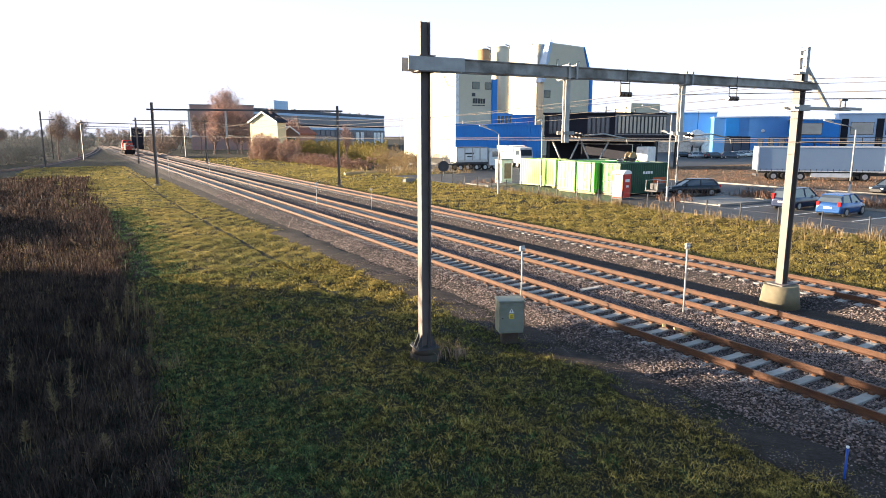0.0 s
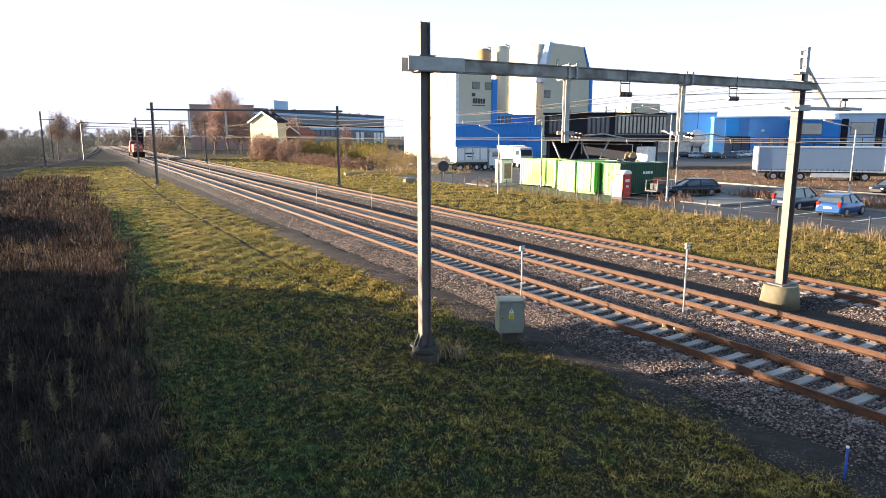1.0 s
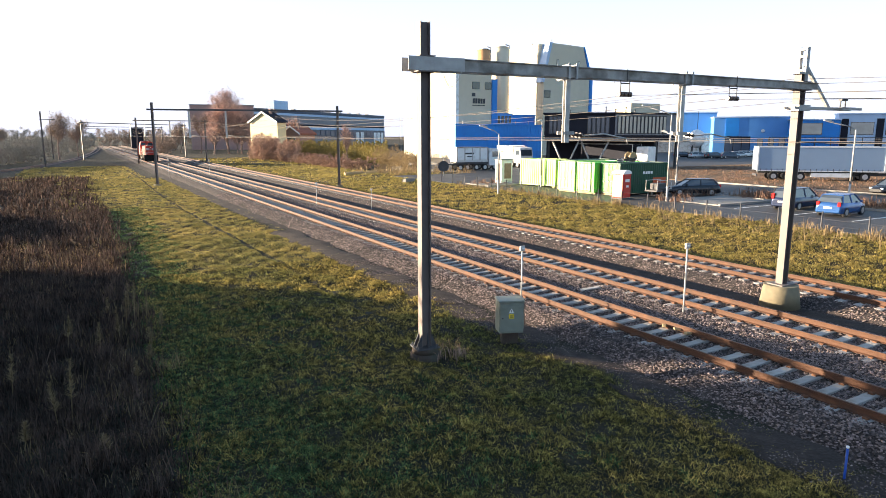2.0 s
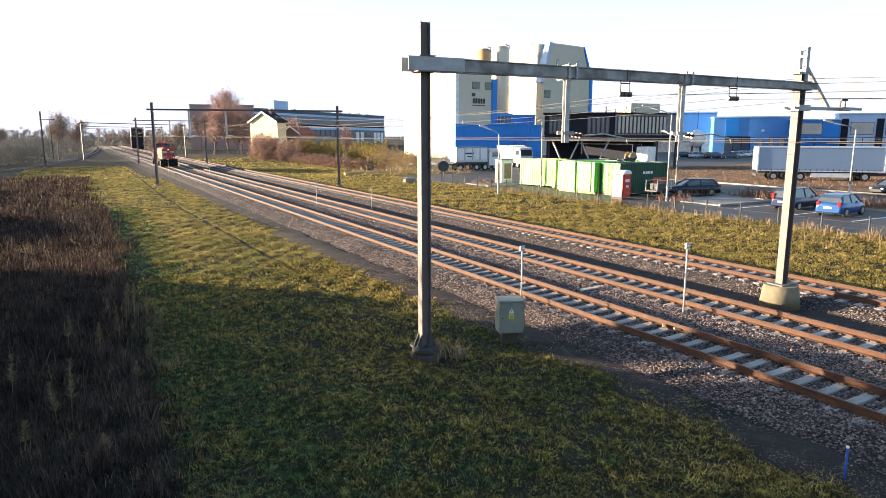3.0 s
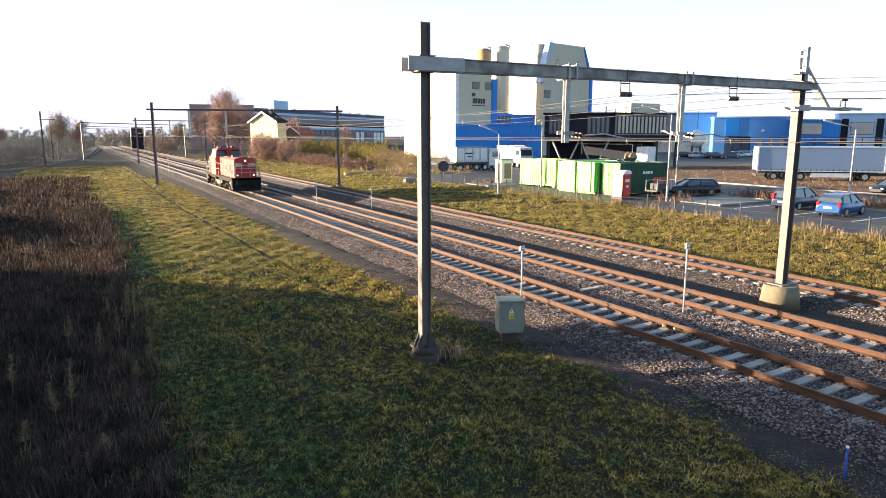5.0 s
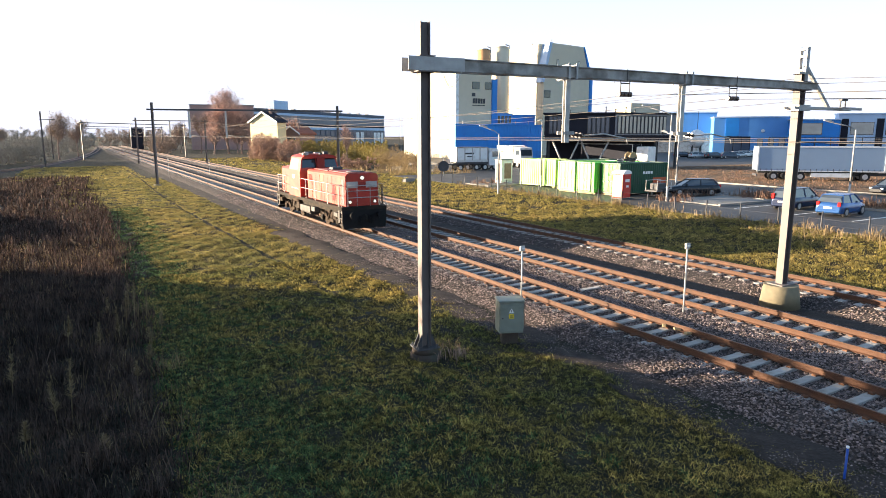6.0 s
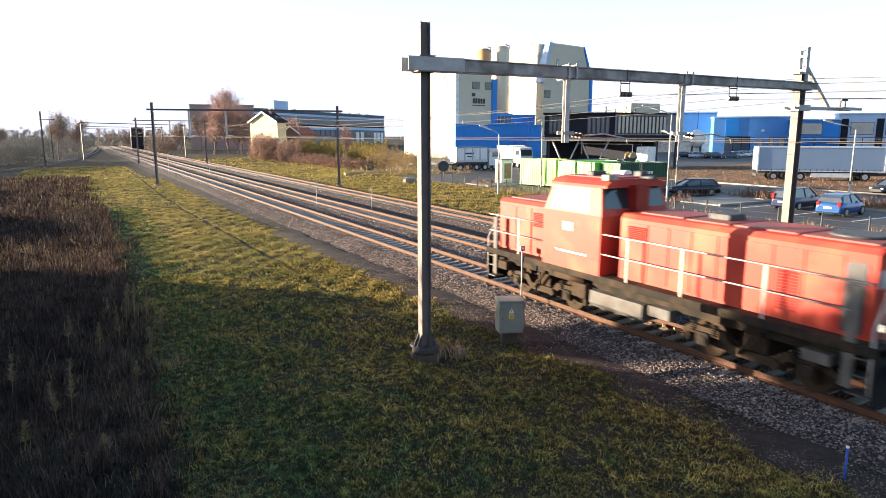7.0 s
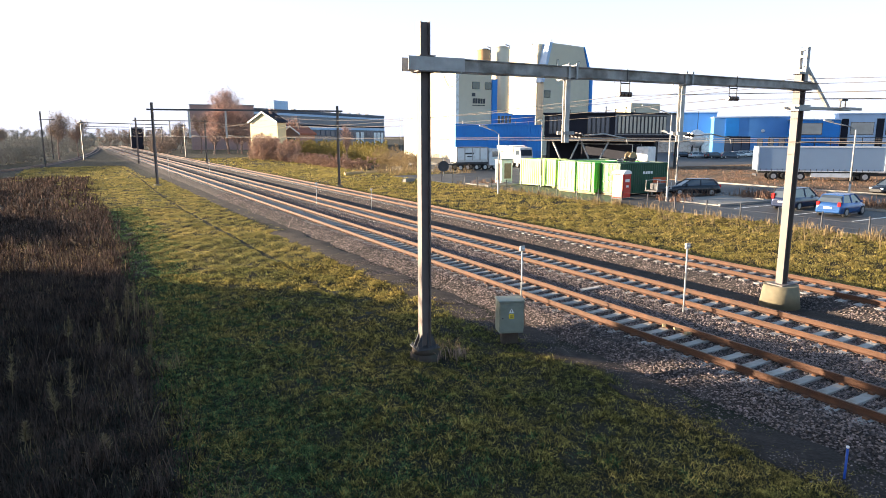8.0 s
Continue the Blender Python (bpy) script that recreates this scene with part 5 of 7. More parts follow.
def kerb(x0, y0, x1, y1, label):
    d = Vector((x1 - x0, y1 - y0, 0))
    t = thing("kerb", pose(x0, y0, YARD, 0, 0, math.degrees(math.atan2(d.y, d.x))), label, "kerb", "pale kerbs", "structure")
    n = max(1, int(d.length / 1.0))
    bm = bmesh.new()
    box(bm, 0.006, d.length / n - 0.006, -0.09, 0.09, -0.2, 0.15)
    ob = part("kerb_stone", bm, "paving", t)
    for k in range(1, min(n, 60)):
        q = new("kerb_stone", ob.data)
        q.parent = t
        q.location = (d.length / n * k, 0, 0.004 * math.sin(k * 3.3))
    return t


kerb(63.35, -8.5, 63.35, 75.2, "long pale concrete kerb along the field")
kerb(49.6, 22.2, 49.6, 37.6, "pale concrete kerb along a parking bay")
kerb(55.2, 0, 55.2, 21.3, "pale concrete kerb of a planting bed")
kerb(42.6, 31.9, 49.5, 31.9, "pale concrete kerb of a paving island")
kerb(37.9, 56.7, 42.6, 56.7, "pale concrete kerb of a paving island")

# painted bay lines
for y in (19.2, 21.9, 25.8, 30.3):
    slab("bay_line", 42.3, 47.0, y, y + 0.12, YARD - 0.01, YARD + 0.007, "white", "faded white parking bay line", "road marking")


def fence():
    t = thing("wire_fence", pose(37.0, 17.1, 0.27), "low wire fence with dark posts along the verge", "fence", "", "")
    for k in range(24):
        bm = bmesh.new()
        rod(bm, (0, 0, -0.4), (0, 0, 1.12), 0.045, 8)
        ob = part("post", bm, "dark_steel", t)
        ob.location = (0.0, 2.6 * k - 6.6, 0)
        ob.rotation_euler = (0.02 * math.sin(k * 2.1), 0.03 * math.sin(k * 3.7), 0)
    for z in (0.35, 0.7, 1.05):
        bm = bmesh.new()
        rod(bm, (0, -6.6, z), (0, 2.6 * 23 - 6.6, z), 0.006, 5)
        part("wire", bm, "dark_steel", t)
    return t


fence()


def street_lamp(x, y, h, arm, turn, label, two=False):
    t = thing("street_lamp", pose(x, y, YARD, 0, 0, turn), label, "street lamp", "street lamps")
    bm = bmesh.new()
    rod(bm, (0, 0, -0.9), (0, 0, 1.2), 0.10, 12, 0.09)
    rod(bm, (0, 0, 1.2), (0, 0, h), 0.085, 12, 0.055)
    part("pole", bm, "galv", t)
    if arm:
        bm = bmesh.new()
        tube(bm, [(0, 0, h - 0.05), (arm * 0.4, 0, h + 0.28), (arm, 0, h + 0.55)], 0.045, 8)
        part("arm", bm, "galv", t)
    bm = bmesh.new()
    prism(bm, [(arm - 0.1, h + 0.5), (arm + 0.62, h + 0.70), (arm + 0.62, h + 0.76), (arm + 0.25, h + 0.80), (arm - 0.1, h + 0.64)], -0.14, 0.14, "y")
    part("lamp_head", bm, "white_post", t, "pale lamp head")
    return t


street_lamp(34.9, 50.4, 5.5, 1.3, 165, "tall grey street lamp with a curved arm at the verge")
street_lamp(42.4, 53.4, 6.15, 0.2, 200, "grey street lamp beside the containers")
street_lamp(42.2, 36.6, 7.0, 1.8, 150, "grey street lamp beside the toilet cabin")
street_lamp(58.5, 30.9, 5.9, 2.2, 150, "tall grey street lamp behind the parked cars")
street_lamp(91, 186, 11.5, 2.0, 30, "slim lamp post before the mill")
street_lamp(56.4, 47.8, 5.1, 1.3, 120, "slim grey lamp post at the second road")


# ---------------------------------------------------------------- buildings
def facade_window(parent, x, y0, y1, z0, z1, face, material="window", frame_mat="dark_steel"):
    """A framed pane on a wall; face 'x-' looks to -X, 'y-' looks to -Y."""
    bm = bmesh.new()
    if face == "y-":
        box(bm, y0, y1, x - 0.10, x - 0.02, z0, z1)
    else:
        box(bm, x - 0.10, x - 0.02, y0, y1, z0, z1)
    w = part("window", bm, frame_mat, parent)
    bm = bmesh.new()
    e = 0.12
    if face == "y-":
        box(bm, y0 + e, y1 - e, x - 0.13, x - 0.09, z0 + e, z1 - e)
    else:
        box(bm, x - 0.13, x - 0.09, y0 + e, y1 - e, z0 + e, z1 - e)
    part("pane", bm, material, w)
    return w


def ribs(parent, x0, x1, y0, y1, z0, z1, n, face, material):
    """Profiled cladding: standing ribs on a wall."""
    bm = bmesh.new()
    for k in range(n + 1):
        u = k / n
        if face == "y-":
            x = x0 + (x1 - x0) * u
            box(bm, x - 0.08, x + 0.08, y0 - 0.06, y0 - 0.002, z0, z1)
        else:
            y = y0 + (y1 - y0) * u
            box(bm, x0 - 0.06, x0 - 0.002, y - 0.08, y + 0.08, z0, z1)
    tagged(part("cladding_rib", bm, material, parent), kind="stuff")


MILL = Matrix.Translation((0, 0, 1.53)) @ Matrix.Scale(0.66, 4)  # scaled about the camera's eye, so the works keep their outline in view


def shed(name, x0, x1, y0, y1, h, wall, label, roof="roof_grey", group="factory halls", m=None, base=0.0):
    t = thing(name, m or pose(0, 0, -0.6), label, "building", group)
    bm = bmesh.new()
    box(bm, x0, x1, y0, y1, base, h)
    w = part("wall", bm, wall, t)
    bm = bmesh.new()
    box(bm, x0 - 0.25, x1 + 0.25, y0 - 0.25, y1 + 0.25, h + 0.003, h + 0.35)
    part("roof", bm, roof, t)
    return t


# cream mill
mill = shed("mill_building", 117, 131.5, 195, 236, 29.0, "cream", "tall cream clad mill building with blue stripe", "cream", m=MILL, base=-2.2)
for a, b in ((123.3, 126.4), (128.6, 131.4)):
    facade_window(mill, 195, a, b, 22.4, 24.9, "y-")
bm = bmesh.new()
box(bm, 131.52, 133.6, 194.4, 197, 8.5, 26.0)
part("stripe_panel", bm, "blue", mill, "bright blue vertical strip")
bm = bmesh.new()
for z, h in ((19.9, 1.2),):
    box(bm, 123.2, 124.6, 194.85, 194.95, z, z + h)
for k in range(5):
    box(bm, 123.6 + 1.08 * k, 124.4 + 1.08 * k, 194.85, 194.95, 17.5, 19.2)
box(bm, 123.4, 128.6, 194.85, 194.95, 16.7, 16.95)
part("lettering_bar", bm, "dark_steel", mill, "dark sign shapes on the wall")
bm = bmesh.new()
box(bm, 116.4, 117.6, 194.5, 195.4, -2.2, 29.0)
part("corner_trim", bm, "white", mill)
ribs(mill, 117, 117, 196, 236, -2.2, 29, 26, "x-", "cream")
bm = bmesh.new()
box(bm, 124, 129.5, 196, 215, 29.3, 31.4)
part("roof_box", bm, "white", mill)

# bins behind
for x, r, h, lab in ((149.0, 2.6, 40.6, "slim tan cylindrical silo behind the mill"), (157.5, 3.4, 42.0, "cream cylindrical silo behind the mill")):
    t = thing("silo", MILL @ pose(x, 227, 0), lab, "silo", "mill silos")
    bm = bmesh.new()
    rod(bm, (0, 0, -2.2), (0, 0, h), r, 28)
    part("shell", bm, "tan" if r < 3 else "cream_grey", t)
    bm = bmesh.new()
    rod(bm, (0, 0, h), (0, 0, h + 0.5), r + 0.15, 28, r * 0.7)
    part("roof", bm, "cream", t)
    bm = bmesh.new()
    rod(bm, (r + 0.2, -0.8, 5), (r + 0.2, -0.8, h + 1), 0.2, 8)
    tube(bm, [(r + 0.2, -0.8, h + 1), (r * 0.4, -0.8, h + 1.4)], 0.2, 8)
    part("pipe", bm, "galv", t)

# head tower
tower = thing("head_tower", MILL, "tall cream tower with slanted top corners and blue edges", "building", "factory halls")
bm = bmesh.new()
prism(bm, [(170.7, -2.2), (195.5, -2.2), (195.5, 30), (191.5, 43.2), (174.5, 43.8), (170.7, 28)], 215, 263, "y")
part("wall", bm, "cream_grey", tower)
bm = bmesh.new()
box(bm, 170.7, 176.0, 219.1, 263, 27.9, 43.7)
part("upper_flank", bm, "cream_grey", tower)
bm = bmesh.new()
prism(bm, [(170.6, 28), (169.7, 28), (172.9, 43.9), (174.4, 43.9)], 214.4, 219, "y")
part("edge_strip", bm, "pale_blue", tower, "pale blue slanted edge")
bm = bmesh.new()
prism(bm, [(195.6, -2.2), (197.2, -2.2), (197.0, 30), (191.9, 43.3), (191.6, 43.2), (195.6, 30)], 214.6, 218, "y")
part("edge_strip", bm, "blue", tower, "bright blue edge strip")
for x, z, w, h in ((170.8, 21.8, 3.6, 3.0), (177.0, 34.4, 1.5, 3.0), (188.5, 34.2, 1.4, 3.0)):
    facade_window(tower, 215, x + 0.2, x + w, z, z + h, "y-", "window" if w > 2 else "window_glare")
bm = bmesh.new()
rod(bm, (176, 217, 43.7), (176, 217, 45.5), 0.15, 6)
rod(bm, (176, 230, 43.6), (176, 230, 45.3), 0.25, 6)
part("roof_vent", bm, "dark_steel", tower)

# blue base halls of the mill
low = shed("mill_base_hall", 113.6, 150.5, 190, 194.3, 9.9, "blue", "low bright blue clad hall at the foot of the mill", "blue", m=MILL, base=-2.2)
ribs(tower, 170.7, 170.7, 216, 262, -2.2, 27.8, 16, "x-", "cream_grey")
ribs(low, 113.8, 150.3, 190, 190, -2.2, 9.9, 30, "y-", "blue")
for k in range(6):
    bm = bmesh.new()
    rod(bm, (117 + 5.6 * k, 190.9, 10.2), (117 + 5.6 * k, 190.9, 11.4), 0.12, 6)
    part("roof_vent", bm, "galv", low)
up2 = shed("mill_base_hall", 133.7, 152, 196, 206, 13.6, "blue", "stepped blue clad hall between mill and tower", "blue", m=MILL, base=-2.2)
bm = bmesh.new()
box(bm, 134.2, 141, 195.2, 195.9, 9, 14.3)
part("stair_box", bm, "blue_light", up2)
for k in range(4):
    facade_window(up2, 195.2, 134.5 + 1.6 * k, 135.5 + 1.6 * k, 10.8, 13.4, "y-")

# raised office with V columns
OZ0, OZ1 = 4.45, 8.75


def office_shell(t, length, deep, wall):
    """A raised storey: floor, stepped sill bands, walls and a thin overhanging roof."""
    bm = bmesh.new()
    box(bm, 0, length, 0, deep, OZ0 + 0.95, OZ1)
    part("wall", bm, wall, t, "metal cladding")
    bm = bmesh.new()
    box(bm, -0.25, length + 0.25, -0.3, deep + 0.25, OZ1 + 0.003, OZ1 + 0.2)
    part("roof", bm, "dark_clad", t, "thin overhanging roof edge")
    bm = bmesh.new()
    box(bm, 0.1, length - 0.1, 0.1, deep - 0.1, OZ0 - 0.01, OZ0 + 0.95)
    part("floor_slab", bm, "dark_clad", t)
    for k in range(3):
        bm = bmesh.new()
        z = OZ0 + 0.02 + 0.31 * k
        box(bm, -0.12, length, -0.22 + 0.04 * k, 0.09, z, z + 0.19)
        part("sill_band", bm, "grey_clad" if k < 2 else "dark_clad", t, "projecting horizontal band")


office = thing("office_block", pose(66.3, 83.0, YARD, 0, 0, -40.2), "dark clad office raised on slanted steel columns", "building", "factory halls")
office_shell(office, 11.0, 9.0, "dark_clad")
for a, b, n in ((0.7, 3.3, 4), (6.7, 10.2, 5)):
    w = (b - a) / n
    for k in range(n):
        facade_window(office, 0.0, a + w * k + 0.02, a + w * (k + 1) - 0.02, OZ0 + 1.15, OZ1 - 0.35, "y-")
for xa, xb in ((1.4, 3.4), (5.5, 3.6), (5.9, 7.9), (10.2, 8.1)):
    bm = bmesh.new()
    rod(bm, (xa, 0.5, OZ0), (xb, 0.5, 0), 0.15, 10)
    part("slanted_column", bm, "galv", office, "pale slanted column")
for x in (0.6, 10.4):
    bm = bmesh.new()
    box(bm, x - 0.18, x + 0.18, 8.2, 8.56, 0, OZ0)
    part("column", bm, "dark_steel", office)
# dark backing added below the office to hide the bright works behind
bm = bmesh.new()
box(bm, 0.2, 10.8, 8.7, 8.9, 0, OZ0)
part("ground_floor_wall", bm, "dark_clad", office)

wing = thing("office_wing", pose(74.75, 75.85, YARD, 0, 0, -7.5), "grey clad office wing with a long window band", "building", "factory halls")
office_shell(wing, 13.2, 9.0, "grey_clad")
for k in range(13):
    facade_window(wing, 0.0, 0.35 + 0.75 * k, 1.03 + 0.75 * k, OZ0 + 1.15, OZ1 - 0.3, "y-", "window_glare")
for x in (8.6, 12.8):
    for y in (0.5, 8.4):
        bm = bmesh.new()
        box(bm, x - 0.16, x + 0.16, y - 0.16, y + 0.16, 0, OZ0)
        part("column", bm, "dark_steel", wing)
bm = bmesh.new()
box(bm, 8.9, 12.9, 5.0, 8.2, 0, OZ0 - 0.02)
# dark backing added beside the entrance block, hiding what lies behind
box(bm, 1.2, 8.88, 8.7, 8.9, 0, OZ0 - 0.02)
part("ground_floor_wall", bm, "dark_clad", wing)
for k in range(2):
    facade_window(wing, 5.0, 9.2 + 1.8 * k, 10.8 + 1.8 * k, 0.1, 3.0, "y-")
bm = bmesh.new()
box(bm, 6.0, 12.0, 4.0, 8.4, OZ1 + 0.2, OZ1 + 1.9)
part("roof_box", bm, "cream_grey", wing, "pale plant room on the roof")
for t_, x, y, h in ((office, 9.6, 1.0, 0.8), (office, 4.0, 1.4, 0.4), (wing, 0.8, 1.2, 0.5), (wing, 2.6, 0.9, 0.8), (wing, 4.6, 1.2, 0.4)):
    bm = bmesh.new()
    rod(bm, (x, y, OZ1 + 0.2), (x, y, OZ1 + 0.2 + h), 0.1, 8, 0.08)
    rod(bm, (x, y, OZ1 + 0.2 + h), (x, y, OZ1 + 0.32 + h), 0.18, 8, 0.1)
    part("roof_vent", bm, "dark_steel", t_)

# blue halls on the far side of the yard
def hall(x, y, length, h, wall, label):
    """A flat-roofed hall across the yard; its front runs along local x."""
    return shed("blue_hall", 0, length, 0, 26, h, wall, label, "pale_blue", m=pose(x, y, YARD, 0, 0, -46), base=-0.9)


h1 = hall(162.0, 158.5, 27.3, 12.6, "blue_light", "long blue clad hall across the yard")
bm = bmesh.new()
box(bm, 0, 26.5, -0.2, -0.01, 0, 6.2)
part("wall_panel", bm, "galv", h1, "pale ribbed lower wall")
ribs(h1, 0, 26.5, -0.2, -0.2, 0.0, 6.2, 30, "y-", "galv")
h2 = hall(173.9, 134.2, 22.0, 10.8, "blue_light", "blue clad hall with a dark loading bay")
bm = bmesh.new()
box(bm, 3.4, 7.2, -0.2, -0.01, 5.2, 10.7)
part("wall_panel", bm, "blue", h2, "deeper blue panel")
bm = bmesh.new()
box(bm, 3.4, 10.6, -0.3, -0.01, 0, 5.1)
bay = part("loading_bay", bm, "dark_clad", h2, "dark loading bay opening")
for k in range(3):
    bm = bmesh.new()
    box(bm, 3.6 + 2.35 * k, 5.7 + 2.35 * k, -0.36, -0.302, 0, 4.6)
    part("roller_door", bm, "curtain", bay)
for x in (12.6, 15.6, 18.6):
    facade_window(h2, 0, x, x + 1.6, 0.6, 4.4, "y-", "window_glare")
bm = bmesh.new()
rod(bm, (14.0, -0.25, 6.8), (14.0, -0.02, 6.8), 0.5, 14)
part("wall_vent", bm, "white", h2)
h3 = hall(185.0, 116.1, 12.8, 9.8, "blue", "lower bright blue annex with a wide window")
facade_window(h3, 0, 2.0, 8.2, 5.6, 9.0, "y-", "window_glare")
h4 = hall(194.9, 108.1, 38.0, 11.4, "pale_blue", "pale blue hall with upper windows and dark panels")
for k in range(4):
    facade_window(h4, 0, 3.2 + 9.0 * k, 9.2 + 9.0 * k, 5.6, 9.2, "y-", "window_glare")
    bm = bmesh.new()
    box(bm, 0.8 + 9.0 * k, 2.6 + 9.0 * k, -0.3, -0.01, 1.5, 10.2)
    part("wall_panel", bm, "dark_clad", h4, "dark upright panel")
bm = bmesh.new()
box(bm, 0, 48, 0, 1.2, 3.2, 3.5)
for k in range(13):
    rod(bm, (4 * k, 0.1, 0), (4 * k, 0.1, 5.0), 0.12, 6)
box(bm, 0, 48, 0.05, 0.15, 4.8, 4.95)
gal = part("pipe_gallery", bm, "dark_steel")
gal.matrix_world = pose(178.0, 118.0, YARD, 0, 0, -46)
tagged(gal, "dark steel pipe gallery before the halls", "gallery")
# white balloon-shaped tank
t = thing("yard_tank", pose(163.0, 131.5, YARD), "white rounded yard tank on a dark stand", "tank")
bm = bmesh.new()
bmesh.ops.create_uvsphere(bm, u_segments=20, v_segments=14, radius=2.4)
bmesh.ops.scale(bm, vec=(1, 1, 1.15), verts=bm.verts)
bmesh.ops.translate(bm, vec=(0, 0, 4.4), verts=bm.verts)
for f in bm.faces:
    f.smooth = True
part("shell", bm, "white", t)
bm = bmesh.new()
for a in range(4):
    rod(bm, (1.8 * math.cos(a * 1.57), 1.8 * math.sin(a * 1.57), 0), (1.6 * math.cos(a * 1.57), 1.6 * math.sin(a * 1.57), 2.9), 0.2, 6)
rod(bm, (0, 0, 7.0), (0, 0, 12.5), 0.08, 6)
part("stand", bm, "dark_steel", t)

# long hall behind the hedge
fh = thing("long_hall", pose(74.9, 317.8, -0.6, 0, 0, 38.9), "long grey-blue hall with pale bands", "building", "factory halls")
HALL_H = 19.1
bm = bmesh.new()
box(bm, 0, 144, 0, 30, 0, HALL_H)
part("wall", bm, "grey_clad", fh)
bm = bmesh.new()
box(bm, -0.3, 144.3, -0.3, 30.3, HALL_H + 0.003, HALL_H + 0.5)
part("roof", bm, "roof_grey", fh)
for z0, z1, m_ in ((17.9, 18.9, "curtain"), (16.7, 17.8, "pale_blue"), (11.3, 12.3, "dark_clad"), (9.7, 11.2, "pale_blue"), (5.0, 9.6, "curtain")):
    bm = bmesh.new()
    box(bm, -0.02, 144.02, -0.25, -0.004, z0, z1)
    part("wall_band", bm, m_, fh)
for k in range(26):
    facade_window(fh, -0.25, 2 + 5.5 * k, 6.6 + 5.5 * k, 5.6, 9.2, "y-", "window")
bm = bmesh.new()
box(bm, 23, 35, 2, 7, HALL_H + 0.5, HALL_H + 5.0)
part("roof_box", bm, "pale_blue", fh, "blue-grey plant room on the roof")
for x in (104, 110, 128, 133, 138):
    bm = bmesh.new()
    box(bm, x, x + 3.6, -0.55, -0.26, 1.5, 8.4)
    part("loading_door", bm, "white", fh)
for k in range(9):
    bm = bmesh.new()
    box(bm, 30 + 12 * k, 31.5 + 12 * k, 3, 5, HALL_H + 0.5, HALL_H + 1.4)
    part("roof_vent", bm, "galv", fh)

# houses
def gable_house(x, y, turn, x0, x1, y0, y1, eave, ridge, wall, roof, label):
    t = thing("house", pose(x, y, -0.6, 0, 0, turn), label, "house", "houses by the line")
    xm = (x0 + x1) / 2
    bm = bmesh.new()
    prism(bm, [(x0, 0), (x1, 0), (x1, eave), (xm, ridge), (x0, eave)], y0, y1, "y")
    part("wall", bm, wall, t)
    bm = bmesh.new()
    for s, xe in ((-1, x0 - 0.5), (1, x1 + 0.5)):
        ze = eave - 0.5 * (ridge - eave) / (xm - x0)
        prism(bm, [(xe, ze + 0.05), (xm, ridge + 0.05), (xm, ridge + 0.4), (xe, ze + 0.4)], y0 - 0.5, y1 + 0.5, "y")
    part("roof", bm, roof, t)
    for xe in (x0 - 0.5, x1 + 0.5):
        ze = eave - 0.5 * (ridge - eave) / (xm - x0)
        bm = bmesh.new()
        prism(bm, [(xe, ze - 0.1), (xm, ridge - 0.1), (xm, ridge + 0.42), (xe, ze + 0.42)], y0 - 0.62, y0 - 0.51, "y")
        part("bargeboard", bm, "white", t, "white painted gable board")
    bm = bmesh.new()
    box(bm, xm + 1, xm + 1.8, y0 + 1.4, y0 + 2.2, ridge - 1.5, ridge + 1.2)
    part("chimney", bm, "brick", t)
    for x in (x0 + 1.6, xm - 0.7, x1 - 3.0):
        for z in (1.2, 4.2):
            if z + 1.6 < eave:
                facade_window(t, y0, x, x + 1.4, z, z + 1.6, "y-", "window", "white")
    return t


gable_house(52.2, 203.5, -62, -6.0, 6.0, 0, 3.6, 10.4, 13.3, "house_cream", "dark_clad", "tall cream plastered gabled house with a dark roof")
gable_house(60.6, 203.0, -50, -3.2, 3.2, 0, 9, 6.9, 9.0, "brick", "tile_roof", "low brick house with white gable boards")
shed("old_warehouse", 0, 27, 0, 14, 19.6, "haze_brick", "tall brown brick warehouse behind trees", "roof_grey", m=pose(46.4, 306, -0.6, 0, 0, -14))
shed("dark_shed", 24.0, 29.0, 330, 336, 9.5, "dark_clad", "dark grey block near the far tracks", "roof_grey")


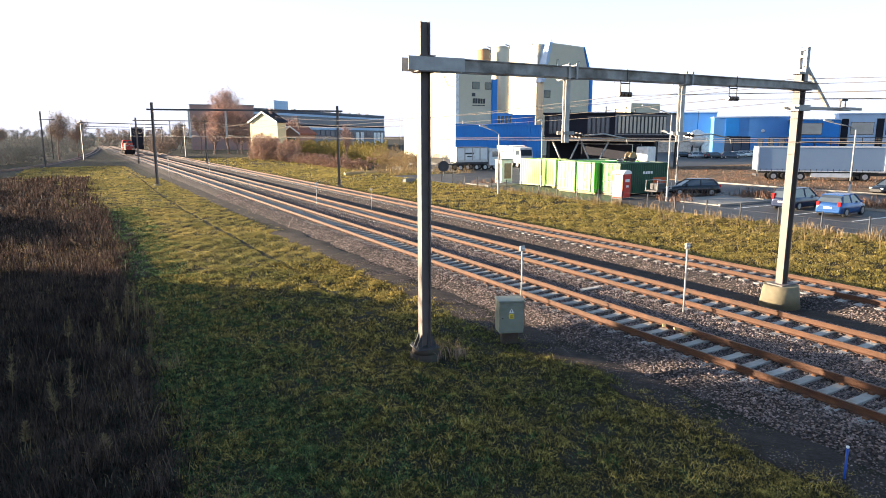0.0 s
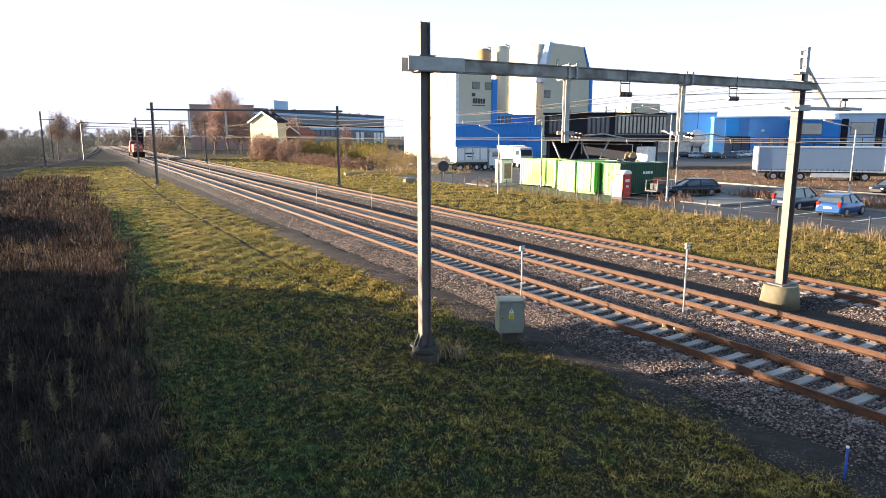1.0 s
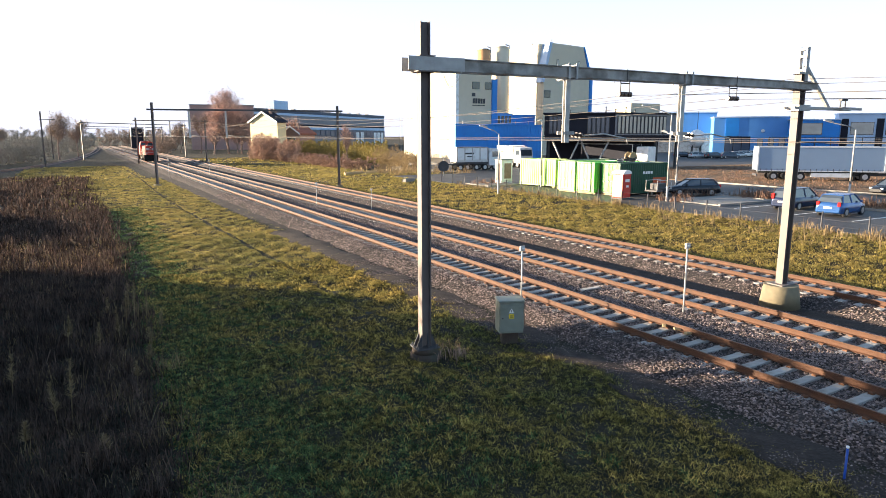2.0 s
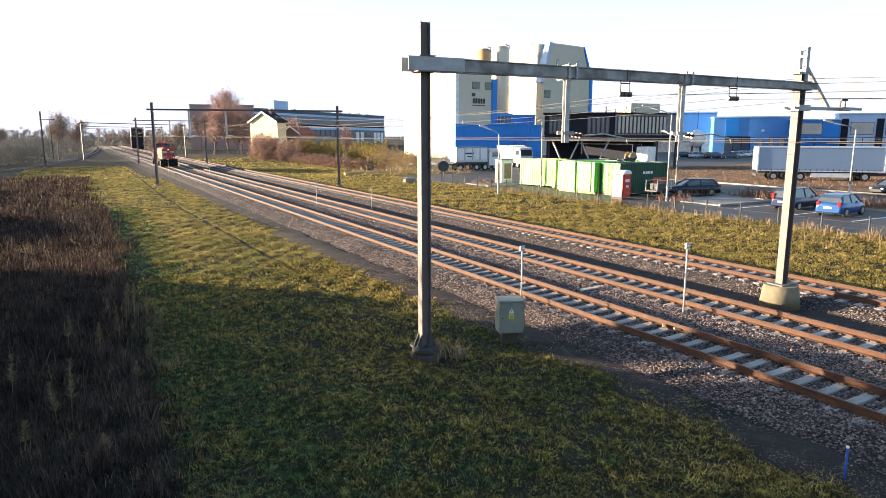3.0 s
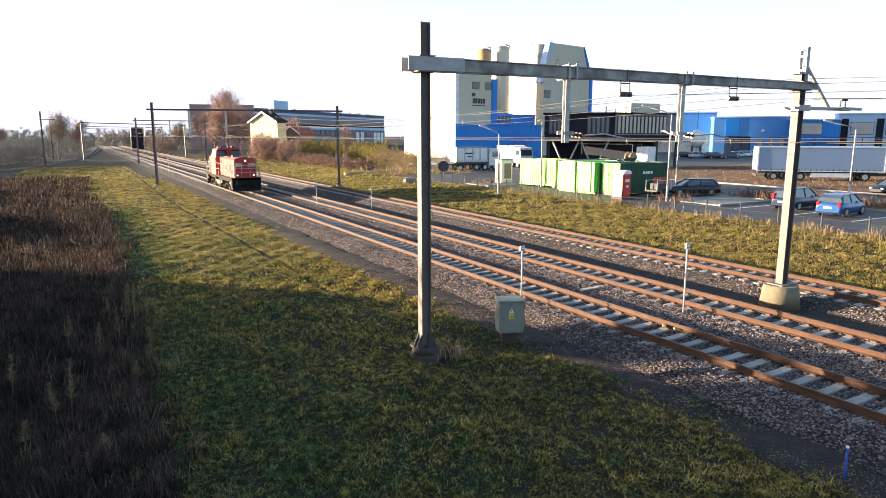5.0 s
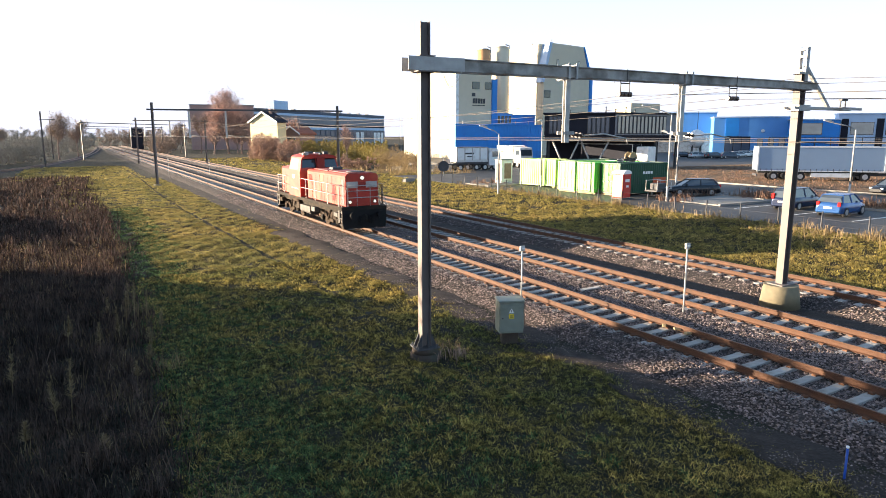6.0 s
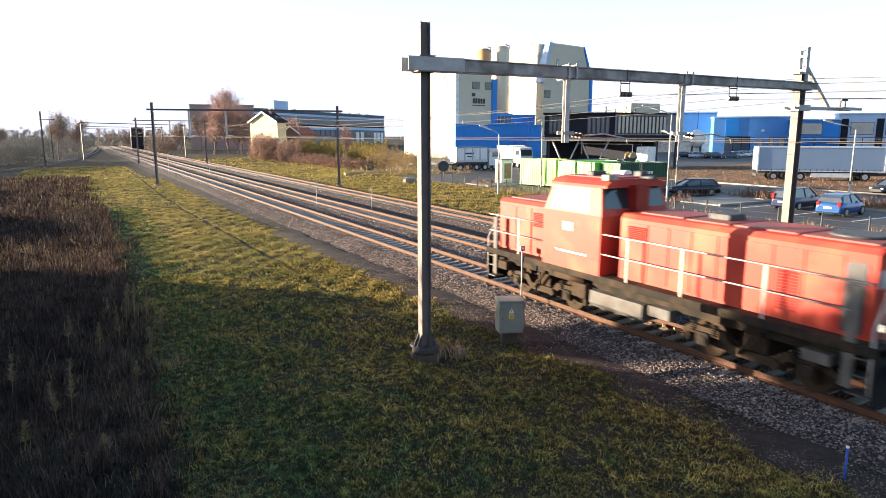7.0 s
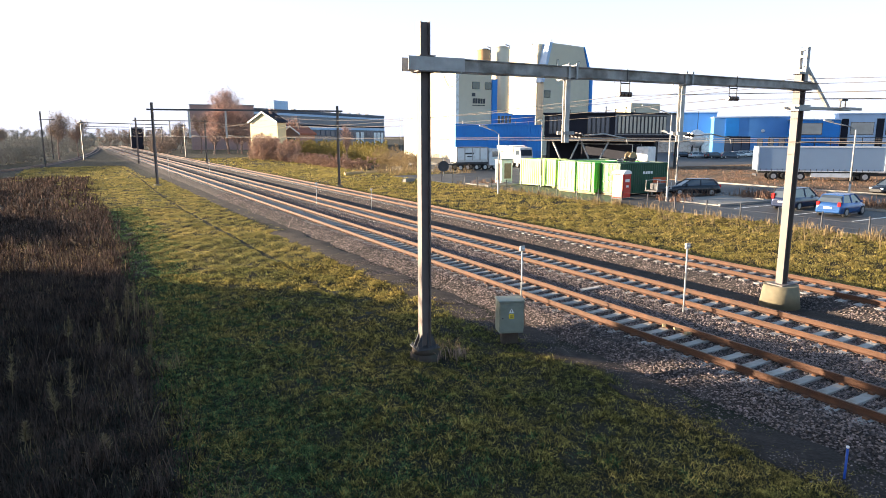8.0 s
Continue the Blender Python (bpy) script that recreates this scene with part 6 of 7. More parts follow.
# ---------------------------------------------------------------- containers and site things
def container(x, y, turn, length, body_mat, door_mat, label, stripe=None):
    """A shipping container; its door end faces local -Y, its long axis is +Y."""
    t = thing("shipping_container", pose(x, y, YARD, 0, 0, turn), label, "container", "site containers")
    w, h, L = 2.44, 2.75, length
    z0 = 0.15
    bm = bmesh.new()
    n = int(L / 0.28)
    for s in (-1, 1):
        # trapezoid corrugation on the long sides
        pts = []
        for k in range(n):
            y0 = 0.15 + (L - 0.3) * k / n
            d = (L - 0.3) / n
            for u, depth in ((0.0, 0), (0.2, 0.036), (0.5, 0.036), (0.7, 0)):
                pts.append((s * (w / 2 - 0.015 - depth), y0 + d * u))
        pts.append((s * (w / 2 - 0.015), L - 0.15))
        lo = [bm.verts.new((a, b, z0 + 0.14)) for a, b in pts]
        hi = [bm.verts.new((a, b, z0 + h - 0.1)) for a, b in pts]
        for k in range(len(pts) - 1):
            bm.faces.new((lo[k], lo[k + 1], hi[k + 1], hi[k]))
    box(bm, -w / 2 + 0.1, w / 2 - 0.1, 0.12, L - 0.1, z0 + 0.1, z0 + 0.16)
    box(bm, -w / 2 + 0.05, w / 2 - 0.05, 0.05, L - 0.05, z0 + h - 0.09, z0 + h - 0.05)
    box(bm, -w / 2 + 0.05, w / 2 - 0.05, L - 0.1, L - 0.05, z0 + 0.1, z0 + h - 0.1)
    part("shell", bm, body_mat, t, "corrugated steel walls")
    bm = bmesh.new()
    for sx_ in (-1, 1):
        for yy in (0, L - 0.16):
            box(bm, sx_ * w / 2 - 0.08 - 0.08 * sx_, sx_ * w / 2 + 0.08 - 0.08 * sx_, yy, yy + 0.16, z0, z0 + h)
        box(bm, sx_ * w / 2 - 0.06 - 0.06 * sx_, sx_ * w / 2 + 0.06 - 0.06 * sx_, 0.16, L - 0.16, z0, z0 + 0.14)
        box(bm, sx_ * w / 2 - 0.04 - 0.04 * sx_, sx_ * w / 2 + 0.04 - 0.04 * sx_, 0.16, L - 0.16, z0 + h - 0.1, z0 + h)
    for yy in (0.0, L - 0.12):
        box(bm, -w / 2 + 0.16, w / 2 - 0.16, yy, yy + 0.12, z0, z0 + 0.14)
        box(bm, -w / 2 + 0.16, w / 2 - 0.16, yy, yy + 0.12, z0 + h - 0.12, z0 + h)
    part("corner_frame", bm, body_mat, t)
    for s in (-1, 1):
        bm = bmesh.new()
        box(bm, min(0.012 * s, s * 1.07), max(0.012 * s, s * 1.07), 0.04, 0.09, z0 + 0.16, z0 + h - 0.14)
        for k in range(4):
            zz = z0 + 0.35 + 0.62 * k
            box(bm, min(0.1 * s, s * 1.0), max(0.1 * s, s * 1.0), 0.015, 0.04, zz, zz + 0.28)
        d = part("door", bm, door_mat, t)
        for q in (0.22, 0.78):
            bm = bmesh.new()
            rod(bm, (s * q, -0.02, z0 + 0.1), (s * q, -0.02, z0 + h - 0.06), 0.022, 6)
            box(bm, s * q - 0.12, s * q + 0.12, -0.045, -0.01, z0 + 1.05, z0 + 1.12)
            part("lock_bar", bm, "galv", d)
    for yy in (0.15, L - 0.35):
        bm = bmesh.new()
        box(bm, -1.2, 1.2, yy, yy + 0.2, 0, z0)
        part("support_beam", bm, "wood", t)
    if stripe:
        bm = bmesh.new()
        box(bm, w / 2 - 0.012, w / 2 + 0.008, L - 1.9, L - 0.2, z0 + 0.14, z0 + 1.4)
        part("paint_patch", bm, stripe, t, "orange painted patch")
        bm = bmesh.new()
        for k in range(4):
            box(bm, w / 2 - 0.012, w / 2 + 0.008, L - 3.2 + 0.32 * k, L - 2.96 + 0.32 * k, z0 + 1.75, z0 + 1.98)
        part("lettering_bar", bm, "white", t)
    return t


# side-on light green box, then three with their doors to the road
container(43.3, 56.9, 189.7, 5.0, "green_light", "green_light", "pale green steel container standing along the yard road")
container(43.6, 50.75, -84, 6.06, "green_dark", "green_dark", "dark green container standing behind the others")
container(41.1, 47.95, -90, 6.06, "green_light", "green_light", "light green container with ribbed double doors")
container(41.25, 45.45, -90, 6.06, "green_mid", "green_light", "light green container with ribbed double doors, beside another")
container(41.85, 42.85, -90, 6.06, "green_dark", "green_mid", "dark green container with mid green doors and orange patch", "orange")


def toilet_cabin():
    t = thing("toilet_cabin", pose(40.45, 40.0, YARD, 0, 0, 8), "red portable toilet cabin with white domed roof", "toilet cabin")
    bm = bmesh.new()
    box(bm, -0.55, 0.55, -0.55, 0.55, 0.12, 2.12, bevel=0.03)
    body = part("body", bm, "toilet_red", t)
    bm = bmesh.new()
    prism(bm, [(-0.6, 2.12), (0.6, 2.12), (0.5, 2.32), (0.2, 2.45), (-0.2, 2.45), (-0.5, 2.32)], -0.6, 0.6, "y")
    part("roof", bm, "white", t, "white domed roof")
    bm = bmesh.new()
    box(bm, -0.42, 0.42, -0.575, -0.545, 0.2, 2.02, bevel=0.01)
    door = part("door", bm, "toilet_red", body)
    bm = bmesh.new()
    box(bm, -0.28, 0.28, -0.59, -0.572, 1.45, 1.7)
    box(bm, -0.12, 0.2, -0.59, -0.572, 1.0, 1.18)
    part("sticker", bm, "white", body, "white sign bars")
    # cream sheet on the sun side only; sunlight is put into its colour
    bm = bmesh.new()
    box(bm, -0.57, -0.548, -0.5, 0.5, 0.2, 2.05)
    part("side_panel", bm, "cream", body, "cream sheet with the sunlight put into its colour")
    bm = bmesh.new()
    box(bm, -0.6, 0.6, -0.6, 0.6, 0.0, 0.12)
    part("skid", bm, "dark_steel", t)
    return t


toilet_cabin()


def site_trailer(x, y, turn, label):
    """A small site trailer: frame, drawbar, two wheels, a machine on top."""
    t = thing("site_trailer", pose(x, y, YARD, 0, 0, turn), label, "trailer", "site trailers")
    bm = bmesh.new()
    box(bm, -1.2, 1.2, -0.6, 0.6, 0.55, 0.68, bevel=0.01)
    part("bed", bm, "dark_steel", t)
    bm = bmesh.new()
    tube(bm, [(1.2, -0.3, 0.6), (2.2, 0, 0.55), (1.2, 0.3, 0.6)], 0.05, 6)
    part("drawbar", bm, "white_post", t)
    for s in (-0.72, 0.72):
        bm = bmesh.new()
        disc(bm, (0, s, 0.36), 0.36, 0.2, "y", 20)
        wh = part("wheel", bm, "rubber", t)
        bm = bmesh.new()
        disc(bm, (0, s, 0.36), 0.2, 0.22, "y", 14)
        part("rim", bm, "rim", wh)
    bm = bmesh.new()
    for x_ in (-1.1, 1.1):
        for y_ in (-0.55, 0.55):
            rod(bm, (x_, y_, 0.66), (x_, y_, 1.5), 0.03, 6)
    for y_ in (-0.55, 0.55):
        rod(bm, (-1.1, y_, 1.5), (1.1, y_, 1.5), 0.03, 6)
    part("side_rail", bm, "white_post", t)
    bm = bmesh.new()
    box(bm, -0.7, 0.5, -0.4, 0.4, 0.68, 1.25, bevel=0.05)
    part("machine", bm, "dark_steel", t)
    return t


site_trailer(44.3, 39.4, 10, "small dark site trailer with pale rails beside the container")

# machine standing on the container roof
t = thing("roof_machine", pose(44.6, 43.4, YARD + 2.9, 0, 0, 0), "jumble of scaffold tubes and a cable drum on a container roof", "scaffold")
for k in range(14):
    a = k * 2.1
    bm = bmesh.new()
    rod(bm, (-1.3 + 0.18 * k, 0.7 * math.sin(a), 0.05 + 0.04 * (k % 3)), (1.0 - 0.15 * k, 0.6 * math.cos(a), 0.25 + 0.09 * (k % 4)), 0.05, 6)
    part("tube", bm, "dark_steel" if k % 3 else "galv", t)
bm = bmesh.new()
for y in (-0.3, 0.3):
    disc(bm, (0.3, y, 0.5), 0.45, 0.06, "y", 18)
disc(bm, (0.3, 0, 0.5), 0.22, 0.6, "y", 14)
part("cable_drum", bm, "wood", t)

bm = bmesh.new()
box(bm, -0.75, 0.75, -0.6, 0.6, 0, 2.55, bevel=0.03)
kiosk = part("body", bm, "white", thing("switch_kiosk", pose(42.0, 59.6, YARD + 0.09), "white utility kiosk with a brown door on a paved island", "kiosk"))
bm = bmesh.new()
box(bm, -0.775, -0.748, -0.42, 0.42, 0.25, 2.2)
box(bm, -0.35, 0.55, -0.625, -0.598, 0.5, 2.2)
part("door", bm, "brick", kiosk.parent)
bm = bmesh.new()
box(bm, -0.85, 0.85, -0.7, 0.7, 2.55, 2.65)
part("roof", bm, "roof_grey", kiosk.parent)

# round back of a traffic sign
t = thing("road_sign", pose(42.8, 74.66, YARD, 0, 0, -30), "round road sign seen from its dark back", "road sign")
bm = bmesh.new()
rod(bm, (0, 0, 0), (0, 0, 2.6), 0.045, 8)
part("pole", bm, "galv", t)
bm = bmesh.new()
disc(bm, (0, -0.08, 1.3), 0.72, 0.05, "y", 28)
part("disc", bm, "dark_steel", t)

# pallets and barriers by the hedge
for k, (x, y, a) in enumerate(((35.6, 88.5, 10), (38.2, 86.0, -15), (37.0, 90.5, 40))):
    t = thing("timber_stack", pose(x, y, float(ground_z(x, y)) + 0.02, 0, 0, a), "stack of pale timber planks on the grass", "timber", "timber stacks")
    for j in range(4):
        bm = bmesh.new()
        box(bm, -1.7 + 0.1 * j, 1.6 - 0.15 * j, -0.4 + 0.22 * j, -0.2 + 0.22 * j, 0.02 + 0.06 * (j % 2), 0.3 + 0.12 * (j % 2), bevel=0.01)
        part("plank", bm, "wood", t)
    for sx_ in (-1.5, 1.4):
        bm = bmesh.new()
        rod(bm, (sx_, 0, 0), (sx_, 0, 1.15), 0.05, 6)
        part("stake", bm, "wood", t)
t = thing("concrete_trough", pose(35.0, 69.5, float(ground_z(35.0, 69.5)) - 0.05, 0, 0, 20), "pale concrete trough lying on the grass", "trough")
bm = bmesh.new()
box(bm, -0.8, 0.8, -0.3, 0.3, 0, 0.45, bevel=0.04)
part("body", bm, "paving", t)
bm = bmesh.new()
box(bm, -0.7, 0.7, -0.22, 0.22, 0.451, 0.47)
part("soil_fill", bm, "dark_steel", t)


# ---------------------------------------------------------------- vehicles
def car(x, y, turn, paint, label, length=4.1, height=1.45, estate=False):
    """A parked car; local +X is forward."""
    t = thing("parked_car", pose(x, y, YARD, 0, 0, turn), label, "car", "parked cars")
    L, w, h = length, 0.86, height
    bm = bmesh.new()
    # body: lofted sections from tail to nose (x, half width, z low, z high)
    secs = [(-0.5, 0.70, 0.34, 0.72), (-0.485, 0.80, 0.26, 0.90), (-0.44, 0.85, 0.22, 0.98), (-0.2, w, 0.2, 0.96), (0.1, w, 0.2, 0.93), (0.25, 0.85, 0.2, 0.90), (0.40, 0.80, 0.22, 0.78), (0.47, 0.72, 0.26, 0.66), (0.5, 0.60, 0.32, 0.55)]
    rings = []
    for u, hw, zl, zh in secs:
        k = 0.06
        pts = [(-hw + k, zl), (hw - k, zl), (hw, zl + k), (hw, (zl + zh) / 2), (hw - 0.03, zh - k), (hw - 0.12, zh), (-hw + 0.12, zh), (-hw + 0.03, zh - k), (-hw, (zl + zh) / 2), (-hw, zl + k)]
        rings.append([bm.verts.new((u * L, a, b)) for a, b in pts])
    for r0, r1 in zip(rings, rings[1:]):
        for k in range(10):
            f = bm.faces.new((r0[k], r0[(k + 1) % 10], r1[(k + 1) % 10], r1[k]))
            f.smooth = True
    bm.faces.new(rings[0])
    bm.faces.new(rings[-1][::-1])
    body = part("body", bm, paint, t)
    # glasshouse
    bm = bmesh.new()
    xr = -0.485 if estate else -0.46
    prof = [(xr * L, 0.9), (0.27 * L, 0.88), (0.09 * L, h - 0.05), (-0.1 * L, h), ((xr + 0.10) * L, h - 0.03), ((xr + 0.03) * L, h - 0.2)]
    lo = []
    for s in (-1, 1):
        lo.append([bm.verts.new((a, s * (0.80 if b < 1.0 else 0.62), b)) for a, b in prof])
    n = len(prof)
    for k in range(n):
        bm.faces.new((lo[0][k], lo[0][(k + 1) % n], lo[1][(k + 1) % n], lo[1][k]))
    bm.faces.new(lo[0][::-1])
    bm.faces.new(lo[1])
    part("glasshouse", bm, "window", t, "dark glazed windows")
    bm = bmesh.new()
    box(bm, (xr + 0.09) * L, 0.1 * L, -0.63, 0.63, h - 0.05, h + 0.02, bevel=0.03)
    for s in (-1, 1):
        for xa, xb in ((0.27, 0.09), (-0.1, -0.105), (xr + 0.02, xr + 0.10)):
            rod(bm, (xa * L, s * 0.80, 0.92), (xb * L, s * 0.63, h - 0.03), 0.04, 6)
    part("roof", bm, paint, t)
    for xw in (-0.31 * L, 0.31 * L):
        for s in (-1, 1):
            bm = bmesh.new()
            disc(bm, (xw, s * 0.78, 0.31), 0.31, 0.2, "y", 20)
            wh = part("wheel", bm, "rubber", t)
            bm = bmesh.new()
            disc(bm, (xw, s * 0.79, 0.31), 0.2, 0.21, "y", 14)
            part("rim", bm, "rim", wh)
    for s in (-1, 1):
        bm = bmesh.new()
        box(bm, -0.5 * L - 0.0, -0.47 * L, s * 0.66 - 0.1, s * 0.66 + 0.1, 0.72 if not estate else 0.8, 1.0 if not estate else 1.2, bevel=0.02)
        part("tail_light", bm, "tail_red", t, "red tail light")
        bm = bmesh.new()
        box(bm, 0.455 * L, 0.49 * L, s * 0.58 - 0.13, s * 0.58 + 0.13, 0.56, 0.68, bevel=0.02)
        part("headlight", bm, "white", t)
        bm = bmesh.new()
        box(bm, 0.17 * L, 0.20 * L, s * 0.93 - 0.07, s * 0.93 + 0.07, 0.92, 1.04, bevel=0.02)
        part("mirror", bm, paint, t)
    bm = bmesh.new()
    box(bm, -0.505 * L, -0.49 * L, -0.26, 0.26, 0.55, 0.67)
    part("plate", bm, "white", t)
    bm = bmesh.new()
    box(bm, -0.507 * L, -0.45 * L, -0.72, 0.72, 0.30, 0.46, bevel=0.03)
    part("bumper", bm, paint, t)
    return t


car(45.2, 24.3, 6, "car_blue", "small blue hatchback parked in a bay by the verge", 3.9)
car(46.5, 28.2, 6, "car_navy", "dark blue estate car parked beside another car", 4.6, 1.55, True)
car(64.9, 30.4, 165, "car_black", "black car on the second road", 4.3)
car(48.8, 39.5, 150, "car_black", "very dark low car half hidden behind dead shrubs", 4.6)
for k, (x, y, c) in enumerate(((129, 107.6, "car_black"), (130.2, 104.2, "car_silver"), (131.5, 100.8, "car_black"), (136.6, 100.3, "car_grey"), (145.2, 104.2, "car_silver"), (150.3, 105.9, "white"), (155.4, 106.3, "car_silver"), (158.8, 105, "car_navy"))):
    car(x, y, -30 + 7 * (k % 3), c, "parked car on the factory yard", 4.4 + 0.2 * (k % 2), 1.5)


def wheel_set(t, xs, ys, r):
    for x in xs:
        for y in ys:
            bm = bmesh.new()
            disc(bm, (x, y, r), r, 0.3, "x", 22)
            wh = part("wheel", bm, "rubber", t)
            bm = bmesh.new()
            disc(bm, (x, y, r), r * 0.58, 0.32, "x", 16)
            part("rim", bm, "rim", wh)


def semi_trailer(x, y, turn, label, z=YARD, curtain="curtain"):
    """Curtain-sided trailer with its tractor; local +Y is forward."""
    t = thing("semi_trailer", pose(x, y, z, 0, 0, turn), label, "trailer", "lorries")
    bm = bmesh.new()
    box(bm, -1.25, 1.25, 0, 13.6, 1.2, 3.95, bevel=0.03)
    part("curtain", bm, curtain, t, "taut side curtain")
    bm = bmesh.new()
    for s in (-1, 1):
        box(bm, s * 1.27 - 0.03, s * 1.27 + 0.03, 0, 13.6, 3.88, 4.02)
        box(bm, s * 1.27 - 0.03, s * 1.27 + 0.03, 0, 13.6, 1.08, 1.2)
        box(bm, s * 1.27 - 0.03, s * 1.27 + 0.03, 0, 0.14, 1.1, 4.0)
        box(bm, s * 1.27 - 0.03, s * 1.27 + 0.03, 13.46, 13.6, 1.1, 4.0)
    part("corner_frame", bm, "white", t)
    bm = bmesh.new()
    for k in range(22):
        for s in (-1, 1):
            box(bm, s * 1.28 - 0.02, s * 1.28 + 0.02, 0.4 + 0.6 * k, 0.46 + 0.6 * k, 1.1, 1.4)
    tagged(part("buckle_straps", bm, "dark_steel", t), kind="stuff")
    bm = bmesh.new()
    box(bm, -0.5, 0.5, 0.3, 13.2, 0.85, 1.1)
    part("chassis", bm, "dark_steel", t)
    bm = bmesh.new()
    for s in (-1, 1):
        box(bm, s * 1.2 - 0.03, s * 1.2 + 0.03, 5.9, 10.0, 0.45, 0.95)
    part("side_guard", bm, "white", t, "white side guard")
    wheel_set(t, (-1.05, 1.05), (1.9, 3.4, 4.8), 0.5)
    bm = bmesh.new()
    box(bm, -1.2, 1.2, 0.0, 0.12, 0.5, 0.75)
    part("rear_bumper", bm, "dark_steel", t)
    bm = bmesh.new()
    for s in (-0.8, 0.8):
        rod(bm, (s, 10.6, 0), (s, 10.6, 1.1), 0.09, 8)
    part("landing_leg", bm, "dark_steel", t)
    bm = bmesh.new()
    box(bm, -1.22, 1.22, 14.2, 16.3, 0.9, 3.6, bevel=0.12)
    part("tractor_cab", bm, "white", t)
    bm = bmesh.new()
    box(bm, -0.45, 0.45, 10.5, 16.0, 0.6, 0.9)
    part("tractor_chassis", bm, "dark_steel", t)
    wheel_set(t, (-1.05, 1.05), (11.6, 15.4), 0.52)
    return t


semi_trailer(71.9, 49.3, 226, "parked grey-blue curtain-sided lorry on the waste field", YARD + 0.07, "trailer_blue")
semi_trailer(77.0, 89.2, 192, "dark curtain-sided lorry standing under the raised office", YARD, "dark_clad")


def tipper(x, y, turn, label, white_cab=True):
    t = thing("tipper_truck", pose(x, y, YARD, 0, 0, turn), label, "truck", "lorries")
    bm = bmesh.new()
    prism(bm, [(-1.05, 1.3), (1.05, 1.3), (1.25, 1.7), (1.25, 3.55), (-1.25, 3.55), (-1.25, 1.7)], -5.4, 0.0, "y")
    body = part("tipper_body", bm, "white", t, "pale ribbed tipper body")
    bm = bmesh.new()
    for k in range(5):
        for s in (-1, 1):
            box(bm, s * 1.26 - 0.05, s * 1.26 + 0.05, -5.35 + 1.3 * k, -5.23 + 1.3 * k, 1.6, 3.6)
    for s in (-1, 1):
        box(bm, s * 1.26 - 0.06, s * 1.26 + 0.06, -5.4, 0, 3.45, 3.62)
    part("body_rib", bm, "loco_grey", body)
    bm = bmesh.new()
    box(bm, -0.45, 0.45, -5.6, 2.2, 0.8, 1.2)
    part("chassis", bm, "dark_steel", t)
    bm = bmesh.new()
    prism(bm, [(0.25, 0.75), (2.25, 0.75), (2.3, 1.9), (2.05, 3.3), (0.25, 3.45)], -1.22, 1.22, "x")
    cab_ = part("cab", bm, "white", t)
    bm = bmesh.new()
    for s in (-1, 1):
        box(bm, s * 1.225 - 0.01, s * 1.225 + 0.01, 0.8, 1.9, 2.1, 2.9)
    prism(bm, [(2.30, 2.0), (2.33, 2.0), (2.13, 3.0), (2.10, 3.0)], -1.05, 1.05, "x")
    part("window", bm, "window", cab_)
    bm = bmesh.new()
    for s in (-1, 1):
        box(bm, s * 1.262 - 0.01, s * 1.262 + 0.01, -3.9, -2.4, 2.5, 2.75)
        box(bm, s * 1.262 - 0.01, s * 1.262 + 0.01, -3.6, -2.7, 2.1, 2.25)
    part("lettering_bar", bm, "dark_steel", body)
    bm = bmesh.new()
    for s in (-1, 1):
        box(bm, s * 1.15 - 0.04, s * 1.15 + 0.04, -5.3, 0.1, 1.0, 1.28)
    part("side_rail", bm, "dark_steel", t)
    wheel_set(t, (-1.05, 1.05), (-4.7, -3.5, -1.9, -0.45, 1.3), 0.5)
    bm = bmesh.new()
    box(bm, -1.2, 1.2, -6.9, -5.6, 0.9, 1.1)
    part("tail_frame", bm, "dark_steel", t)
    return t


tipper(56.3, 85.3, -96, "white tipper truck parked at the yard entrance")
tipper(66.6, 90.0, 176, "white truck with a white cab before the blue hall")


# ---------------------------------------------------------------- plants
def blades(name, x, y, z, h, w, lean, material, parent=None, bend=0.5):
    """Grass blades: two triangles each, bending over."""
    n = len(x)
    a = RNG.random(n) * math.tau
    b = RNG.random(n) * math.tau
    dx, dy = np.cos(a) * w * 0.5, np.sin(a) * w * 0.5
    lx, ly = np.cos(b) * lean * h, np.sin(b) * lean * h
    base = np.stack([x, y, z - 0.02], -1)
    v0 = base + np.stack([dx, dy, np.zeros(n)], -1)
    v1 = base - np.stack([dx, dy, np.zeros(n)], -1)
    mid = base + np.stack([lx * 0.35, ly * 0.35, h * 0.62], -1)
    v2 = mid - np.stack([dx, dy, np.zeros(n)], -1) * 0.75
    v3 = mid + np.stack([dx, dy, np.zeros(n)], -1) * 0.75
    v4 = base + np.stack([lx, ly, h * np.maximum(0.35, 1 - 0.4 * lean)], -1)
    v = np.stack([v0, v1, v2, v3, v4], 1).reshape(-1, 3)
    i = np.arange(n)[:, None] * 5
    f = np.concatenate([i + np.array([[0, 1, 2]]), i + np.array([[0, 2, 3]]), i + np.array([[3, 2, 4]])], 0)
    return soup(name, v, f, material, parent)


def clumped(n, x0, x1, y0, y1, spread, per):
    """Places that gather in tufts."""
    m = max(1, n // per)
    cx, cy = RNG.uniform(x0, x1, m), RNG.uniform(y0, y1, m)
    k = RNG.integers(0, m, n)
    return cx[k] + RNG.standard_normal(n) * spread, cy[k] + RNG.standard_normal(n) * spread, k


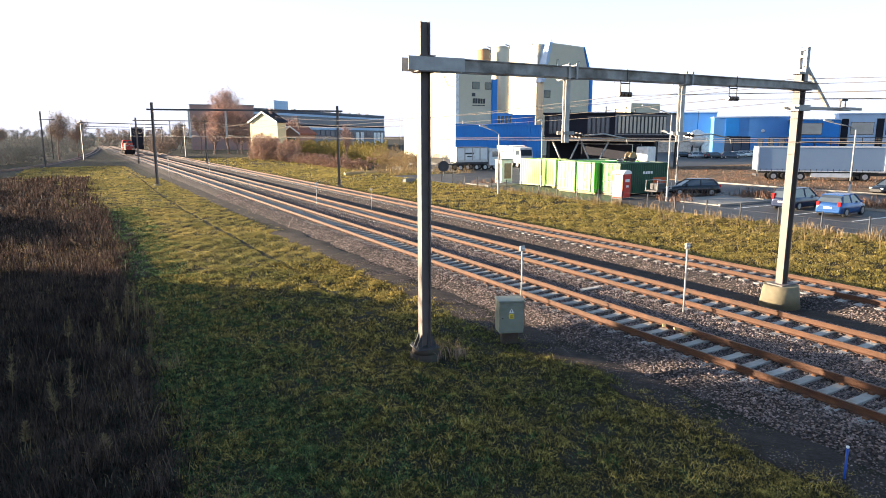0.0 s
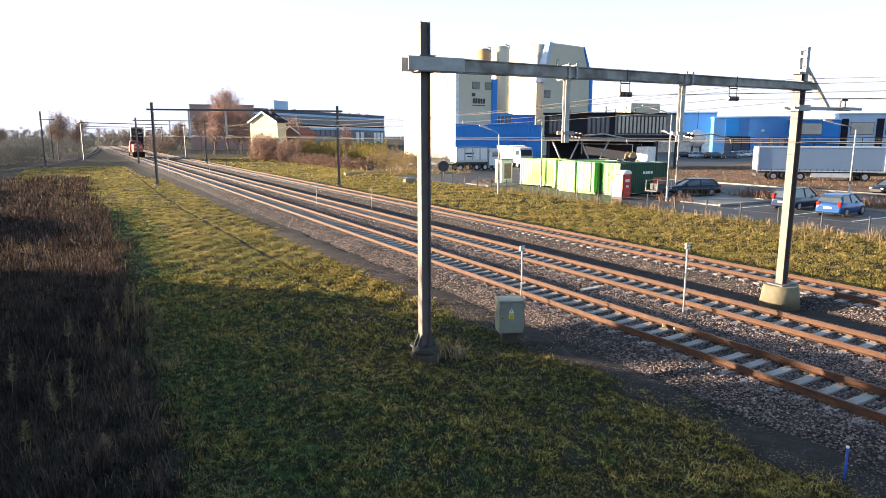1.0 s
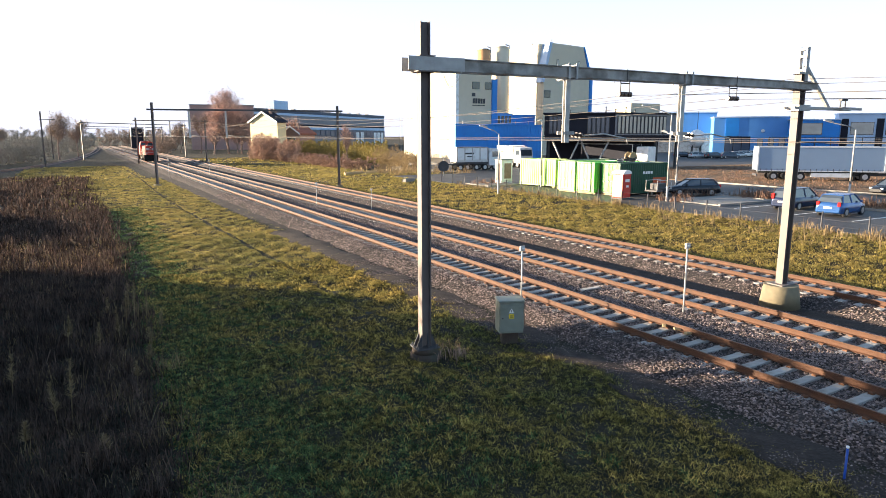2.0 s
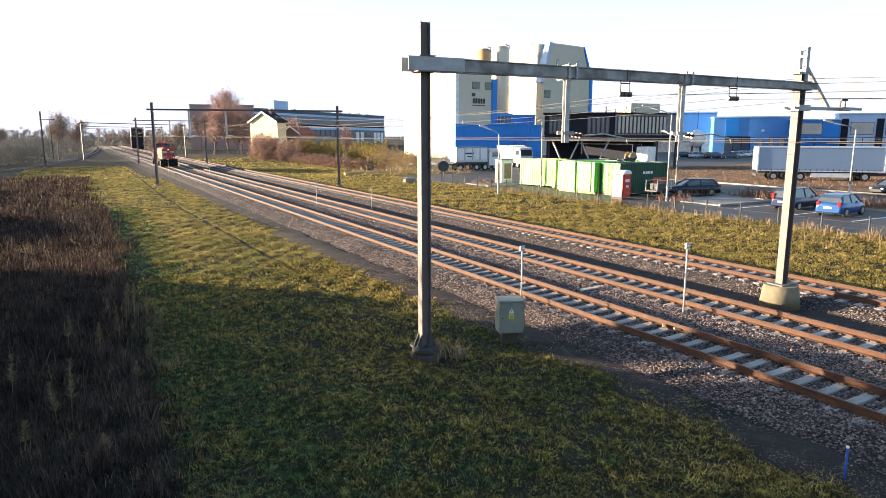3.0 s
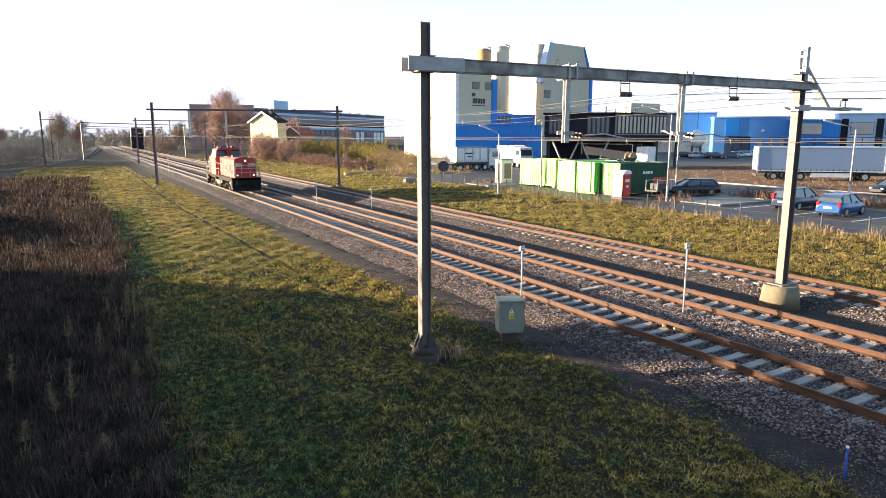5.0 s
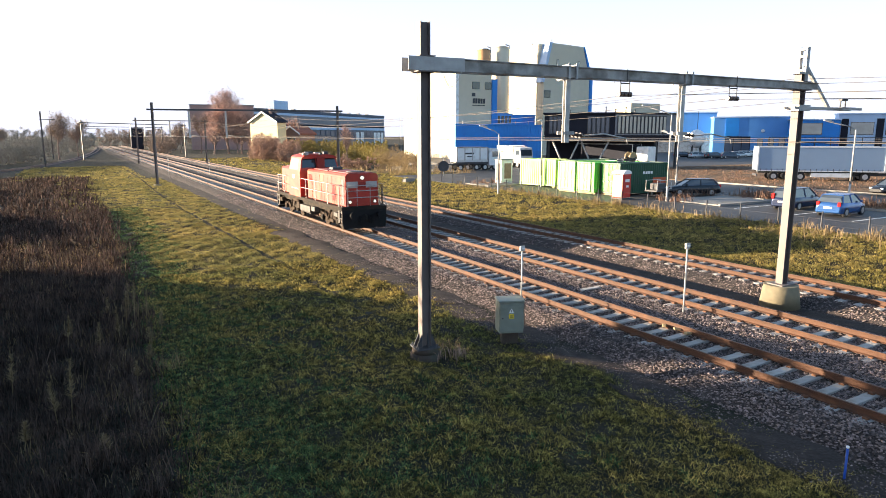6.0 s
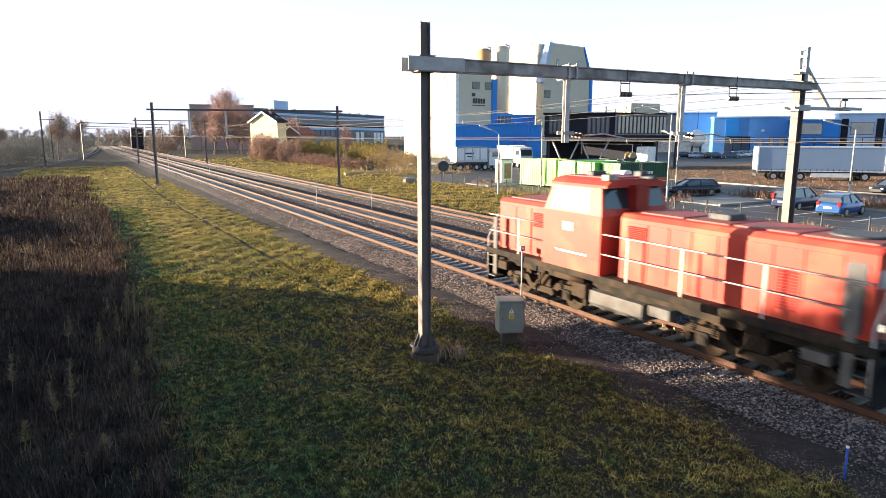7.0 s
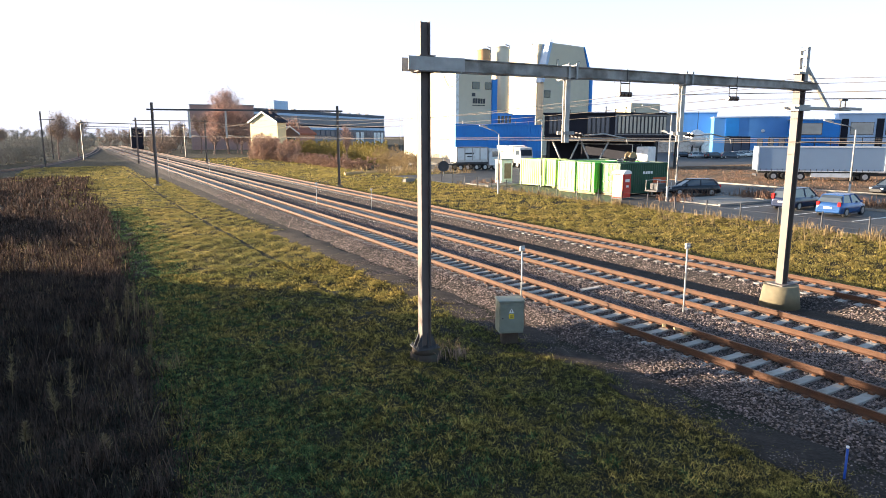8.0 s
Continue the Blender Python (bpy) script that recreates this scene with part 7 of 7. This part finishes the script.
def lawn(name, regions, material, label):
    X, Y, Hh, Wd = [], [], [], []
    for x0, x1, y0, y1, per_m2, h, w, per in regions:
        n = int((x1 - x0) * (y1 - y0) * per_m2)
        x, y, k = clumped(n, x0, x1, y0, y1, 0.07 + w * 1.5, per)
        tall = RNG.uniform(0.55, 1.5, n // per + 2)[np.minimum(k, n // per)]
        X.append(x), Y.append(y), Hh.append(h * tall * RNG.uniform(0.5, 1.3, n)), Wd.append(w * RNG.uniform(0.6, 1.3, n))
    x, y, h, w = (np.concatenate(q) for q in (X, Y, Hh, Wd))
    # wheel rut across the meadow stays nearly bare
    keep = (np.abs(x - 8.05 - 0.3 * np.sin(y * 0.07)) > 0.14) | (RNG.random(len(x)) < 0.12) | (y < 30)
    x, y, h, w = x[keep], y[keep], h[keep], w[keep]
    ob = blades(name, x, y, ground_z(x, y), h, w, RNG.uniform(0.4, 1.6, len(x)), material)
    return tagged(ob, label, "grass", kind="stuff")


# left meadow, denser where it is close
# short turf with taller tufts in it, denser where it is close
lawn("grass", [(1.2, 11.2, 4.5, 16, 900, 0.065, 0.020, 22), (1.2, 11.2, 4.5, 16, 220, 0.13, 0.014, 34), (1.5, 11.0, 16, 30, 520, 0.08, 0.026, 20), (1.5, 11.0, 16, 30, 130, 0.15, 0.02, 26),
               (10.2, 11.6, 4, 13.5, 420, 0.07, 0.014, 30), (11.0, 12.1, 3.5, 10.5, 230, 0.06, 0.013, 40), (10.2, 11.7, 13.5, 30, 200, 0.08, 0.016, 24)], "grass", "short meadow grass with dark gaps painted in beside the track")
lawn("meadow_grass", [(3.0, 11.0, 30, 42, 480, 0.085, 0.03, 20), (3.0, 11.0, 30, 42, 90, 0.14, 0.024, 22), (3.0, 11.0, 42, 60, 300, 0.09, 0.04, 16), (-2, 11.0, 60, 105, 130, 0.11, 0.05, 14), (-8, 9.0, 105, 150, 25, 0.18, 0.09, 8), (10.8, 12.0, 30, 80, 14, 0.1, 0.025, 6)], "meadow_grass", "olive and straw-tinted meadow grass further along the line")
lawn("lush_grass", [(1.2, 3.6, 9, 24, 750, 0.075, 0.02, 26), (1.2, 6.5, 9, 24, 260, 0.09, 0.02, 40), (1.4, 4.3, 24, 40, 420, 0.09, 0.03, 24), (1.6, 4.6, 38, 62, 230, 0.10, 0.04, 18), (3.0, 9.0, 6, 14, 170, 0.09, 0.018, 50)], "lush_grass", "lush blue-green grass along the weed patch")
lawn("verge_grass", [(27.6, 37.1, 8, 40, 330, 0.09, 0.034, 10), (27.6, 37.1, 8, 40, 110, 0.17, 0.024, 18), (27.6, 37.1, 40, 79, 110, 0.15, 0.05, 10), (27.6, 46, 79, 130, 24, 0.2, 0.09, 8), (27.6, 60, 130, 190, 5, 0.25, 0.15, 8)], "verge", "yellow-green verge grass lit by low sun")


def weeds(name, regions, material, label, zf=ground_z):
    X, Y, Hh, Wd = [], [], [], []
    for x0, x1, y0, y1, per_m2, h, w, per, spread in regions:
        n = int((x1 - x0) * (y1 - y0) * per_m2)
        m = max(1, n // per)
        cx, cy, ch = RNG.uniform(x0, x1, m), RNG.uniform(y0, y1, m), RNG.uniform(0.4, 1.35, m)
        k = RNG.integers(0, m, n)
        X.append(cx[k] + RNG.standard_normal(n) * spread), Y.append(cy[k] + RNG.standard_normal(n) * spread)
        Hh.append(h * ch[k] * RNG.uniform(0.4, 1.2, n)), Wd.append(w * RNG.uniform(0.6, 1.4, n))
    x, y, h, w = (np.concatenate(q) for q in (X, Y, Hh, Wd))
    ob = blades(name, x, y, zf(x, y), h, w, RNG.uniform(0.1, 0.8, len(x)), material)
    return tagged(ob, label, "weeds", kind="stuff")


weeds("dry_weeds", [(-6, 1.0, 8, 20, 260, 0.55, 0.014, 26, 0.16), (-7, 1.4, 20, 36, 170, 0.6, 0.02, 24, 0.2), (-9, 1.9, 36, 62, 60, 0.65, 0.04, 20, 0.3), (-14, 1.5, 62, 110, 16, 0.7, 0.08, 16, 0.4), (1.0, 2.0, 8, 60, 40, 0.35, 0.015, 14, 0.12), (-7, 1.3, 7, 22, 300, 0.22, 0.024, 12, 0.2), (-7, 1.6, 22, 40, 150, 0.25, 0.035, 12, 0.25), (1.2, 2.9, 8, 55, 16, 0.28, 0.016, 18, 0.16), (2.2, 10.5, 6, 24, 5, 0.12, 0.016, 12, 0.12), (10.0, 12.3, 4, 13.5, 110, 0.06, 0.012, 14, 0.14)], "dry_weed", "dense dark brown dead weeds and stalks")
# pale stalks at y 33-42 also paint in a sunlit strip
weeds("straw_weeds", [(0.2, 2.1, 17, 24.5, 40, 0.5, 0.012, 12, 0.14), (-0.6, 1.7, 9, 17, 26, 0.32, 0.012, 10, 0.14), (-5, 0.5, 9, 24, 9, 0.3, 0.014, 5, 0.08), (-4, 1.8, 9, 36, 6, 0.6, 0.012, 14, 0.12), (-5, 2.2, 33, 42, 26, 0.5, 0.02, 14, 0.2), (35.6, 37.2, 8, 60, 30, 0.7, 0.025, 14, 0.2), (33, 37.1, 12, 32, 9, 0.55, 0.025, 12, 0.25), (37.5, 50, 78, 95, 9, 1.3, 0.035, 16, 0.3), (8.0, 9.0, 14.6, 15.4, 120, 0.4, 0.016, 16, 0.12), (10.6, 11.6, 15.3, 15.9, 60, 0.35, 0.014, 12, 0.1)], "straw", "straw-coloured dead grass stalks")
weeds("dock_stalks", [(8.25, 9.1, 14.3, 14.95, 170, 0.34, 0.02, 24, 0.12), (9.0, 9.5, 14.2, 14.5, 90, 0.16, 0.03, 16, 0.1)], "bramble", "reddish dead dock stalks at the mast foot")
field_z = lambda x, y: np.full(np.shape(x), YARD + 0.06)
weeds("field_weeds", [(63.9, 111, 34, 75, 13, 0.26, 0.035, 16, 0.5), (49.9, 54.1, 24.2, 37, 40, 0.85, 0.04, 20, 0.25), (49.9, 54.9, 4, 21, 30, 0.85, 0.04, 20, 0.25), (41.5, 43.2, 35, 37, 60, 0.8, 0.03, 20, 0.2), (45, 51, 37.6, 38.6, 30, 0.8, 0.04, 18, 0.25), (38.4, 42.3, 57.2, 61.3, 16, 0.6, 0.04, 14, 0.2)], "field_weed", "dead brown weeds on waste ground", field_z)


def tall_stalk(x, y, h, lean, label):
    """One feathery dead stalk."""
    z = float(ground_z(x, y))
    bm = bmesh.new()
    top = Vector((lean * h, 0.1 * h, h))
    rod(bm, (0, 0, -0.05), top, 0.012, 5, 0.004)
    t = thing("dead_stalk", pose(x, y, z), label, "stalk", "feathery dead stalks")
    part("stem", bm, "straw", t)
    n = 160
    u = RNG.uniform(0.35, 1.0, n)
    p = np.outer(u, np.array(top))
    a = RNG.random(n) * math.tau
    ln = 0.17 * (1.25 - u) * RNG.uniform(0.5, 1.3, n) + 0.03
    tip = p + np.stack([np.cos(a) * ln, np.sin(a) * ln, ln * 0.5], -1)
    side = np.stack([-np.sin(a), np.cos(a), np.zeros(n)], -1) * 0.012
    v = np.stack([p - side, p + side, tip], 1).reshape(-1, 3)
    soup("plume", v, np.arange(n * 3).reshape(-1, 3), "straw", t)
    return t


for x, y, h, l in ((-0.5, 15.2, 1.35, 0.05), (-0.75, 15.0, 1.0, -0.1), (-1.7, 17.2, 1.0, 0.05), (1.0, 21.6, 1.2, 0.04), (1.25, 21.9, 1.4, 0.05), (0.75, 20.6, 1.0, -0.05), (1.6, 22.2, 1.1, 0.08), (0.2, 19.6, 0.9, 0.02), (1.2, 23.6, 1.1, 0.02), (-0.6, 20.8, 0.9, 0.1), (1.5, 19.4, 0.7, -0.06), (0.5, 23.0, 0.8, 0.08), (1.9, 20.9, 0.6, 0.1), (-1.3, 14.0, 0.6, 0.1), (0.9, 16.8, 0.6, 0.06), (0.1, 12.8, 0.5, -0.1), (1.3, 17.9, 0.55, 0.03), (-2.2, 19.5, 0.8, 0.05)):
    tall_stalk(x, y, h, l, "pale feathery dead stalk standing in dark weeds")


def foliage(name, centres, radii, per, size, material, parent, flat=1.0, broad=0.35):
    """A crown of many small leaf or twig slivers around given places."""
    c = np.repeat(np.array(centres, float), per, 0)
    r = np.repeat(np.array(radii, float), per)
    n = len(c)
    d = RNG.standard_normal((n, 3))
    d /= np.linalg.norm(d, axis=1)[:, None]
    p = c + d * (r * RNG.random(n) ** 0.5)[:, None] * np.array([1, 1, flat])
    a = RNG.standard_normal((n, 3))
    a /= np.linalg.norm(a, axis=1)[:, None]
    b = np.cross(a, RNG.standard_normal((n, 3)))
    b /= np.linalg.norm(b, axis=1)[:, None] + 1e-9
    s = size * RNG.uniform(0.5, 1.5, n)
    v = np.stack([p - a * s[:, None], p + b * s[:, None] * broad, p + a * s[:, None], p - b * s[:, None] * broad], 1).reshape(-1, 3)
    return soup(name, v, np.arange(n * 4).reshape(-1, 4), material, parent)


def bare_tree(x, y, z, h, label, material="twig", seed=1, spread=0.5, twigs=30, size=0.35, low=0.25):
    """Tapered trunk, three orders of limbs, a haze of fine twigs."""
    rnd = random.Random(seed)
    t = thing("tree", pose(x, y, z), label, "tree", "leafless trees")
    bm = bmesh.new()
    ends = []

    def grow(p, d, length, r, level):
        q = p
        for k in range(3):
            nd = (d + Vector((rnd.uniform(-0.16, 0.16), rnd.uniform(-0.16, 0.16), rnd.uniform(-0.05, 0.12)))).normalized()
            e = q + nd * length / 3
            rod(bm, q, e, r * (1 - 0.25 * k), 7 if level == 0 else 5, r * (0.75 - 0.25 * k) + 0.008, caps=False)
            if level < 3 and not (level == 0 and k == 0 and low > 0.2):
                for _ in range(3 if level else 4):
                    a = rnd.uniform(0, math.tau)
                    out = Vector((math.cos(a), math.sin(a), rnd.uniform(0.35, 1.1))).normalized()
                    grow(e, (nd * (1 - spread) + out * spread).normalized(), length * rnd.uniform(0.45, 0.62), r * 0.5, level + 1)
            q, d = e, nd
        if level >= 2:
            ends.append(q)
    grow(Vector((0, 0, -0.2)), Vector((0, 0, 1)), h * 0.62, h * 0.022, 0)
    top = max(p.z for p in ends)
    k = h / top
    for v in bm.verts:
        v.co *= k if v.co.z > 0 else 1
    part("trunk", bm, "bark", t, "grey-brown trunk and limbs")
    pts = [p * k for p in ends]
    foliage("crown", pts, [h * 0.11] * len(pts), max(4, twigs * 42 // max(1, len(pts))), size * 1.5, material, t, 1.0, 0.055)
    return t


bare_tree(48.0, 236.0, -0.6, 22.5, "broad reddish-brown tree still holding dry leaves", "twig", 3, 0.72, 260, 0.36, 0.1)
bare_tree(42.5, 233.0, -0.6, 16.5, "broad reddish tree with dry leaves by the line", "twig", 23, 0.72, 170, 0.34, 0.1)
bare_tree(51.0, 230.0, -0.6, 17.5, "broad reddish tree holding dry leaves", "twig", 24, 0.72, 190, 0.34, 0.1)
bare_tree(52.5, 243.0, -0.6, 16.0, "reddish-brown tree beside a larger one", "twig", 5, 0.6, 110, 0.3, 0.1)
bare_tree(41.0, 250.0, -0.6, 15.0, "bare grey-brown tree by the line", "twig_grey", 6, 0.55, 60, 0.3)
bare_tree(36.0, 262.0, -0.6, 12.0, "bare grey-brown tree by the line, thin crown", "twig_grey", 16, 0.55, 40, 0.3)
bare_tree(68.0, 250.0, -0.6, 17.0, "upright bare tree before the hall", "twig_grey", 8, 0.4, 50, 0.25)
bare_tree(77.0, 255.0, -0.6, 14.0, "slim leafless tree before the hall", "twig", 9, 0.4, 70, 0.25)
bare_tree(52.0, 133.0, -0.6, 9.0, "young leafless tree by the hedge", "twig", 10, 0.35, 18, 0.12)
bare_tree(58.0, 245.0, -0.6, 9.5, "small reddish bush-like tree", "twig", 12, 0.6, 60, 0.25, 0.1)
bare_tree(-3.0, 195.0, -0.6, 12.5, "rounded leafless tree by the curved track", "twig_grey", 13, 0.6, 90, 0.28)
bare_tree(1.5, 215.0, -0.6, 11.0, "dense bare tree by the curved track", "twig_grey", 14, 0.6, 70, 0.28)
bare_tree(-24, 300.0, -0.6, 10.0, "distant bare tree, paled for haze", "twig_grey", 15, 0.6, 50, 0.35)
bare_tree(-6, 330.0, -0.6, 11.0, "distant bare tree, paled for haze", "twig_grey", 17, 0.6, 50, 0.35)


def hedge(name, x0, y0, x1, y1, width, h, material, label, n_clumps, per, size, ragged=0.25, category="hedge", puff=0.0):
    t = thing(name, pose(0, 0, -0.6), label, category, "hedges and scrub")
    u = RNG.random(n_clumps)
    px_ = x0 + (x1 - x0) * u + RNG.uniform(-0.5, 0.5, n_clumps) * width
    py_ = y0 + (y1 - y0) * u + RNG.uniform(-0.5, 0.5, n_clumps) * width
    top = h * (1 + ragged * (0.6 * np.sin(u * 37) + 0.6 * RNG.uniform(-1, 1, n_clumps)))
    pz = top * RNG.random(n_clumps) ** 0.7
    foliage("leaves", np.stack([px_, py_, pz], -1), [puff or max(0.25, 0.16 * h)] * n_clumps, per, size * 1.3, material, t, 1.0, 0.16)
    bm = bmesh.new()
    for k in range(40):
        v = (k + 0.5) / 40
        a, b = x0 + (x1 - x0) * v, y0 + (y1 - y0) * v
        rod(bm, (a, b, -0.1), (a + 0.2 * math.sin(k * 3), b + 0.2 * math.cos(k * 5), h * 0.8), 0.06, 5, 0.02)
    part("stem_tangle", bm, "bark", t)
    return t


def conifer_row(x0, y0, x1, y1, n, h, label):
    """A hedge of close-set slim conifers, clipped to one height."""
    t = thing("clipped_hedge", pose(0, 0, -0.6), label, "hedge", "hedges and scrub")
    for k in range(n):
        u = (k + 0.5) / n
        cx, cy = x0 + (x1 - x0) * u, y0 + (y1 - y0) * u
        top = h * RNG.uniform(0.94, 1.04)
        z = np.linspace(0.1, top, 16)
        r = 0.72 * np.clip(1.12 - (z / top) ** 3, 0.3, 1) * RNG.uniform(0.85, 1.15)
        foliage("conifer", np.stack([cx + 0.15 * RNG.standard_normal(16), cy + 0.15 * RNG.standard_normal(16), z], -1), r, 70, 0.17, "hedge_leaf", t)
    return t


conifer_row(61.8, 133.0, 55.0, 186.0, 36, 4.9, "tall clipped yellow-green conifer hedge")

# brown bushes before it, tall reeds to the yard gate
hedge("bramble_bank", 46.5, 112.0, 47.0, 165.0, 6.0, 1.5, "bramble", "tangled reddish-brown bramble bank", 900, 70, 0.16, 0.6)
hedge("bramble_bank", 41.8, 166.0, 51.5, 196.0, 6.0, 5.0, "bramble", "rounded grey-brown leafless bushes beside the grass", 700, 80, 0.16, 0.3)
hedge("bramble_bank", 45.8, 156.0, 51.5, 176.0, 5.0, 4.0, "bramble", "pinkish-brown leafless bushes before the hedge", 420, 80, 0.16, 0.3)
hedge("reed_bank", 48.5, 92.0, 53.0, 118.0, 3.0, 3.0, "straw", "dry tawny reeds by the yard gate", 380, 60, 0.11, 0.5)
# scrub on the left and the tree belt behind it, haze put into their colours
hedge("scrub_belt", -30, 130, -9, 190, 9, 4.2, "scrub", "leafless scrub paled for haze beside the curved track", 900, 90, 0.14, 0.25, "scrub")
hedge("scrub_belt", -60, 190, -6, 240, 12, 5.5, "scrub", "leafless scrub further off, paled for haze", 700, 80, 0.16, 0.3, "scrub")
hedge("scrub_belt", -14, 240, 6, 330, 8, 5.0, "scrub", "low scrub along the curved track", 420, 60, 0.22, 0.4, "scrub")
hedge("tree_belt", -160, 420, 20, 520, 22, 9.0, "scrub", "distant belt of trees, haze put into its colour", 900, 60, 0.4, 0.3, "trees")
hedge("tree_belt", 20, 470, 120, 430, 22, 9.0, "twig_grey", "distant belt of trees behind the halls, haze put into its colour", 700, 60, 0.4, 0.3, "trees")
hedge("tree_belt", 26, 250, 40, 330, 8, 5.0, "twig_grey", "bare shrubs along the far tracks", 420, 60, 0.22, 0.4, "scrub")

# unseen bushes added west of the line; heights and gaps shape the meadow's shade
for y0, y1, x, h in ((8, 29.3, -9.5, 6.4), (30.0, 31.3, -9.5, 3.0), (32.2, 35.0, -9.5, 4.6), (36, 38.3, -9.5, 3.2), (40.8, 48.2, -9.5, 0.6), (48.8, 60, -9.7, 1.7), (60, 90, -13.0, 1.1)):
    hedge("shade_thicket", x, y0, x, y1, 1.4, h, "scrub", "unseen leafless bushes added to shade the near meadow", int((y1 - y0) * 14 * h) + 8, 46, 0.25, 0.10, "bushes", 0.5)


# ---------------------------------------------------------------- the curved branch track
def branch_track():
    t = thing("branch_track", pose(0, 0, -0.35), "single track curving away through scrub", "track", "", "structure")
    pts = [(-16.0, 118), (-11.3, 136), (-7.6, 150), (-4.35, 165.5), (-0.5, 190), (3.1, 222.7), (7.0, 275), (10.5, 340), (13.0, 410)]
    ys = np.linspace(118, 410, 150)
    cy, cx = np.array([b for _, b in pts]), np.array([a for a, _ in pts])
    xs = np.interp(ys, cy, cx)
    xs = np.convolve(np.pad(xs, 6, mode="edge"), np.ones(13) / 13, "valid")
    xs[:6], xs[-6:] = np.interp(ys[:6], cy, cx), np.interp(ys[-6:], cy, cx)
    dx = np.gradient(xs, ys)
    for s in (-0.75, 0.75):
        v, f = [], []
        for k, (x, y, g) in enumerate(zip(xs, ys, dx)):
            nx_, ny_ = 1 / math.hypot(1, g), -g / math.hypot(1, g)
            for w, z in ((-0.04, -0.17), (-0.04, 0.0), (0.04, 0.0), (0.04, -0.17)):
                v.append((x + nx_ * (s + w), y + ny_ * (s + w), z))
            if k:
                a, b = 4 * (k - 1), 4 * k
                f += [(a, a + 1, b + 1, b), (a + 1, a + 2, b + 2, b + 1), (a + 2, a + 3, b + 3, b + 2)]
        soup("rail", np.array(v), np.array(f), "rail_head", t)
    v, f = [], []
    for k, (x, y, g) in enumerate(zip(xs, ys, dx)):
        for w, z in ((-2.4, -0.3), (-1.6, -0.17), (1.6, -0.17), (2.4, -0.3)):
            v.append((x + w, y, z))
        if k:
            a, b = 4 * (k - 1), 4 * k
            f += [(a, a + 1, b + 1, b), (a + 1, a + 2, b + 2, b + 1), (a + 2, a + 3, b + 3, b + 2)]
    soup("bed", np.array(v), np.array(f), "ballast", t)
    return t


branch_track()


# ---------------------------------------------------------------- what moves
def motions():
    """The locomotive runs past at about 107 km/h with turning wheels."""
    rows = [(0.0, 213.5), (1.5, 168.9), (3.0, 124.2), (4.5, 79.6), (5.25, 57.4), (6.0, 35.2), (6.5, 20.6), (7.0, 6.05), (7.5, -8.5), (8.0, -23.0)]
    rows = [(t, pose(XA, y, 0)) for t, y in rows]
    walk(LOCO, rows)
    for ws, y in WHEELSETS:
        # wheels turn 114 degrees in 1/30 s; with their quarter symmetry this looks like 24 degrees
        walk(ws, [(k / 15, pose(0, y, 0.5, 48.0 * k, 0, 0)) for k in range(121)])


motions()
